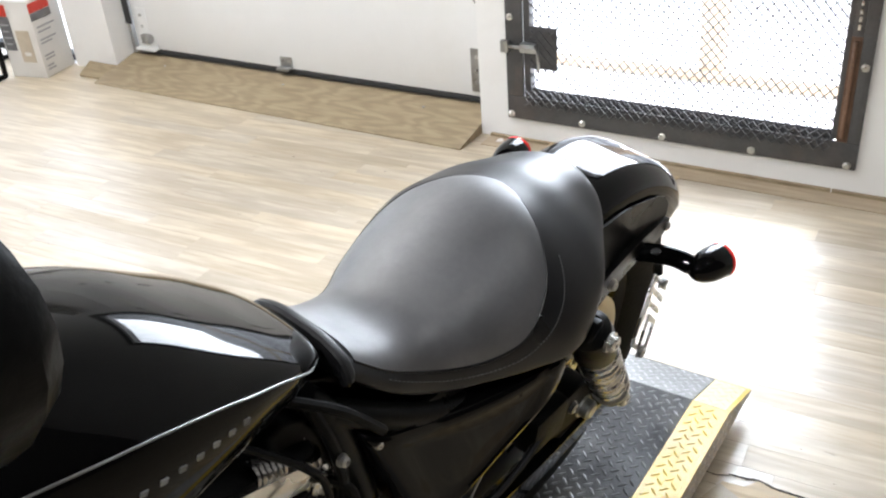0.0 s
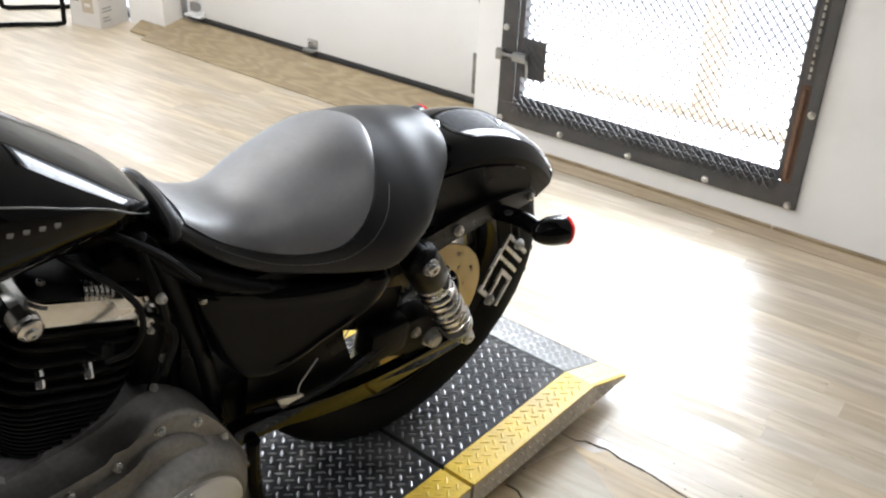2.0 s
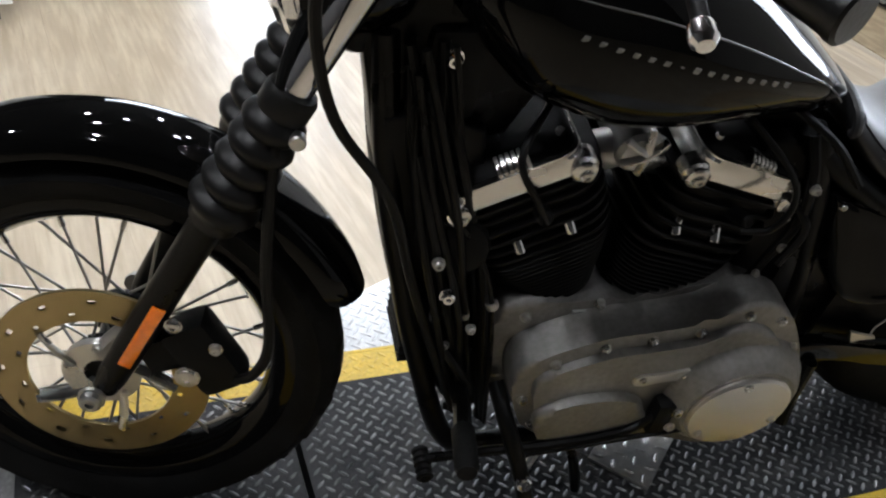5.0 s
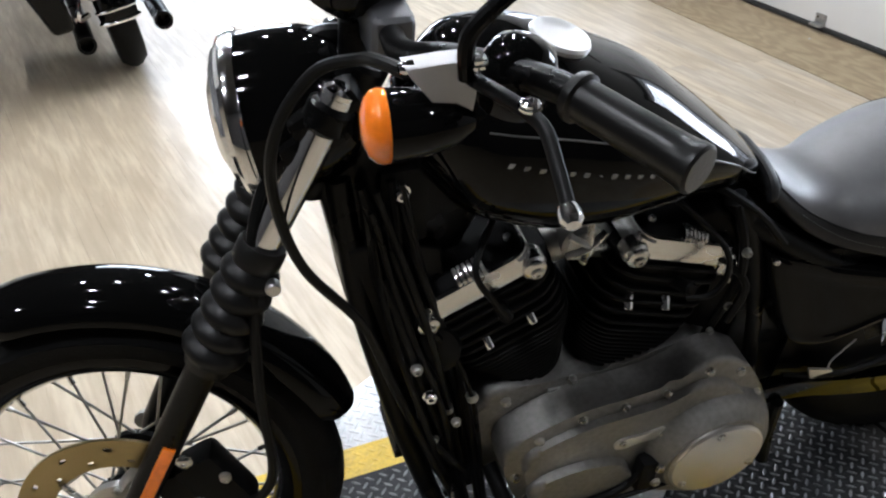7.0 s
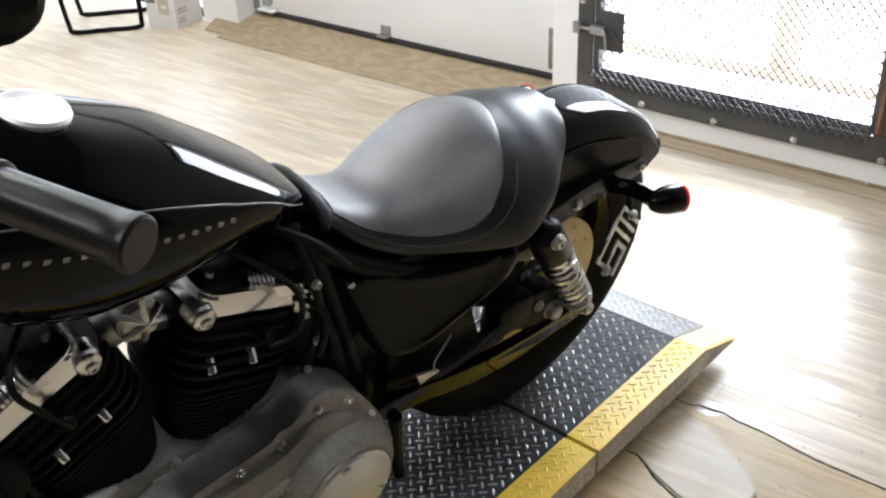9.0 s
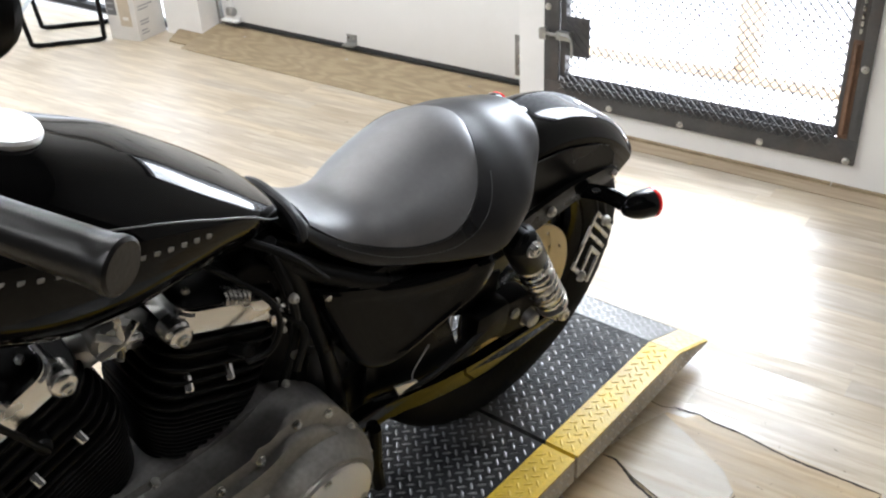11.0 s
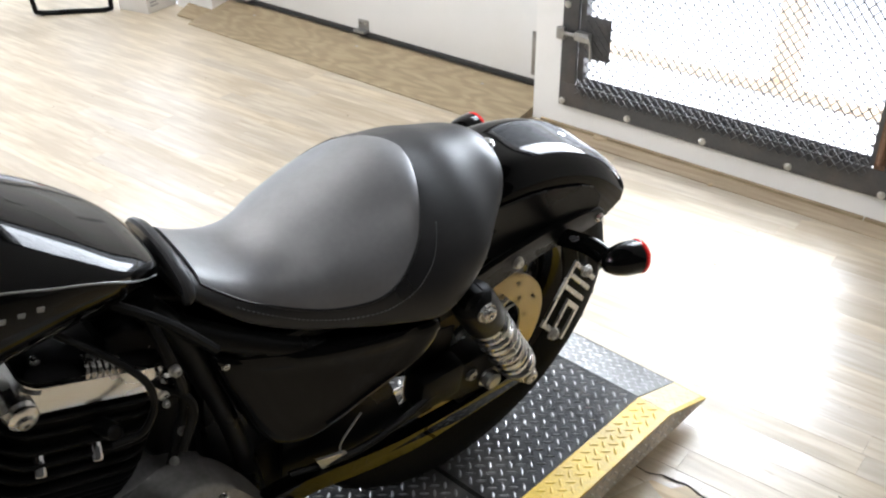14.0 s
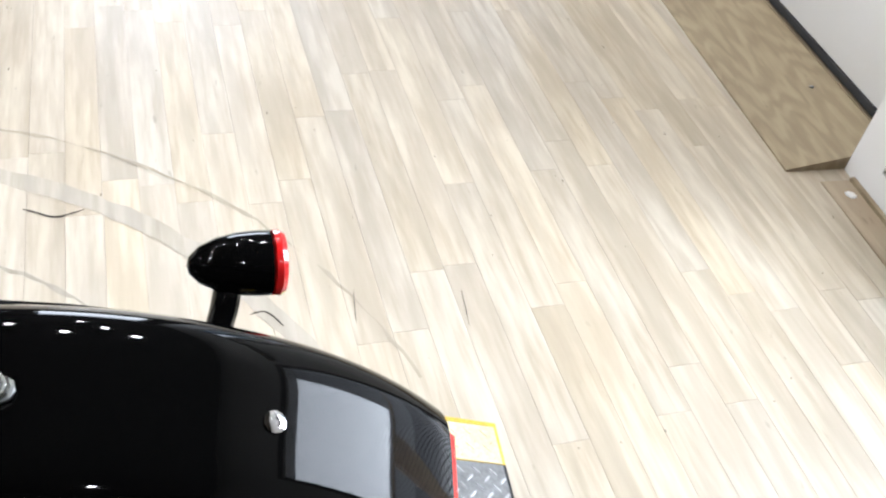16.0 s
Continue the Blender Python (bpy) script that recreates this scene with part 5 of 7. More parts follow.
front_m = cylinder((0.814, 0.0, 0.405), 26.5, "front_cylinder", 0.231, ((-0.037, 0.160), (0.031, 0.156)))
rear_m = cylinder((0.704, 0.0, 0.376), -19.3, "rear_cylinder", 0.241, ((-0.014, 0.176), (0.05, 0.172)))
part("ignition_lead", tube([front_m @ Vector((-0.012, 0.105, 0.20)), front_m @ Vector((-0.01, 0.112, 0.25)), front_m @ Vector((-0.01, 0.10, 0.31)), (0.90, 0.04, 0.72)], 0.0045, 8), HOSE, bike, "black ignition lead")
part("ignition_lead", tube([rear_m @ Vector((-0.012, 0.105, 0.20)), rear_m @ Vector((-0.035, 0.118, 0.225)), rear_m @ Vector((-0.04, 0.112, 0.265)), rear_m @ Vector((-0.01, 0.095, 0.30)), (0.67, 0.04, 0.72)], 0.0045, 8), HOSE, bike, "black ignition lead")
# inlet between the cylinders
intake = part("intake_manifold", tube([(0.83, 0.0, 0.60), (0.775, 0.02, 0.635), (0.72, 0.0, 0.60)], 0.026, 14), DULL, bike, "dull alloy inlet manifold")
part("throttle_body", rod((0.772, -0.09, 0.645), (0.772, 0.052, 0.645), 0.030, 20, bevel=0.006), DULL, intake)
for a, b in (((0.80, 0.06, 0.675), (0.745, 0.06, 0.645)), ((0.772, 0.058, 0.69), (0.776, 0.062, 0.625)), ((0.80, 0.06, 0.64), (0.75, 0.062, 0.675))):
    part("cable_bracket", tube([a, ((Vector(a) + Vector(b)) / 2) + Vector((0, 0.008, 0)), b], 0.005, 8, 4, 0.6), STEEL, intake)
part("exhaust_header", tube([(0.97, -0.05, 0.52), (1.02, -0.10, 0.44), (0.98, -0.15, 0.30), (0.80, -0.18, 0.23), (0.4, -0.19, 0.22), (-0.16, -0.2, 0.237)], 0.026, 14), CHROME, bike, "chrome exhaust pipe")
part("exhaust_header", tube([(0.60, -0.07, 0.52), (0.57, -0.15, 0.42), (0.45, -0.19, 0.32), (0.1, -0.2, 0.31), (-0.14, -0.2, 0.31)], 0.026, 14), CHROME, bike, "chrome exhaust pipe")
part("air_cleaner", lathe([(0, 0.10), (0.085, 0.10), (0.095, 0.115), (0.09, 0.15), (0.07, 0.16), (0, 0.165)], (0.775, 0, 0.62), (0, -1, 0), 36), GLOSS, bike)

# ---- frame ----
frame_tubes = {
    "backbone": [(1.085, 0, 0.83), (0.95, 0, 0.745), (0.75, 0, 0.715), (0.55, 0, 0.665), (0.44, 0, 0.60)],
    "left_downtube": [(1.095, 0.022, 0.80), (1.075, 0.035, 0.62), (1.042, 0.05, 0.45), (1.0, 0.07, 0.28), (0.95, 0.095, 0.13), (0.88, 0.085, 0.075), (0.72, 0.07, 0.065), (0.5, 0.07, 0.075), (0.42, 0.07, 0.14), (0.44, 0.07, 0.32), (0.48, 0.065, 0.50), (0.525, 0.055, 0.64), (0.55, 0.045, 0.68)],
    "left_seat_rail": [(0.54, 0.05, 0.655), (0.42, 0.085, 0.58), (0.30, 0.10, 0.535), (0.17, 0.108, 0.52)],
}
frame_tubes["right_downtube"] = [(x, -y, z) for x, y, z in frame_tubes["left_downtube"]]
frame_tubes["right_seat_rail"] = [(x, -y, z) for x, y, z in frame_tubes["left_seat_rail"]]
chassis = part("backbone", tube(frame_tubes.pop("backbone"), 0.024, 14), SATIN, bike, "black frame backbone tube")
for n, p in frame_tubes.items():
    part("downtube" if "down" in n else "seat_rail", tube(p, 0.0165, 12), SATIN, bike, "black steel frame tube")
part("steering_neck", rod((1.055, 0, 0.94), (1.135, 0, 0.775), 0.031, 20, bevel=0.005), SATIN, bike)
part("neck_gusset", prism([(1.12, 0.80), (1.09, 0.62), (0.94, 0.66), (0.90, 0.75), (0.99, 0.78), (1.05, 0.87)], -0.028, 0.028, 0.006), SATIN, bike)
part("ignition_coil_cover", box((0.985, 0.0, 0.69), (1.05, 0.042, 0.81), 0.014), ENGINE, bike, "black coil housing under the tank")
bolt("coil_bolt", (1.024, 0.042, 0.780), (0, 1, 0), 0.0095, 0.012, CHROME, bike)
horn = part("horn", lathe([(0, 0), (0.04, 0), (0.048, 0.008), (0.046, 0.02), (0.03, 0.03), (0.0, 0.032)], (0.985, 0.055, 0.52), (0.35, 1, 0.1), 28), ENGINE, bike, "round black horn")
reg = part("voltage_regulator", box((0.985, -0.05, 0.25), (1.005, 0.05, 0.36), 0.006), ENGINE, bike, "black finned regulator")
for k in range(7):
    part("regulator_fin", box((1.005, -0.05, 0.255 + k * 0.015), (1.025, 0.05, 0.259 + k * 0.015), 0.001), ENGINE, reg)
# hoses, lifter bolts and unions ahead of the engine
for pts, r in (([(1.05, 0.06, 0.66), (1.02, 0.085, 0.55), (0.985, 0.09, 0.42), (0.96, 0.095, 0.33)], 0.006), ([(1.06, 0.045, 0.72), (1.045, 0.075, 0.60), (1.01, 0.10, 0.45), (0.97, 0.105, 0.30), (0.93, 0.11, 0.20)], 0.005),
               ([(0.99, 0.09, 0.36), (0.955, 0.115, 0.31), (0.93, 0.105, 0.25), (0.95, 0.09, 0.19)], 0.007), ([(0.555, 0.06, 0.68), (0.545, 0.085, 0.63), (0.535, 0.09, 0.56), (0.545, 0.08, 0.47), (0.555, 0.075, 0.42)], 0.007),
               ([(0.60, 0.05, 0.72), (0.545, 0.09, 0.69), (0.50, 0.11, 0.64)], 0.006), ([(0.57, 0.07, 0.60), (0.53, 0.10, 0.56), (0.55, 0.11, 0.50)], 0.006)):
    part("hose", tube(pts, r, 8), HOSE, bike, "black rubber hose")
rng = random.Random(8)
for k in range(13):
    dx, y0 = -0.011 * (k % 4) - 0.010, 0.050 + 0.006 * (k % 5)
    top = (1.085 + dx - 0.02 * rng.random(), y0 - 0.015, 0.80 - 0.03 * (k % 3))
    mid = (1.048 + dx + rng.uniform(-0.03, 0.008), y0 + rng.uniform(0.0, 0.022), 0.60 + rng.uniform(-0.04, 0.04))
    low = (1.012 + dx * 1.3 + rng.uniform(-0.03, 0.010), y0 + rng.uniform(0.005, 0.035), 0.44 + rng.uniform(-0.05, 0.04))
    end = (0.968 + dx * 1.4 + rng.uniform(-0.03, 0.012), y0 + 0.03, 0.27 - 0.04 * (k % 4))
    cable = part("cable", tube([top, mid, low, end], rng.choice((0.0036, 0.005, 0.0068)), 8), SATIN, bike, "black rubber cable")
    if k % 3 == 0:
        at = Vector(low)
        part("cable_clip", lathe([(0.0055, -0.005), (0.0085, -0.005), (0.0085, 0.005), (0.0055, 0.005)], at, (at - Vector(mid)), 12, True), DULL, cable, "small zinc clip")
for x, y, z, r in ((1.012, 0.098, 0.520, 0.007), (0.992, 0.100, 0.462, 0.009), (0.955, 0.112, 0.405, 0.006), (0.978, 0.096, 0.352, 0.005)):
    bolt("union_nut", (x, y, z), (0.15, 1, 0.2), r, r * 1.5, DULL if r < 0.008 else CHROME, bike)
for x, y, z, r in ((0.552, 0.085, 0.455, 0.005), (0.540, 0.092, 0.512, 0.006), (0.556, 0.088, 0.566, 0.004), (0.545, 0.095, 0.622, 0.006)):
    bolt("union_nut", (x, y, z), (0.0, 1, 0.2), r, r * 1.5, DULL, bike)
# black filler added to darken the see-through gap between the frame and the engine
part("oil_cooler_shroud", prism(round_outline([(1.09, 0.70), (1.066, 0.563), (1.043, 0.46), (1.010, 0.33), (0.974, 0.22), (0.92, 0.12), (0.86, 0.16), (0.90, 0.34), (0.95, 0.5), (0.97, 0.68)], 2), -0.045, 0.048, 0.006), SATIN, bike, "black filler added between the frame tubes to stand in for the dark gap ahead of the engine")

# ---- swingarm, shocks, rear hardware ----
part("guard_plate", prism([(0.237, 0.484), (0.10, 0.44), (0.11, 0.302), (0.163, 0.320), (0.176, 0.380), (0.217, 0.398)], 0.088, 0.092, 0.001), SATIN, bike, "black plate ahead of the rear wheel")
part("guard_plate", prism([(0.40, 0.46), (0.30, 0.50), (0.222, 0.48), (0.218, 0.387), (0.19, 0.313), (0.131, 0.321), (0.117, 0.262), (0.243, 0.265), (0.40, 0.27)], 0.086, 0.091, 0.001), SATIN, bike, "black plate ahead of the rear wheel")
for sgn in (1, -1):
    arm = part("swingarm", prism(round_outline([(0.445, 0.335), (0.385, 0.331), (0.30, 0.312), (0.209, 0.295), (0.10, 0.289), (-0.013, 0.296), (-0.055, 0.298), (-0.062, 0.272), (-0.03, 0.263), (0.10, 0.253), (0.19, 0.252), (0.30, 0.274), (0.378, 0.297), (0.445, 0.295)], 2), min(sgn * 0.110, sgn * 0.131), max(sgn * 0.110, sgn * 0.131), 0.0035), GLOSS, bike, "gloss black box-section swingarm")
    part("axle_plate", prism(round_outline([(0.09, 0.345), (0.0, 0.352), (-0.05, 0.335), (-0.055, 0.30), (0.0, 0.285), (0.09, 0.285)], 4), sgn * 0.100, sgn * 0.122, 0.004), SATIN, arm)
    ax = part("axle_nut", lathe([(0, 0), (0.02, 0), (0.02, 0.004), (0.016, 0.004), (0.016, 0.016), (0.012, 0.02), (0, 0.02)], (RX + 0.012, sgn * 0.122, RZ), (0, sgn, 0), 12), DULL, arm)
    top, low = Vector((0.140, sgn * 0.146, 0.561)), Vector((-0.020, sgn * 0.140, 0.318))
    d = (low - top)
    n = d.length
    sh = part("shock_absorber", lathe([(0, -0.01), (0.020, -0.01), (0.030, 0.0), (0.032, 0.02), (0.032, 0.070), (0.029, 0.077), (0, 0.077)], top, d, 28), SATIN, bike, "chrome spring shock absorber with a black upper sleeve")
    part("damper_body", rod(top + d * 0.3, low - d * 0.05, 0.014, 16), SATIN, sh)
    spring = []
    dn, u, w = axes_for(d)
    turns, a0, a1 = 8.0, 0.265, 0.86
    for k in range(int(turns * 14) + 1):
        t = k / (turns * 14)
        q = 2 * math.pi * turns * t
        spring.append(top + d * (a0 + (a1 - a0) * t) + (u * math.cos(q) + w * math.sin(q)) * 0.026)
    part("coil_spring", tube(spring, 0.0060, 8, 1), ROCKER, sh, "bright coil spring")
    part("spring_seat", lathe([(0, 0), (0.024, 0), (0.03, 0.004), (0.03, 0.012), (0.018, 0.022), (0, 0.022)], top + d * 0.865, d, 24), DULL, sh)
    for p, rr in ((top, 0.02), (low, 0.019)):
        part("shock_eye", rod(p - Vector((0, sgn * 0.022, 0)), p + Vector((0, sgn * 0.016, 0)), rr, 20, bevel=0.004), DULL if p is low else SATIN, sh)
        bolt("shock_bolt", p + Vector((0, sgn * 0.016, 0)) if p is low else p + Vector((0, sgn * 0.031, 0)), (0, sgn, 0), 0.012, 0.012, STEEL, sh)
    blade = prism(round_outline([(0.2, 0.49), (0.2, 0.535), (0, 0.556), (-0.1, 0.553), (-0.19, 0.54), (-0.207, 0.522), (-0.19, 0.506), (-0.1, 0.512), (0, 0.512)], 2), -0.005, 0.005, 0.002)
    for v in blade.verts:
        v.co.y += sgn * (0.107 - 0.024 * max(0.0, min(1.0, (0.10 - v.co.x) / 0.30)))
    strut = part("fender_strut", blade, SATIN, bike, "black fender strut")
    part("inner_panel", prism(round_outline([(0.22, 0.53), (0.22, 0.61), (0.1, 0.632), (-0.02, 0.632), (-0.10, 0.615), (-0.165, 0.59), (-0.19, 0.545), (-0.1, 0.54), (0.05, 0.53)], 2), sgn * 0.0835 - 0.0015, sgn * 0.0835 + 0.0015), SATIN, strut, "black inner fender panel")
    for x, z, y in ((-0.194, 0.522, 0.086), (0.008, 0.534, 0.107)):
        bolt("strut_bolt", (x, sgn * y, z), (0, sgn, 0.1), 0.008, 0.008, STEEL, strut)
    # turn signals
    stalk = part("signal_stalk", tube([(-0.100, sgn * 0.085, 0.522), (-0.108, sgn * 0.115, 0.530), (-0.114, sgn * 0.145, 0.535), (-0.116, sgn * 0.170, 0.542 - sgn * 0.008)], 0.0150, 12, 5, 0.6), GLOSS, bike, "black turn signal stalk")
    c, aim = Vector((-0.163, 0.192, 0.528)) if sgn > 0 else Vector((-0.150, -0.177, 0.552)), Vector((0.975, sgn * -0.172, 0.12))
    sig = part("turn_signal", lathe([(0, 0.068), (0.007, 0.066), (0.015, 0.058), (0.0215, 0.045), (0.0255, 0.029), (0.0268, 0.013), (0.0268, 0.002), (0.018, 0.001), (0, 0.001)], c, aim, 28), GLOSS, bike, "black bullet turn signal")
    part("lens", lathe([(0.0268, 0.0), (0.0275, -0.005), (0.025, -0.009), (0.014, -0.012), (0, -0.013)], c, aim, 28), RED, sig, "red lens")
part("belt_guard", tube([(0.40, -0.08, 0.33), (0.2, -0.085, 0.42), (0.03, -0.085, 0.43)], 0.02, 10, 6, 0.3), SATIN, bike)
cal = part("rear_caliper", box((0.10, 0.085, 0.325), (0.185, 0.130, 0.395), 0.014), ENGINE, bike, "black rear brake caliper")
part("caliper_bracket", prism(round_outline([(0.13, 0.37), (0.06, 0.385), (0.01, 0.345), (0.02, 0.30), (0.08, 0.305), (0.14, 0.325)], 4), 0.082, 0.124, 0.003), ENGINE, cal)
for x, z in ((0.082, 0.353),):
    bolt("caliper_bolt", (x, 0.132 if x > 0.1 else 0.125, z), (0, 1, 0), 0.009, 0.007, DULL, cal)
part("brake_line", tube([(0.16, 0.125, 0.36), (0.22, 0.13, 0.345), (0.30, 0.125, 0.325), (0.40, 0.11, 0.33)], 0.006, 8), HOSE, cal)
part("line_bracket", prism([(0.365, 0.351), (0.355, 0.325), (0.302, 0.310), (0.315, 0.334)], 0.119, 0.124, 0.001), DERBY, bike, "small pale alloy bracket")
part("brake_wire", tube([(0.287, 0.115, 0.392), (0.304, 0.116, 0.373), (0.321, 0.118, 0.351), (0.322, 0.121, 0.331)], 0.0016, 6), PERCH, bike, "thin pale wire")
# side number plate holder, with slots
holder = part("plate_holder", tube([(-0.10, 0.118, 0.54), (-0.135, 0.112, 0.50), (-0.150, 0.113, 0.465)], 0.008, 8, 5, 0.6), SATIN, bike, "black side number plate bracket")
bm = bmesh.new()
pm = Matrix.Translation((-0.110, 0.132, 0.414)) @ pose(0, 0, 0, 0, -45, 0) @ pose(0, 0, 0, 12, 0, 0)
for x0, x1, z0, z1 in ((0.037, 0.046, -0.058, 0.060), (-0.0045, 0.0045, -0.049, -0.006), (-0.046, -0.037, -0.058, 0.003), (-0.0045, 0.037, -0.058, -0.049), (-0.037, 0.0045, -0.006, 0.003),
                       (-0.046, 0.037, 0.013, 0.021), (-0.046, 0.037, 0.033, 0.041), (-0.046, 0.037, 0.052, 0.060)):
    add_box(bm, (x0, -0.002, z0), (x1, 0.002, z1), 0.0008, pm, 1)
part("plate_frame", bm, STEEL, holder, "slotted bare steel plate frame")
for s in (-1, 1):
    bolt("plate_bolt", pm @ Vector((0.0, 0.002, s * 0.057)), (0, 1, 0), 0.009, 0.009, DULL, holder)

# ---- forks and front end ----
def fork_at(z, y):
    return Vector((1.082 + (0.951 - z) * 0.522 - 0.07 * max(0.0, z - 0.56), y, z))


for sgn in (1, -1):
    y = sgn * 0.096
    a = (fork_at(0.3, y) - fork_at(0.9, y)).normalized()
    leg = part("fork_tube", rod(fork_at(0.937, y), fork_at(0.68, y), 0.0198, 24, bevel=0.002), CHROME, bike, "polished fork tube", 35, STEER)
    top = fork_at(0.765, y)
    prof = [(0, 0), (0.026, 0), (0.029, 0.006), (0.029, 0.026)]
    for k in range(5):
        h = 0.030 + k * 0.029
        prof += [(0.027 + 0.001 * k, h), (0.034 + 0.0014 * k, h + 0.008), (0.036 + 0.0014 * k, h + 0.0145), (0.034 + 0.0014 * k, h + 0.021), (0.028 + 0.001 * k, h + 0.0285)]
    prof += [(0.031, 0.180), (0.029, 0.19), (0, 0.19)]
    part("fork_gaiter", lathe(prof, top, a, 28), GAITER, leg, "ribbed black rubber fork boot")
    slider = part("fork_slider", lathe([(0, 0), (0.024, 0), (0.0245, 0.01), (0.0205, 0.02), (0.0205, 0.25), (0.019, 0.31), (0.016, 0.33), (0, 0.335)], fork_at(0.625, y), a, 24), SATIN, bike, "black fork slider", 35, STEER)
    bolt("axle_nut", (FX, sgn * 0.112, FZ), (0, sgn, 0), 0.014, 0.016, DULL, slider)
    p, u = fork_at(0.442, y), a
    side = Vector((0, sgn, 0)).cross(u).normalized()
    rm = Matrix((side, u, side.cross(u))).transposed().to_4x4()
    rm.translation = p + Vector((0.0, sgn * 0.0205, 0)) + side * 0.0
    part("reflector", box((-0.0085, -0.050, -0.003), (0.0085, 0.055, 0.004), 0.002, rm), AMBER, slider, "amber side reflector")
    part("boot_clip", rod(fork_at(0.72, y) + Vector((-0.03, sgn * 0.018, 0)), fork_at(0.72, y) + Vector((-0.032, sgn * 0.034, 0)), 0.009, 12, bevel=0.002), STEEL, slider)
    clamp = part("fork_clamp", rod(fork_at(0.928, y), fork_at(0.898, y), 0.026, 20, bevel=0.006), SATIN, bike, "", 35, STEER)
    part("fork_cap", lathe([(0, 0.016), (0.010, 0.016), (0.014, 0.012), (0.0195, 0.010), (0.0195, 0), (0, 0)], fork_at(0.932, y), -a, 20), CHROME, clamp, "chrome fork cap")
    part("fender_stay", tube([fork_at(0.60, y) + Vector((-0.01, -sgn * 0.01, 0)), (1.27, sgn * 0.074, 0.60), (1.235, sgn * 0.072, 0.60)], 0.008, 8), SATIN, slider)
part("upper_yoke", box((-0.035, -0.11, -0.014), (0.05, 0.11, 0.014), 0.010, Matrix.Translation(fork_at(0.92, 0)) @ pose(0, 0, 0, 0, 28, 0)), SATIN, bike, "", 35, STEER)
part("lower_yoke", box((-0.04, -0.11, -0.016), (0.04, 0.11, 0.016), 0.010, Matrix.Translation(fork_at(0.885, 0)) @ pose(0, 0, 0, 0, 28, 0)), SATIN, bike, "", 35, STEER)
fcal = part("front_caliper", box((-0.055, -0.024, -0.032), (0.055, 0.024, 0.032), 0.014, Matrix.Translation((1.282, 0.086, 0.395)) @ pose(0, 0, 0, 0, -62, 0)), ENGINE, bike, "black front brake caliper", 35, STEER)
part("caliper_foot", box((-0.03, -0.018, -0.024), (0.034, 0.018, 0.026), 0.010, Matrix.Translation((1.325, 0.088, 0.40)) @ pose(0, 0, 0, 0, 20, 0)), ENGINE, fcal)
for x, z, r in ((1.312, 0.455, 0.009), (1.303, 0.372, 0.013), (1.265, 0.42, 0.007)):
    bolt("caliper_bolt", (x, 0.109, z), (0, 1, 0), r, 0.007, STEEL, fcal)
part("brake_hose", tube([(1.255, 0.10, 0.36), (1.222, 0.115, 0.385), (1.20, 0.12, 0.44), (1.198, 0.122, 0.56), (1.185, 0.12, 0.70), (1.17, 0.10, 0.80), (1.12, 0.06, 0.90)], 0.0068, 10), HOSE, bike, "black brake hose", 35, STEER)

head = Vector((1.112, 0.0, 0.884))
lampdir = Vector((1, 0, -0.13))
shell = part("headlamp", lathe([(0, -0.085), (0.03, -0.083), (0.058, -0.072), (0.079, -0.05), (0.091, -0.02), (0.096, 0.02), (0.096, 0.05), (0, 0.05)], head, lampdir, 40), GLOSS, bike, "gloss black headlamp with a chrome rim", 35, STEER)
part("headlamp_rim", lathe([(0.092, 0.05), (0.099, 0.05), (0.102, 0.056), (0.101, 0.066), (0.094, 0.072), (0.089, 0.070)], head, lampdir, 48, True), CHROME, shell, "chrome rim")
part("headlamp_glass", lathe([(0.094, 0.062), (0.084, 0.080), (0.055, 0.092), (0.02, 0.098), (0, 0.099)], head, lampdir, 40), GLASS, shell, "clear faceted headlamp glass")
part("headlamp_bracket", tube([(1.03, 0, 0.955), (1.07, 0, 0.965), (1.105, 0, 0.955)], 0.014, 10), SATIN, shell)

# handlebar and controls


def mirrored(p):
    """The same place on the right of the turned front end."""
    return STEER @ Matrix.Diagonal((1, -1, 1, 1)) @ STEER.inverted() @ Vector(p)


half_bar = [(1.043, 0.06, 1.002), (1.045, 0.13, 1.02), (1.025, 0.22, 1.065), (0.980, 0.32, 1.095), (0.927, 0.433, 1.095)]
bar = part("handlebar", tube([mirrored(p) for p in half_bar[::-1]] + half_bar, 0.0127, 14), SATIN, bike, "black handlebar")
for s in (-1, 1):
    part("riser", rod((1.05, s * 0.045, 0.93), (1.04, s * 0.045, 1.0), 0.016, 16, bevel=0.004), SATIN, bar, "", 35, STEER)
part("riser_clamp", box((1.018, -0.060, 0.968), (1.064, 0.070, 1.022), 0.012, seg=3), CLAMP, bar, "grey alloy handlebar clamp")
for x in (1.024, 1.054):
    part("gauge_stay", tube([(x, 0.03, 1.020), (x + 0.004, 0.02, 1.034), (x + 0.018, 0.0, 1.05), (x + 0.03, -0.03, 1.06)], 0.008, 10), CHROME, bar, "bright gauge stay")


def grip(p, q, name):
    p, q = Vector(p), Vector(q)
    n = (q - p).length
    prof = [(0, 0), (0.019, 0), (0.0205, 0.004), (0.0205, 0.008), (0.017, 0.010)]
    prof += [(0.0172, n * 0.3), (0.0178, n * 0.8), (0.0185, n - 0.010), (0.0195, n - 0.008), (0.0195, n - 0.002), (0.017, n), (0, n)]
    return part(name, lathe(prof, p, q - p, 24), GRIP, bar, "black rubber grip")


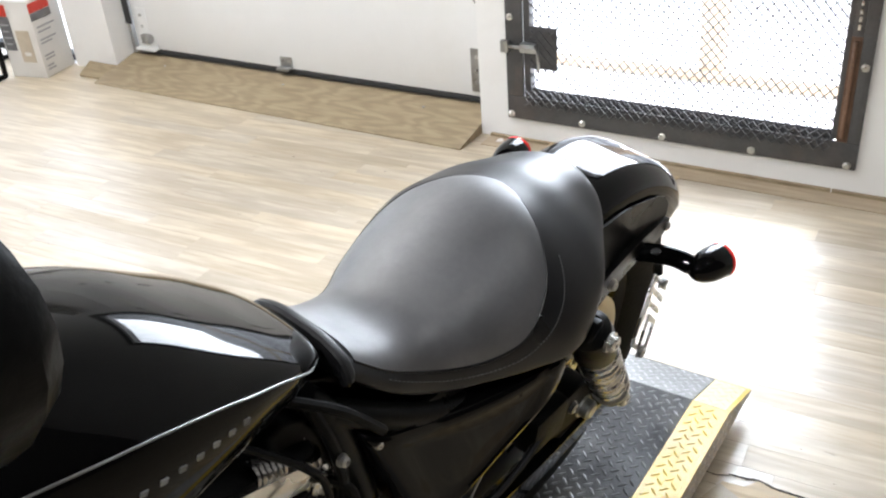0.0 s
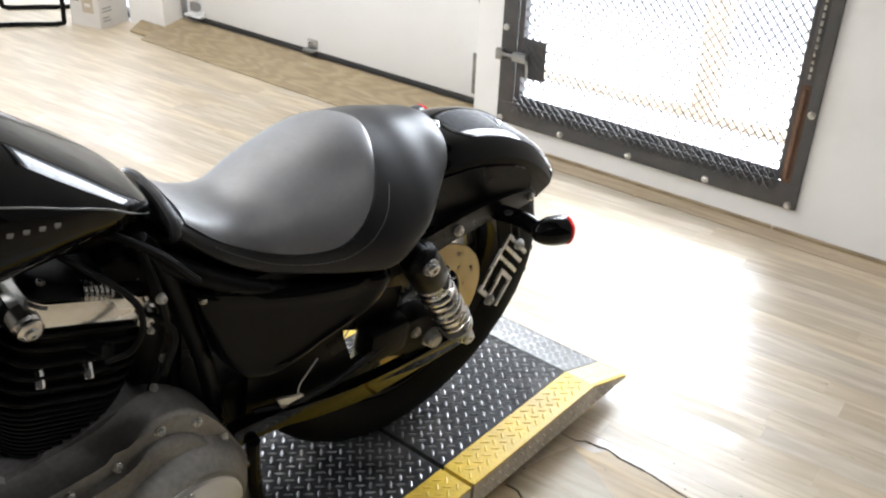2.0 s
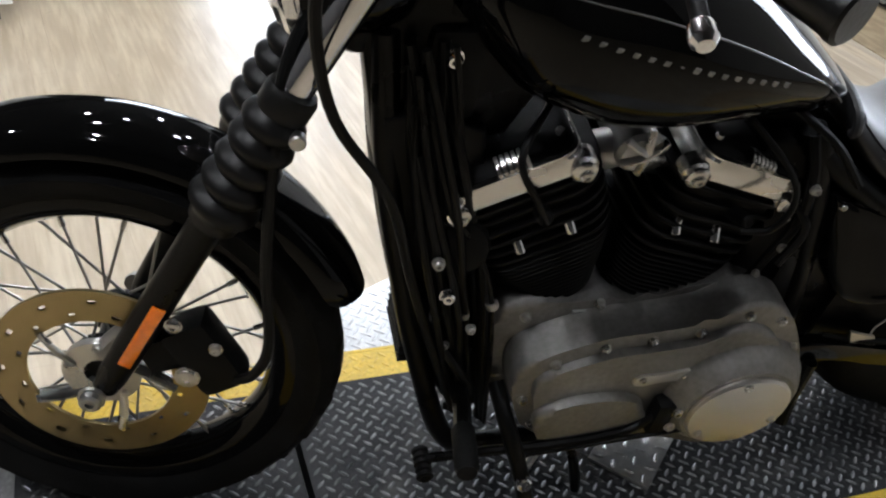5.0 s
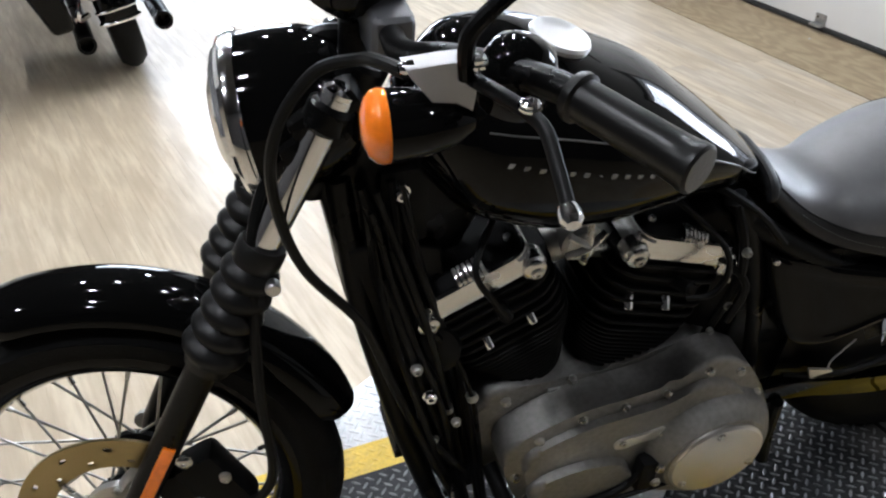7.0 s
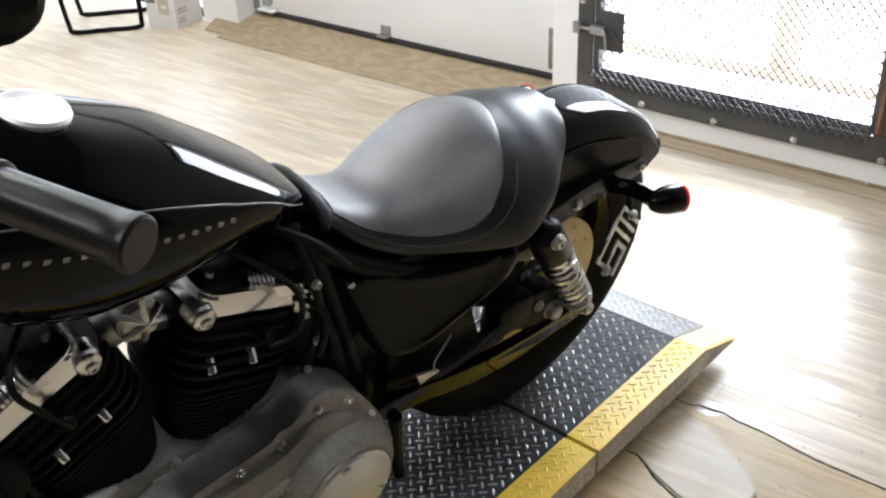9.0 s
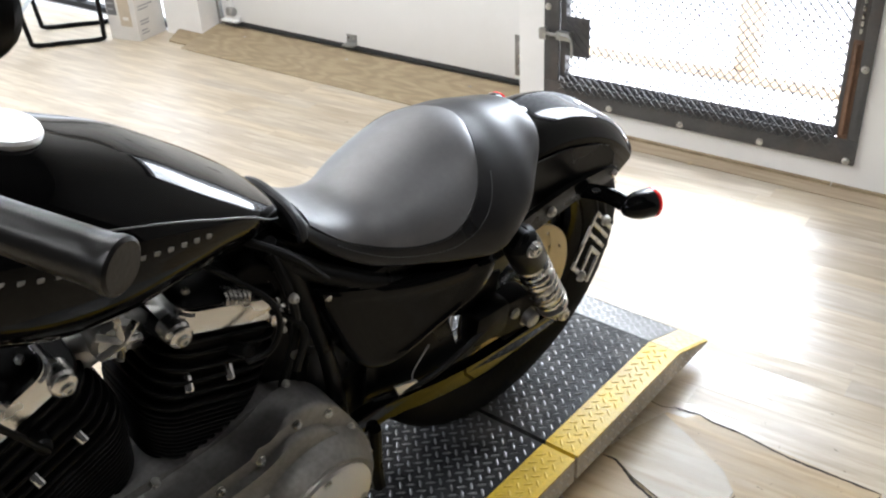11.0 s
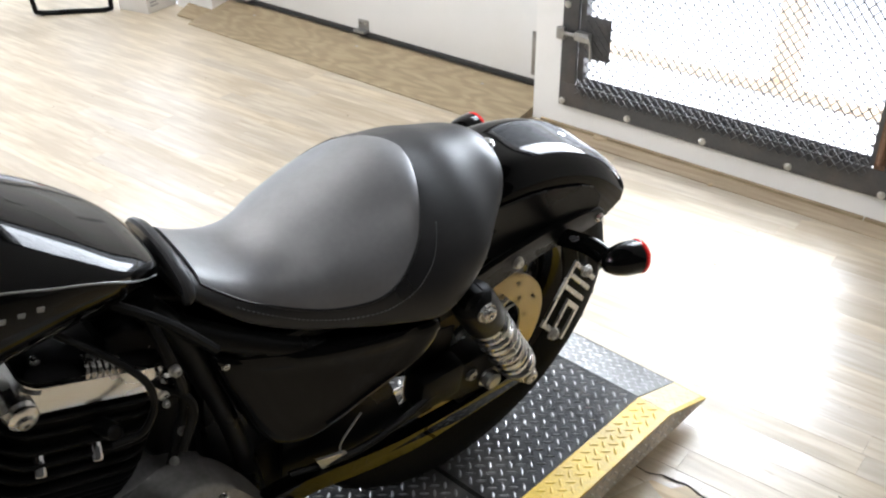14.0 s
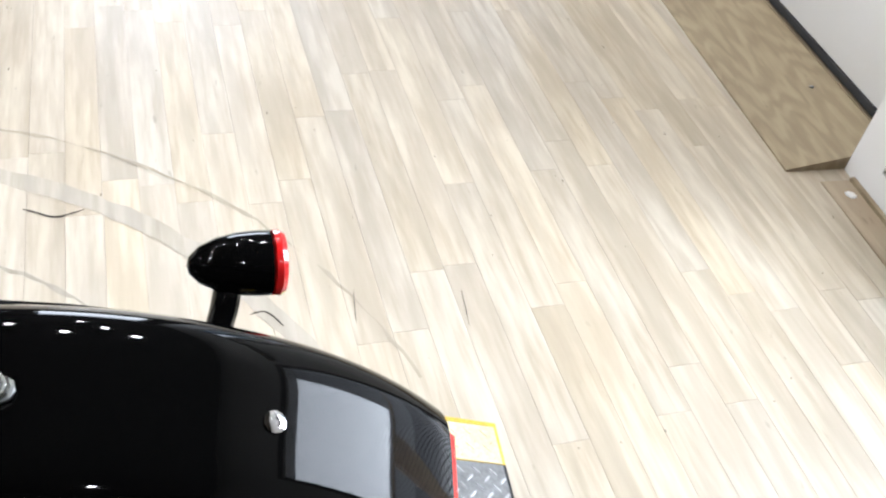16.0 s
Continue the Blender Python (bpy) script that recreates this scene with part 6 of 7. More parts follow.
grip((0.975, 0.332, 1.096), (0.925, 0.437, 1.095), "grip")
grip(mirrored((0.975, 0.332, 1.096)), mirrored((0.925, 0.437, 1.095)), "grip")
perch = part("clutch_perch", prism(round_outline([(1.086, 1.092), (1.082, 1.098), (1.036, 1.099), (1.031, 1.094), (1.031, 1.064), (1.036, 1.031), (1.042, 1.029), (1.050, 1.044)], 2), 0.257, 0.276, 0.003), PERCH, bike, "satin grey wedge-shaped clutch lever perch", 40)
part("perch_nub", lathe([(0, 0.006), (0.004, 0.006), (0.006, 0.003), (0.006, -0.006), (0, -0.006)], (1.086, 0.266, 1.093), (1, 0, -0.1), 14), CHROME, perch, "bright cable adjuster")
part("clutch_lever", tube([(1.040, 0.29, 1.092), (1.034, 0.33, 1.104), (1.028, 0.37, 1.114), (1.026, 0.398, 1.117), (1.030, 0.43, 1.112), (1.036, 0.468, 1.106)], lambda t: 0.0064 - 0.0014 * t, 10, 6, 0.8), SATIN, perch, "black clutch lever")
part("lever_ball", lathe([(0, 0), (0.007, 0.002), (0.008, 0.006), (0.008, 0.012), (0.005, 0.016), (0, 0.017)], (1.036, 0.462, 1.107), (0.1, 1, -0.2), 16), CHROME, perch, "bright ball end")
sw = part("switch_housing", lathe([(0, 0.036), (0.015, 0.034), (0.026, 0.027), (0.032, 0.013), (0.033, -0.01), (0.029, -0.024), (0, -0.026)], (0.992, 0.262, 1.070), (-0.15, 0.1, 1), 28), GLOSS, bike, "domed black switch housing")
for x, y in ((0.982, 0.290), (0.999, 0.292)):
    part("switch_button", box((x - 0.006, y - 0.004, 1.066), (x + 0.006, y + 0.006, 1.076), 0.002), SATIN, sw)
bolt("perch_bolt", (1.038, 0.288, 1.104), (0, 0, 1), 0.008, 0.008, CHROME, perch)
bolt("perch_bolt", (1.028, 0.372, 1.119), (0, 0, 1), 0.007, 0.006, CHROME, perch)
part("brake_reservoir", box((1.02, -0.33, 1.085), (1.09, -0.24, 1.125), 0.010), GLOSS, bike, "black brake fluid reservoir", 35, STEER)
part("brake_lever", tube([(1.075, -0.30, 1.085), (1.08, -0.36, 1.088), (1.07, -0.44, 1.095), (1.06, -0.475, 1.10)], lambda t: 0.0085 - 0.002 * t, 10, 6, 0.8), SATIN, bike, "black brake lever", 35, STEER)
speedo = part("speedometer", lathe([(0, -0.04), (0.035, -0.038), (0.047, -0.02), (0.05, 0.01), (0.05, 0.022), (0.046, 0.025), (0.043, 0.02), (0, 0.02)], (1.075, 0, 1.045), (-0.55, 0, 0.83), 32), GLOSS, bike, "black round speedometer")
part("clutch_cable", tube([(1.078, 0.240, 1.072), (1.090, 0.205, 1.062), (1.100, 0.168, 1.044), (1.135, 0.136, 1.015), (1.172, 0.126, 0.950), (1.180, 0.122, 0.87), (1.155, 0.120, 0.76), (1.09, 0.125, 0.655), (1.045, 0.10, 0.50), (1.0, 0.10, 0.36), (0.95, 0.115, 0.22)], 0.0062, 10), HOSE, bike, "black clutch cable")
for c in (Vector((1.100, 0.263, 1.040)), mirrored((1.100, 0.263, 1.040))):
    ahead = STEER.to_3x3() @ Vector((1, 0.10 if c.y > 0 else -0.12, 0.03))
    sig = part("front_signal", lathe([(0, -0.074), (0.011, -0.071), (0.022, -0.055), (0.028, -0.03), (0.0305, -0.004), (0.0305, 0.0), (0, 0.0)], c, ahead, 28), GLOSS, bike, "black bullet front signal")
    part("lens", lathe([(0.0305, 0.0), (0.0315, 0.005), (0.030, 0.011), (0.024, 0.017), (0.013, 0.021), (0, 0.022)], c, ahead, 36), AMBER, sig, "amber lens")
    part("signal_arm", rod(c + Vector((-0.004, -0.012 if c.y > 0 else 0.012, 0.012)), c + Vector((-0.044, 0, 0.024)), 0.0095, 14, bevel=0.003), CHROME, sig, "short chrome arm")

# foot controls and side stand
part("footpeg", lathe([(0, 0), (0.013, 0), (0.016, 0.006), (0.016, 0.070), (0.013, 0.078), (0.010, 0.0785), (0, 0.0785)], (0.968, 0.20, 0.308), (0.17, 1, 0.22), 18), RUBBER, bike, "black rubber footpeg")
part("peg_bracket", tube([(0.945, 0.08, 0.25), (0.955, 0.15, 0.285), (0.968, 0.202, 0.308)], 0.013, 10), SATIN, bike)
shift = part("shift_lever", tube([(0.655, 0.165, 0.25), (0.70, 0.172, 0.215), (0.80, 0.172, 0.195), (0.90, 0.170, 0.19), (0.995, 0.168, 0.182)], 0.0075, 10), SATIN, bike, "black gear shift linkage")
part("shift_rod", rod((0.612, 0.178, 0.213), (0.86, 0.176, 0.178), 0.0045, 8), SATIN, shift)
peg = part("shift_peg", lathe([(0, 0), (0.009, 0), (0.009, 0.05), (0, 0.05)], (1.0, 0.150, 0.180), (0, 1, 0), 12), RUBBER, shift)
for k in range(5):
    part("peg_ring", lathe([(0.009, 0), (0.0125, 0.002), (0.0125, 0.006), (0.009, 0.008)], (1.0, 0.151 + k * 0.010, 0.180), (0, 1, 0), 14, True), RUBBER, peg)
part("shifter_pivot", box((0.636, 0.150, 0.20), (0.668, 0.180, 0.278), 0.012), ENGINE, bike, "black shifter arm")
for z in (0.268, 0.232):
    bolt("pivot_bolt", (0.640, 0.182, z), (0, 1, 0), 0.007, 0.006, STEEL, bike)
stand = part("side_stand", tube([(0.89, 0.10, 0.26), (0.878, 0.155, 0.225), (0.852, 0.20, 0.15), (0.834, 0.24, 0.065), (0.822, 0.288, -0.045)], 0.0125, 12), SATIN, bike, "black side stand")
part("stand_foot", box((-0.03, -0.03, -0.004), (0.03, 0.03, 0.004), 0.003, Matrix.Translation((0.822, 0.293, -0.054)) @ pose(0, 0, 0, -11.5, 0, 0)), SATIN, stand)
bolt("stand_bolt", (0.853, 0.208, 0.155), (0, 0.8, 0.6), 0.010, 0.012, CHROME, stand)
part("stand_spring", tube([(0.76, 0.12, 0.13), (0.81, 0.15, 0.145), (0.855, 0.195, 0.15)], 0.006, 8), DULL, stand)
part("prop_rod", tube([(0.775, 0.10, 0.16), (0.765, 0.15, 0.15), (0.74, 0.16, 0.08), (0.715, 0.165, -0.025)], 0.008, 8), SATIN, bike, "thin black prop rod")
# made-up black block keeps daylight from showing ahead of the engine
part("engine_front_cover", prism(round_outline([(0.92, 0.62), (1.02, 0.66), (1.02, 0.50), (0.99, 0.34), (0.95, 0.22), (0.88, 0.18), (0.86, 0.35)], 4), -0.03, 0.035, 0.006), ENGINE, bike, "black filler added to close the bright gap ahead of the engine")
part("engine_rear_cover", prism(round_outline([(0.60, 0.66), (0.57, 0.44), (0.50, 0.40), (0.42, 0.33), (0.40, 0.45), (0.47, 0.60)], 4), -0.05, 0.05, 0.006), ENGINE, bike, "black cover behind the engine")
part("rear_stand_tab", tube([(0.415, 0.135, 0.30), (0.412, 0.14, 0.22), (0.40, 0.142, 0.15)], 0.012, 10), SATIN, bike, "black passenger peg mount")

# ---- mirror on the left bar ----
mirror = part("mirror", tube([(1.046, 0.292, 1.095), (1.048, 0.292, 1.120), (1.043, 0.292, 1.137), (1.022, 0.294, 1.160), (1.002, 0.300, 1.180), (0.978, 0.316, 1.212), (0.968, 0.322, 1.225)], 0.0068, 10), SATIN, bike, "black oval mirror on a bent stem")
mm = Matrix.Translation((0.955, 0.331, 1.232)) @ pose(0, 0, 0, 0, 0, 22)
shell_bm = lathe([(0, 0.028), (0.025, 0.026), (0.042, 0.016), (0.047, 0.002), (0.045, -0.006), (0.040, -0.008), (0, -0.008)], (0, 0, 0), (1, 0, 0.15), 28)
for v in shell_bm.verts:
    v.co = mm @ Vector((v.co.x, v.co.y * 1.08, v.co.z * 0.8))
part("mirror_shell", shell_bm, SATIN, mirror, "black mirror housing")

# ---- floor ----
def floor():
    setting("floor", box((X0, Y0, -0.04), (X1, WALL_Y + 0.11, -0.004)), SUBFLOOR, "pale oak vinyl plank floor with worn patches", "floor")
    root = bpy.data.objects["floor"]
    w, n, gap = 0.066, 0.64, 0.0003

    def plank_mesh(length):
        me = bpy.data.meshes.new("plank")
        c = 0.0003
        x, y = length / 2 - gap / 2, w / 2 - gap / 2
        V = [(-x, -y, -0.004), (x, -y, -0.004), (x, y, -0.004), (-x, y, -0.004), (-x, -y, -c), (x, -y, -c), (x, y, -c), (-x, y, -c),
             (-x + c, -y + c, 0), (x - c, -y + c, 0), (x - c, y - c, 0), (-x + c, y - c, 0)]
        F = [(8, 9, 10, 11)]
        for a, b in ((0, 4), (4, 8)):
            for k in range(4):
                F.append((a + k, a + (k + 1) % 4, b + (k + 1) % 4, b + k))
        me.from_pydata(V, [], F)
        me.materials.append(PLANK)
        return me

    full = plank_mesh(n)
    rng = random.Random(11)
    V, F = [], []
    count = 0
    rows = int((WALL_Y + 0.11 - Y0) / w) + 1
    for r in range(rows):
        y = WALL_Y + 0.11 - w / 2 - r * w
        if y - w / 2 < Y0:
            break
        x = X0 - rng.uniform(0.1, n - 0.1)
        while x < X1:
            a, b = max(x, X0), min(x + n, X1)
            x += n
            if b - a < 0.05:
                continue
            near = -1.9 < (a + b) / 2 < 1.15 and y > 0.75
            if near and count < 290:
                ob = new("plank", full if b - a > n - 1e-4 else plank_mesh(b - a))
                ob.parent = root
                ob.location = ((a + b) / 2, y, 0)
                count += 1
            else:
                s = len(V)
                h = w / 2 - gap / 2
                V += [(a + gap / 2, y - h, 0), (b - gap / 2, y - h, 0), (b - gap / 2, y + h, 0), (a + gap / 2, y + h, 0), (a + gap / 2, y - h, -0.004), (b - gap / 2, y - h, -0.004), (b - gap / 2, y + h, -0.004), (a + gap / 2, y + h, -0.004)]
                F += [(s, s + 1, s + 2, s + 3)] + [(s + 4 + k, s + 4 + (k + 1) % 4, s + (k + 1) % 4, s + k) for k in range(4)]
    joined("far_planking", V, F, PLANK, root, "pale oak vinyl planks farther off", "stuff")


floor()


# ---- worn floor ----
def flat_piece(name, outline, z, thick, mat, label, category, kind="", jitter=0.003, seed=1, steps=4):
    rng = random.Random(seed)
    pts = round_outline(outline, steps)
    pts = [(x + rng.uniform(-jitter, jitter), y + rng.uniform(-jitter, jitter)) for x, y in pts]
    bm = bmesh.new()
    lo = [bm.verts.new((x, y, z)) for x, y in pts]
    hi = [bm.verts.new((x, y, z + thick + rng.uniform(0, thick * 0.6))) for x, y in pts]
    cx, cy = sum(p[0] for p in pts) / len(pts), sum(p[1] for p in pts) / len(pts)
    mid = bm.verts.new((cx, cy, z + thick))
    for k in range(len(pts)):
        k2 = (k + 1) % len(pts)
        bm.faces.new((lo[k], lo[k2], hi[k2], hi[k]))
        bm.faces.new((hi[k], hi[k2], mid))
    return tagged(part(name, bm, mat, None, "", 60), label, category, kind=kind)


flat_piece("bare_floor_patch", [(0.379, 1.139), (0.36, 1.0), (0.43, 0.93), (0.47, 0.82), (0.60, 0.76), (0.80, 0.87), (0.90, 1.04), (0.925, 1.2), (0.893, 1.312), (0.786, 1.322), (0.655, 1.338), (0.541, 1.347), (0.509, 1.357), (0.486, 1.33), (0.446, 1.326)], 0.0006, 0.001, BROKEN, "worn tan patch of bare floor where the vinyl has peeled", "floor patch", "structure", seed=3, steps=1)
flat_piece("vinyl_flake", [(0.385, 1.141), (0.418, 1.138), (0.47, 1.104), (0.525, 1.077), (0.583, 1.055), (0.641, 1.042), (0.648, 1.098), (0.653, 1.166), (0.609, 1.216), (0.574, 1.238), (0.526, 1.271), (0.469, 1.301), (0.441, 1.321), (0.41, 1.243), (0.392, 1.173)], 0.0024, 0.0020, FLAKE, "torn tan flake of vinyl flooring lying on the bare patch", "vinyl flake", seed=4, steps=1)


def floor_crack(pts, width, seed, label):
    """A dark ragged gap line lying on the floor."""
    rng = random.Random(seed)
    path = smooth_path([(x, y, 0) for x, y in pts], 7)
    V, F = [], []
    for k, p in enumerate(path):
        d = (path[min(k + 1, len(path) - 1)] - path[max(k - 1, 0)]).normalized()
        n = Vector((-d.y, d.x, 0))
        end = min(1.0, 0.25 + min(k, len(path) - 1 - k) * 0.25)
        a, b = rng.uniform(0.35, 1.1) * width * end, rng.uniform(0.35, 1.1) * width * end
        for q, z in ((p + n * a, 0.0018), (p + n * a * 0.8, 0.0026), (p - n * b * 0.8, 0.0026), (p - n * b, 0.0018)):
            V.append((q.x, q.y, z))
    for k in range(len(path) - 1):
        for c in range(3):
            F.append((4 * k + c, 4 * k + c + 1, 4 * k + c + 5, 4 * k + c + 4))
    return tagged(joined("floor_crack", V, F, CRACK, None), label, "floor crack", kind="structure")


floor_crack([(0.452, 1.352), (0.486, 1.353), (0.509, 1.357), (0.542, 1.347), (0.608, 1.342), (0.702, 1.323), (0.791, 1.317), (0.893, 1.312)], 0.0034, 1, "dark ragged gap along the torn edge of the vinyl floor")
floor_crack([(0.893, 1.312), (0.889, 1.266), (0.884, 1.211), (0.881, 1.17)], 0.0024, 2, "dark short gap at the end of a torn vinyl board")
floor_crack([(0.387, 1.134), (0.42, 1.132), (0.468, 1.098), (0.523, 1.071), (0.582, 1.049), (0.643, 1.037), (0.652, 1.10), (0.656, 1.162)], 0.0036, 3, "dark shadowed gap round the torn vinyl flake")

floor_crack([(-0.782, 0.915), (-0.771, 0.938), (-0.754, 0.973), (-0.768, 1.022)], 0.0020, 8, "dark ragged crack in the worn vinyl floor")
floor_crack([(-0.466, 1.283), (-0.469, 1.307), (-0.455, 1.322), (-0.431, 1.335)], 0.0016, 9, "dark ragged crack in the worn vinyl floor")
floor_crack([(-0.496, 1.470), (-0.46, 1.464), (-0.417, 1.458)], 0.0008, 10, "thin dark scratch along a floor plank")
floor_crack([(-0.464, 1.664), (-0.42, 1.659), (-0.38, 1.653)], 0.0008, 11, "thin dark scratch along a floor plank")
floor_crack([(0.398, 1.344), (0.432, 1.341), (0.455, 1.349)], 0.0014, 7, "dark short crack in the vinyl floor")


def floor_grit():
    rng = random.Random(31)
    V, F = [], []
    for k in range(240):
        if k < 70:
            x, y = rng.gauss(0.66, 0.16), rng.gauss(1.12, 0.13)
        else:
            x, y = rng.uniform(-2.2, 1.6), rng.uniform(0.6, 2.55)
        s, a = rng.uniform(0.0008, 0.0026), rng.uniform(0, 6.28)
        b = len(V)
        for c in range(3):
            V.append((x + s * (3.0 if k % 3 == 0 else 1.0) * math.cos(a + 2.1 * c), y + s * 0.6 * math.sin(a + 2.1 * c), 0.0016))
        V.append((x, y, 0.0016 + s * 0.6))
        F += [(b, b + 1, b + 3), (b + 1, b + 2, b + 3), (b + 2, b, b + 3)]
    tagged(joined("floor_grit", V, F, CRACK, None), "scattered dark crumbs and grit on the floor", "grit", kind="stuff")


floor_grit()


def scuff_arc(r0, r1, a0, a1, seed):
    rng = random.Random(seed)
    V, F = [], []
    n = 40
    for k in range(n + 1):
        q = radians(a0 + (a1 - a0) * k / n)
        for r in (r0 + rng.uniform(-0.004, 0.004), r1 + rng.uniform(-0.004, 0.004)):
            V.append((r * math.cos(q), 0.475 + r * math.sin(q), 0.0012))
    for k in range(n):
        F.append((2 * k, 2 * k + 1, 2 * k + 3, 2 * k + 2))
    ob = joined("scuff_mark", V, F, SCUFF, None)
    return tagged(ob, "curved grey scuff worn into the floor round the turntable", "scuff mark", kind="structure")


scuff_arc(0.945, 0.985, 100, 178, 2)
scuff_arc(1.098, 1.103, 105, 170, 5)
scuff_arc(0.755, 0.762, 110, 175, 6)

for k, (x, y, s) in enumerate(((-0.415, 2.625, 0.03), (-0.61, 2.615, 0.018), (0.02, 2.54, 0.012))):
    bm = bmesh.new()
    rng = random.Random(20 + k)
    pts = [(s * (0.6 + 0.5 * rng.random()) * math.cos(q), 0.55 * s * (0.6 + 0.5 * rng.random()) * math.sin(q)) for q in (2 * math.pi * j / 9 for j in range(9))]
    lo, hi = [bm.verts.new((px, py, 0.0)) for px, py in pts], [bm.verts.new((px * 0.9, py * 0.9, s * (0.12 + 0.25 * rng.random()))) for px, py in pts]
    mid = bm.verts.new((0, 0, s * 0.2))
    for j in range(9):
        bm.faces.new((lo[j], lo[(j + 1) % 9], hi[(j + 1) % 9], hi[j])), bm.faces.new((hi[j], hi[(j + 1) % 9], mid))
    ob = part("dry_leaf", bm, BROKEN if k != 1 else WHITE_WALL, None, "", 60, pose(x, y, 0.0034, 0, 0, 40 * k))
    tagged(ob, "small dry curled leaf lying by the wall" if k != 1 else "small chip of white paint lying by the wall", "leaf" if k != 1 else "paint chip")


# ---- carton by the pier ----
def carton():
    root = thing("cardboard_box", pose(-2.768, 2.585, 0, 0, 0, 9), "white printed cardboard box with red and grey panels beside the pier", "box")
    w, d, h = 0.182, 0.188, 0.335
    part("body", box((-w, 0, 0.0), (0, d, h), 0.003), CARDBOARD, root)
    part("top_flap", box((-w + 0.002, 0.002, h + 0.0004), (-0.002, d - 0.002, h + 0.004), 0.001), CARDBOARD, root)

    def face(name, u0, u1, z0, z1, mat, side):
        if side == "front":
            return part(name, box((u0 * 0.81, -0.0022, z0), (u1 * 0.81, -0.0006, z1)), mat, root)
        return part(name, box((0.0006, u0, z0), (0.0022, u1, z1)), mat, root)

    face("red_panel", -0.215, -0.15, 0.27, 0.32, CARTON_RED, "front")
    face("grey_panel", -0.215, -0.145, 0.12, 0.268, CARTON_GREY, "front")
    face("picture_panel", -0.125, -0.04, 0.07, 0.21, CARTON_TAN, "front")
    face("picture_label", -0.10, -0.06, 0.10, 0.115, CARDBOARD, "front").location.y = -0.002
    for k in range(4):
        face("text_bar", -0.205, -0.165 + 0.01 * (k % 2), 0.145 + k * 0.028, 0.153 + k * 0.028, CARTON_TEXT, "front").location.y = -0.002
    face("red_panel", 0.0, 0.125, 0.285, 0.325, CARTON_RED, "side")
    face("grey_panel", 0.0, 0.125, 0.25, 0.283, CARTON_GREY, "side")
    for k, (a, b, z) in enumerate(((0.02, 0.13, 0.215), (0.02, 0.10, 0.195), (0.02, 0.12, 0.16), (0.02, 0.09, 0.145), (0.02, 0.08, 0.09), (0.02, 0.08, 0.075), (0.02, 0.06, 0.045), (0.02, 0.07, 0.03))):
        face("text_bar", a, b, z, z + 0.007, CARTON_TEXT, "side")


carton()


# ---- chair with a tubular base ----
def chair():
    root = thing("chair", pose(-3.167, 2.50, 0, 0, 0, 46), "grey chair on a black tubular sled base by the glazed door", "chair")
    for s in (-1, 1):
        part("sled_base", tube([(-0.21, s * 0.155, 0.43), (-0.195, s * 0.155, 0.25), (-0.178, s * 0.155, 0.05), (-0.155, s * 0.155, 0.013), (0.0, s * 0.155, 0.012), (0.145, s * 0.155, 0.013), (0.165, s * 0.155, 0.05), (0.17, s * 0.155, 0.25), (0.18, s * 0.155, 0.43)], 0.0115, 10), SATIN, root)
        for x in (-0.145, 0.13):
            part("foot_cap", rod((x, s * 0.155, 0.0), (x, s * 0.155, 0.008), 0.011, 10), MATT_BLACK, root)
    part("cross_tube", rod((-0.188, -0.155, 0.17), (-0.188, 0.155, 0.17), 0.010, 10), DULL, root)
    part("seat", box((-0.22, -0.20, 0.435), (0.20, 0.20, 0.475), 0.018), PERCH, root)
    part("backrest", box((0.185, -0.19, 0.56), (0.215, 0.19, 0.84), 0.014), PERCH, root)
    for s in (-1, 1):
        part("back_post", rod((0.18, s * 0.15, 0.43), (0.20, s * 0.15, 0.60), 0.010, 10), SATIN, root)


chair()


# ---- white cabinet ----
def cabinet():
    root = thing("cabinet", pose(-2.06, -0.345, 0), "white cabinet with a recessed base and a beige socket plate", "cabinet")
    part("body", box((-0.62, -1.3, 0.10), (-0.012, -0.0, 0.98), 0.006), WHITE_DOOR, root)
    part("front_panel", box((-0.0115, -1.3, 0.09), (0.008, 0.0, 0.98), 0.004), WHITE_DOOR, root)
    part("plinth", box((-0.58, -1.27, 0.0), (-0.10, -0.04, 0.0995), 0.002), MATT_BLACK, root)
    part("worktop", box((-0.64, -1.32, 0.981), (0.03, 0.02, 1.015), 0.006), WHITE_DOOR, root)
    plate = part("socket_plate", box((0.0085, -0.22, 0.36), (0.014, -0.14, 0.46), 0.002), CARTON_TAN, root, "beige socket plate")
    part("cable", tube([(0.018, -0.18, 0.41), (0.03, -0.17, 0.46), (0.022, -0.19, 0.54), (0.02, -0.24, 0.62), (0.02, -0.32, 0.70)], 0.004, 8), WIRE_YELLOW, plate, "yellow-green cable")


cabinet()


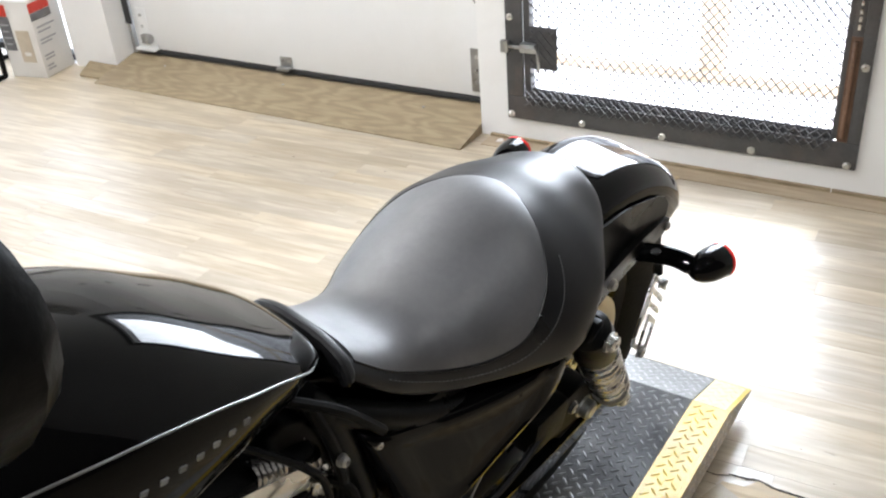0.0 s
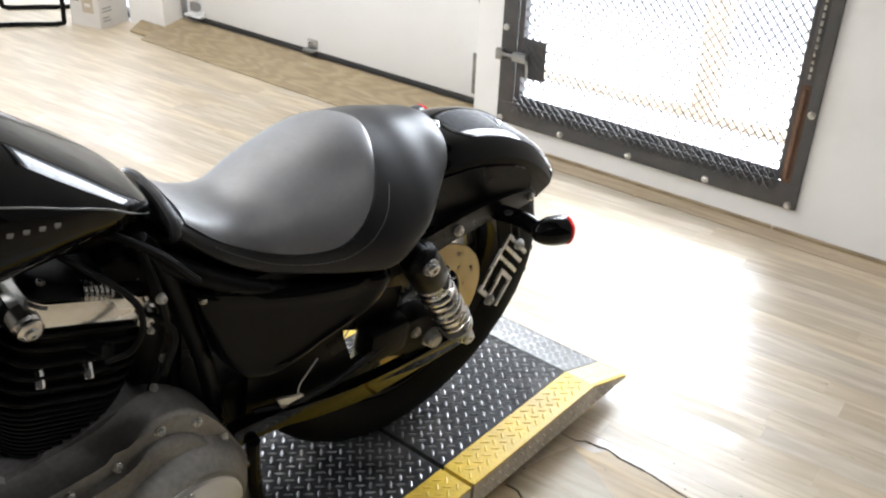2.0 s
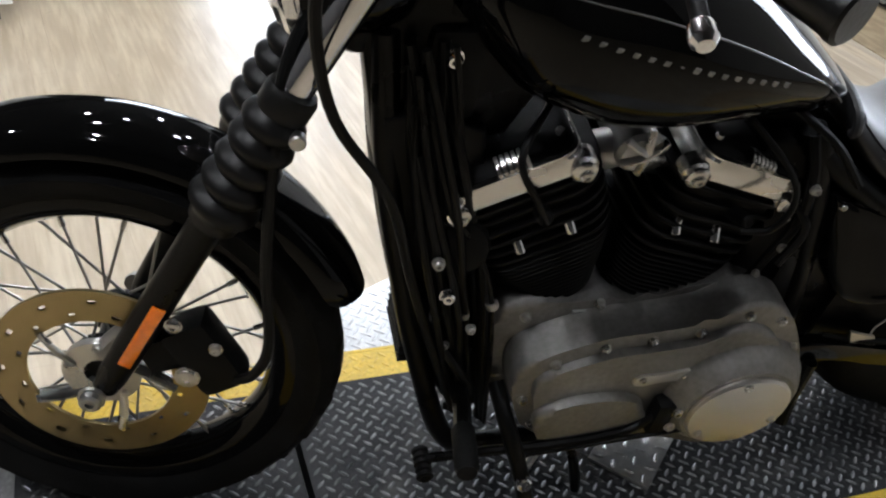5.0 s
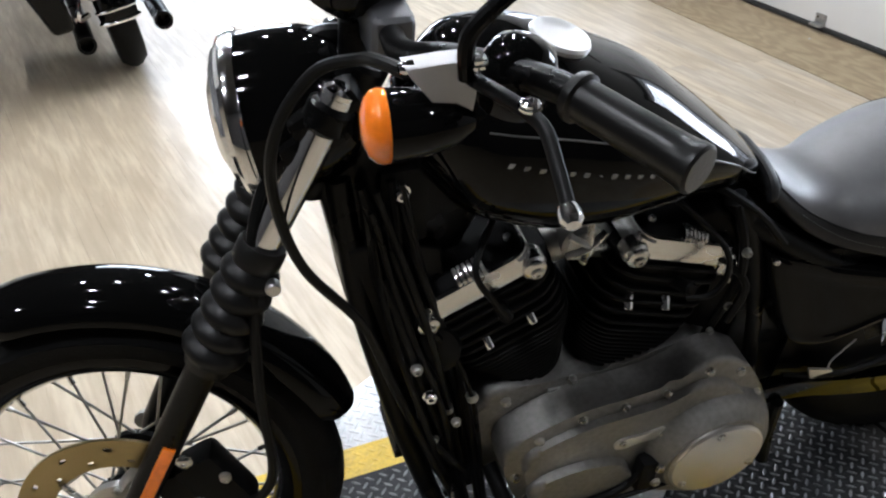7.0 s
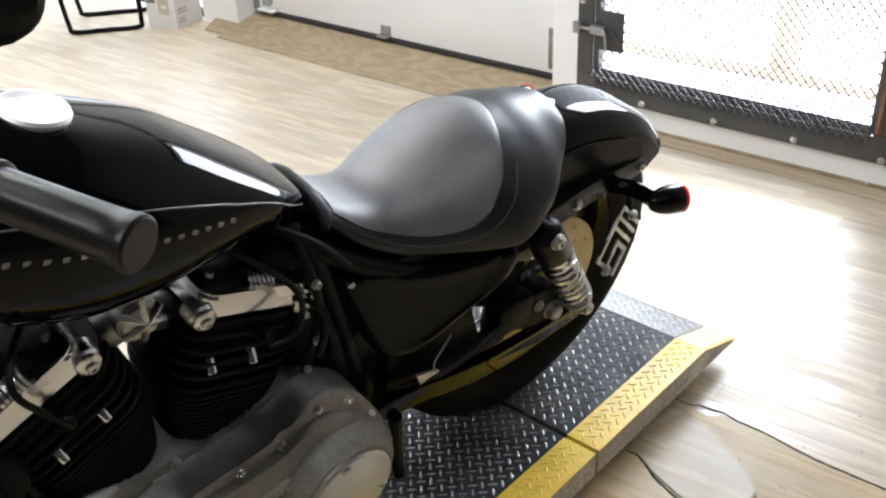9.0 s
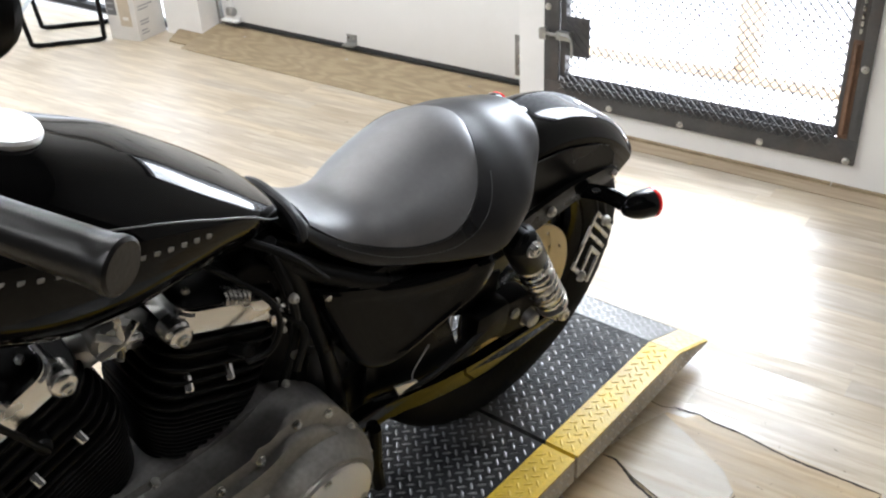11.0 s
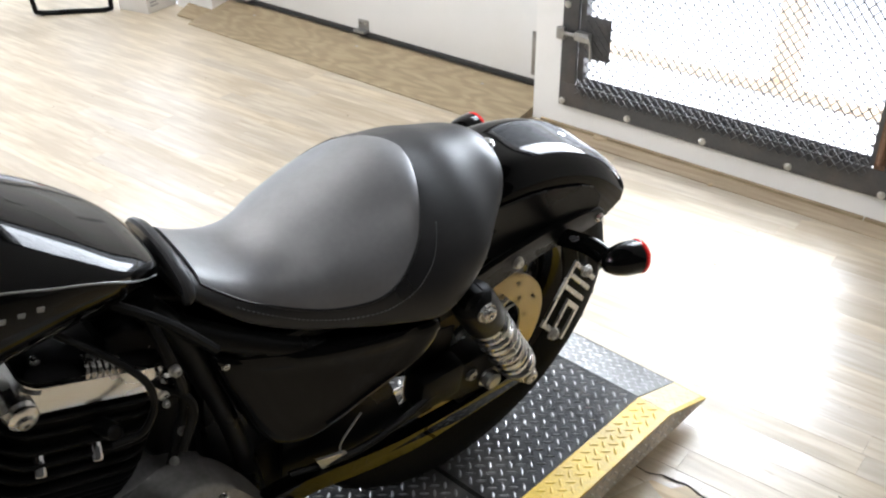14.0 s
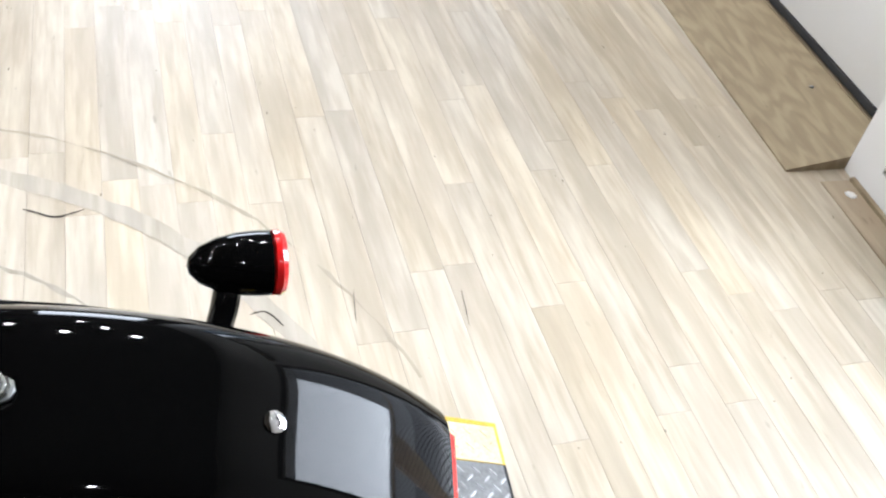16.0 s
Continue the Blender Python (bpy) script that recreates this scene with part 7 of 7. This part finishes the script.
# ---- second motorcycle, seen from behind ----
def touring_bike():
    root = thing("touring_motorcycle", pose(-2.884, 0.274, 0, -10.9, 0, 175.3), "black touring motorcycle with hard saddlebags leaning on its stand", "motorcycle")
    # x forward (away from the platform), z up
    for n, cx, half, r in (("rear_wheel", 0.0, 0.056, 0.315), ("front_wheel", 1.6, 0.05, 0.31)):
        w = part(n, lathe([(0.21, -half * 0.6), (0.25, -half), (r - 0.03, -half * 0.9), (r - 0.006, -half * 0.4), (r, 0), (r - 0.006, half * 0.4), (r - 0.03, half * 0.9), (0.25, half), (0.21, half * 0.6)], (cx, 0, 0.315), (0, 1, 0), 48, True), RUBBER, root, "black tyre")
        part("rim", lathe([(0.0, -0.03), (0.05, -0.04), (0.06, -0.02), (0.19, -0.025), (0.212, -0.045), (0.212, 0.045), (0.19, 0.025), (0.06, 0.02), (0.05, 0.04), (0.0, 0.03)], (cx, 0, 0.315), (0, 1, 0), 36), CHROME, w)
    fender = part("rear_fender", fender_bm(0.0, 0.315, lambda t: 0.368, radians(50), radians(184), 0.071, lambda t: 0.05, 0.004, crown=0.022), GLOSS, root)
    for a in (167, 176, 183):
        q = radians(a)
        arc = [((0.371 - 0.022 * abs(u) ** 3.2) * math.cos(q), 0.073 * u, 0.315 + (0.371 - 0.022 * abs(u) ** 3.2) * math.sin(q)) for u in (-1, -0.85, -0.5, 0, 0.5, 0.85, 1)]
        part("fender_trim", tube(arc, 0.006 if a == 176 else 0.008, 8, 4), CHROME, fender, "chrome trim band")
    part("tail_lamp", box((-0.395, -0.045, 0.40), (-0.33, 0.045, 0.47), 0.014, seg=3), RED, fender, "red tail lamp")
    part("lamp_bracket", box((-0.37, -0.03, 0.385), (-0.33, 0.03, 0.405), 0.004), SATIN, fender)
    for s in (-1, 1):
        shell = box((-0.426, 0.155, 0.327), (0.20, 0.31, 0.64), 0.025, seg=3)
        for v in shell.verts:
            k = (v.co.z - 0.327) / 0.313
            v.co.y = s * (v.co.y - (0.075 * (1 - k) if v.co.y > 0.23 else 0.0))
        if s < 0:
            bmesh.ops.reverse_faces(shell, faces=shell.faces)
        bag = part("saddlebag", shell, GLOSS, root, "black hard saddlebag")
        part("bag_lid", box((-0.43, s * 0.232 - 0.082, 0.6405), (0.205, s * 0.232 + 0.082, 0.70), 0.025, seg=3), GLOSS, bag)
        part("bag_latch", box((-0.433, s * 0.232 - 0.02, 0.60), (-0.424, s * 0.232 + 0.02, 0.65), 0.003), CHROME, bag)
        part("bag_reflector", box((-0.431, s * 0.225 - 0.022, 0.52), (-0.424, s * 0.225 + 0.022, 0.545), 0.003), AMBER, bag, "amber reflector")
        muf = part("muffler", lathe([(0.024, 0), (0.030, 0), (0.033, 0.01), (0.035, 0.50), (0.025, 0.62), (0, 0.62), (0, 0.05), (0.024, 0.05)], (-0.303, s * 0.146, 0.229), (1, 0, 0.02), 28), SATIN, root, "thin black muffler")
        part("muffler_tip", lathe([(0.026, -0.012), (0.034, -0.012), (0.036, 0.0), (0.036, 0.012), (0.0335, 0.012)], (-0.303, s * 0.146, 0.229), (1, 0, 0.02), 28, True), SATIN, muf)
        part("guard_bar", tube([(-0.20, s * 0.10, 0.30), (-0.28, s * 0.14, 0.315), (-0.30, s * 0.125, 0.36), (-0.24, s * 0.10, 0.42)], 0.011, 10), CHROME, root, "chrome bag guard bar")
    part("seat", box((-0.25, -0.15, 0.72), (0.65, 0.15, 0.82), 0.05, seg=3), LEATHER, root)
    part("fuel_tank", box((0.62, -0.15, 0.70), (1.15, 0.15, 0.95), 0.09, seg=4), GLOSS, root)
    part("engine_block", box((0.40, -0.14, 0.20), (1.05, 0.14, 0.68), 0.04), ENGINE, root)
    part("fairing", box((1.25, -0.32, 0.85), (1.45, 0.32, 1.25), 0.08, seg=4), GLOSS, root)
    for s in (-1, 1):
        part("fork_leg", rod((1.25, s * 0.12, 0.95), (1.6, s * 0.12, 0.315), 0.028, 16, bevel=0.004), CHROME, root)


touring_bike()
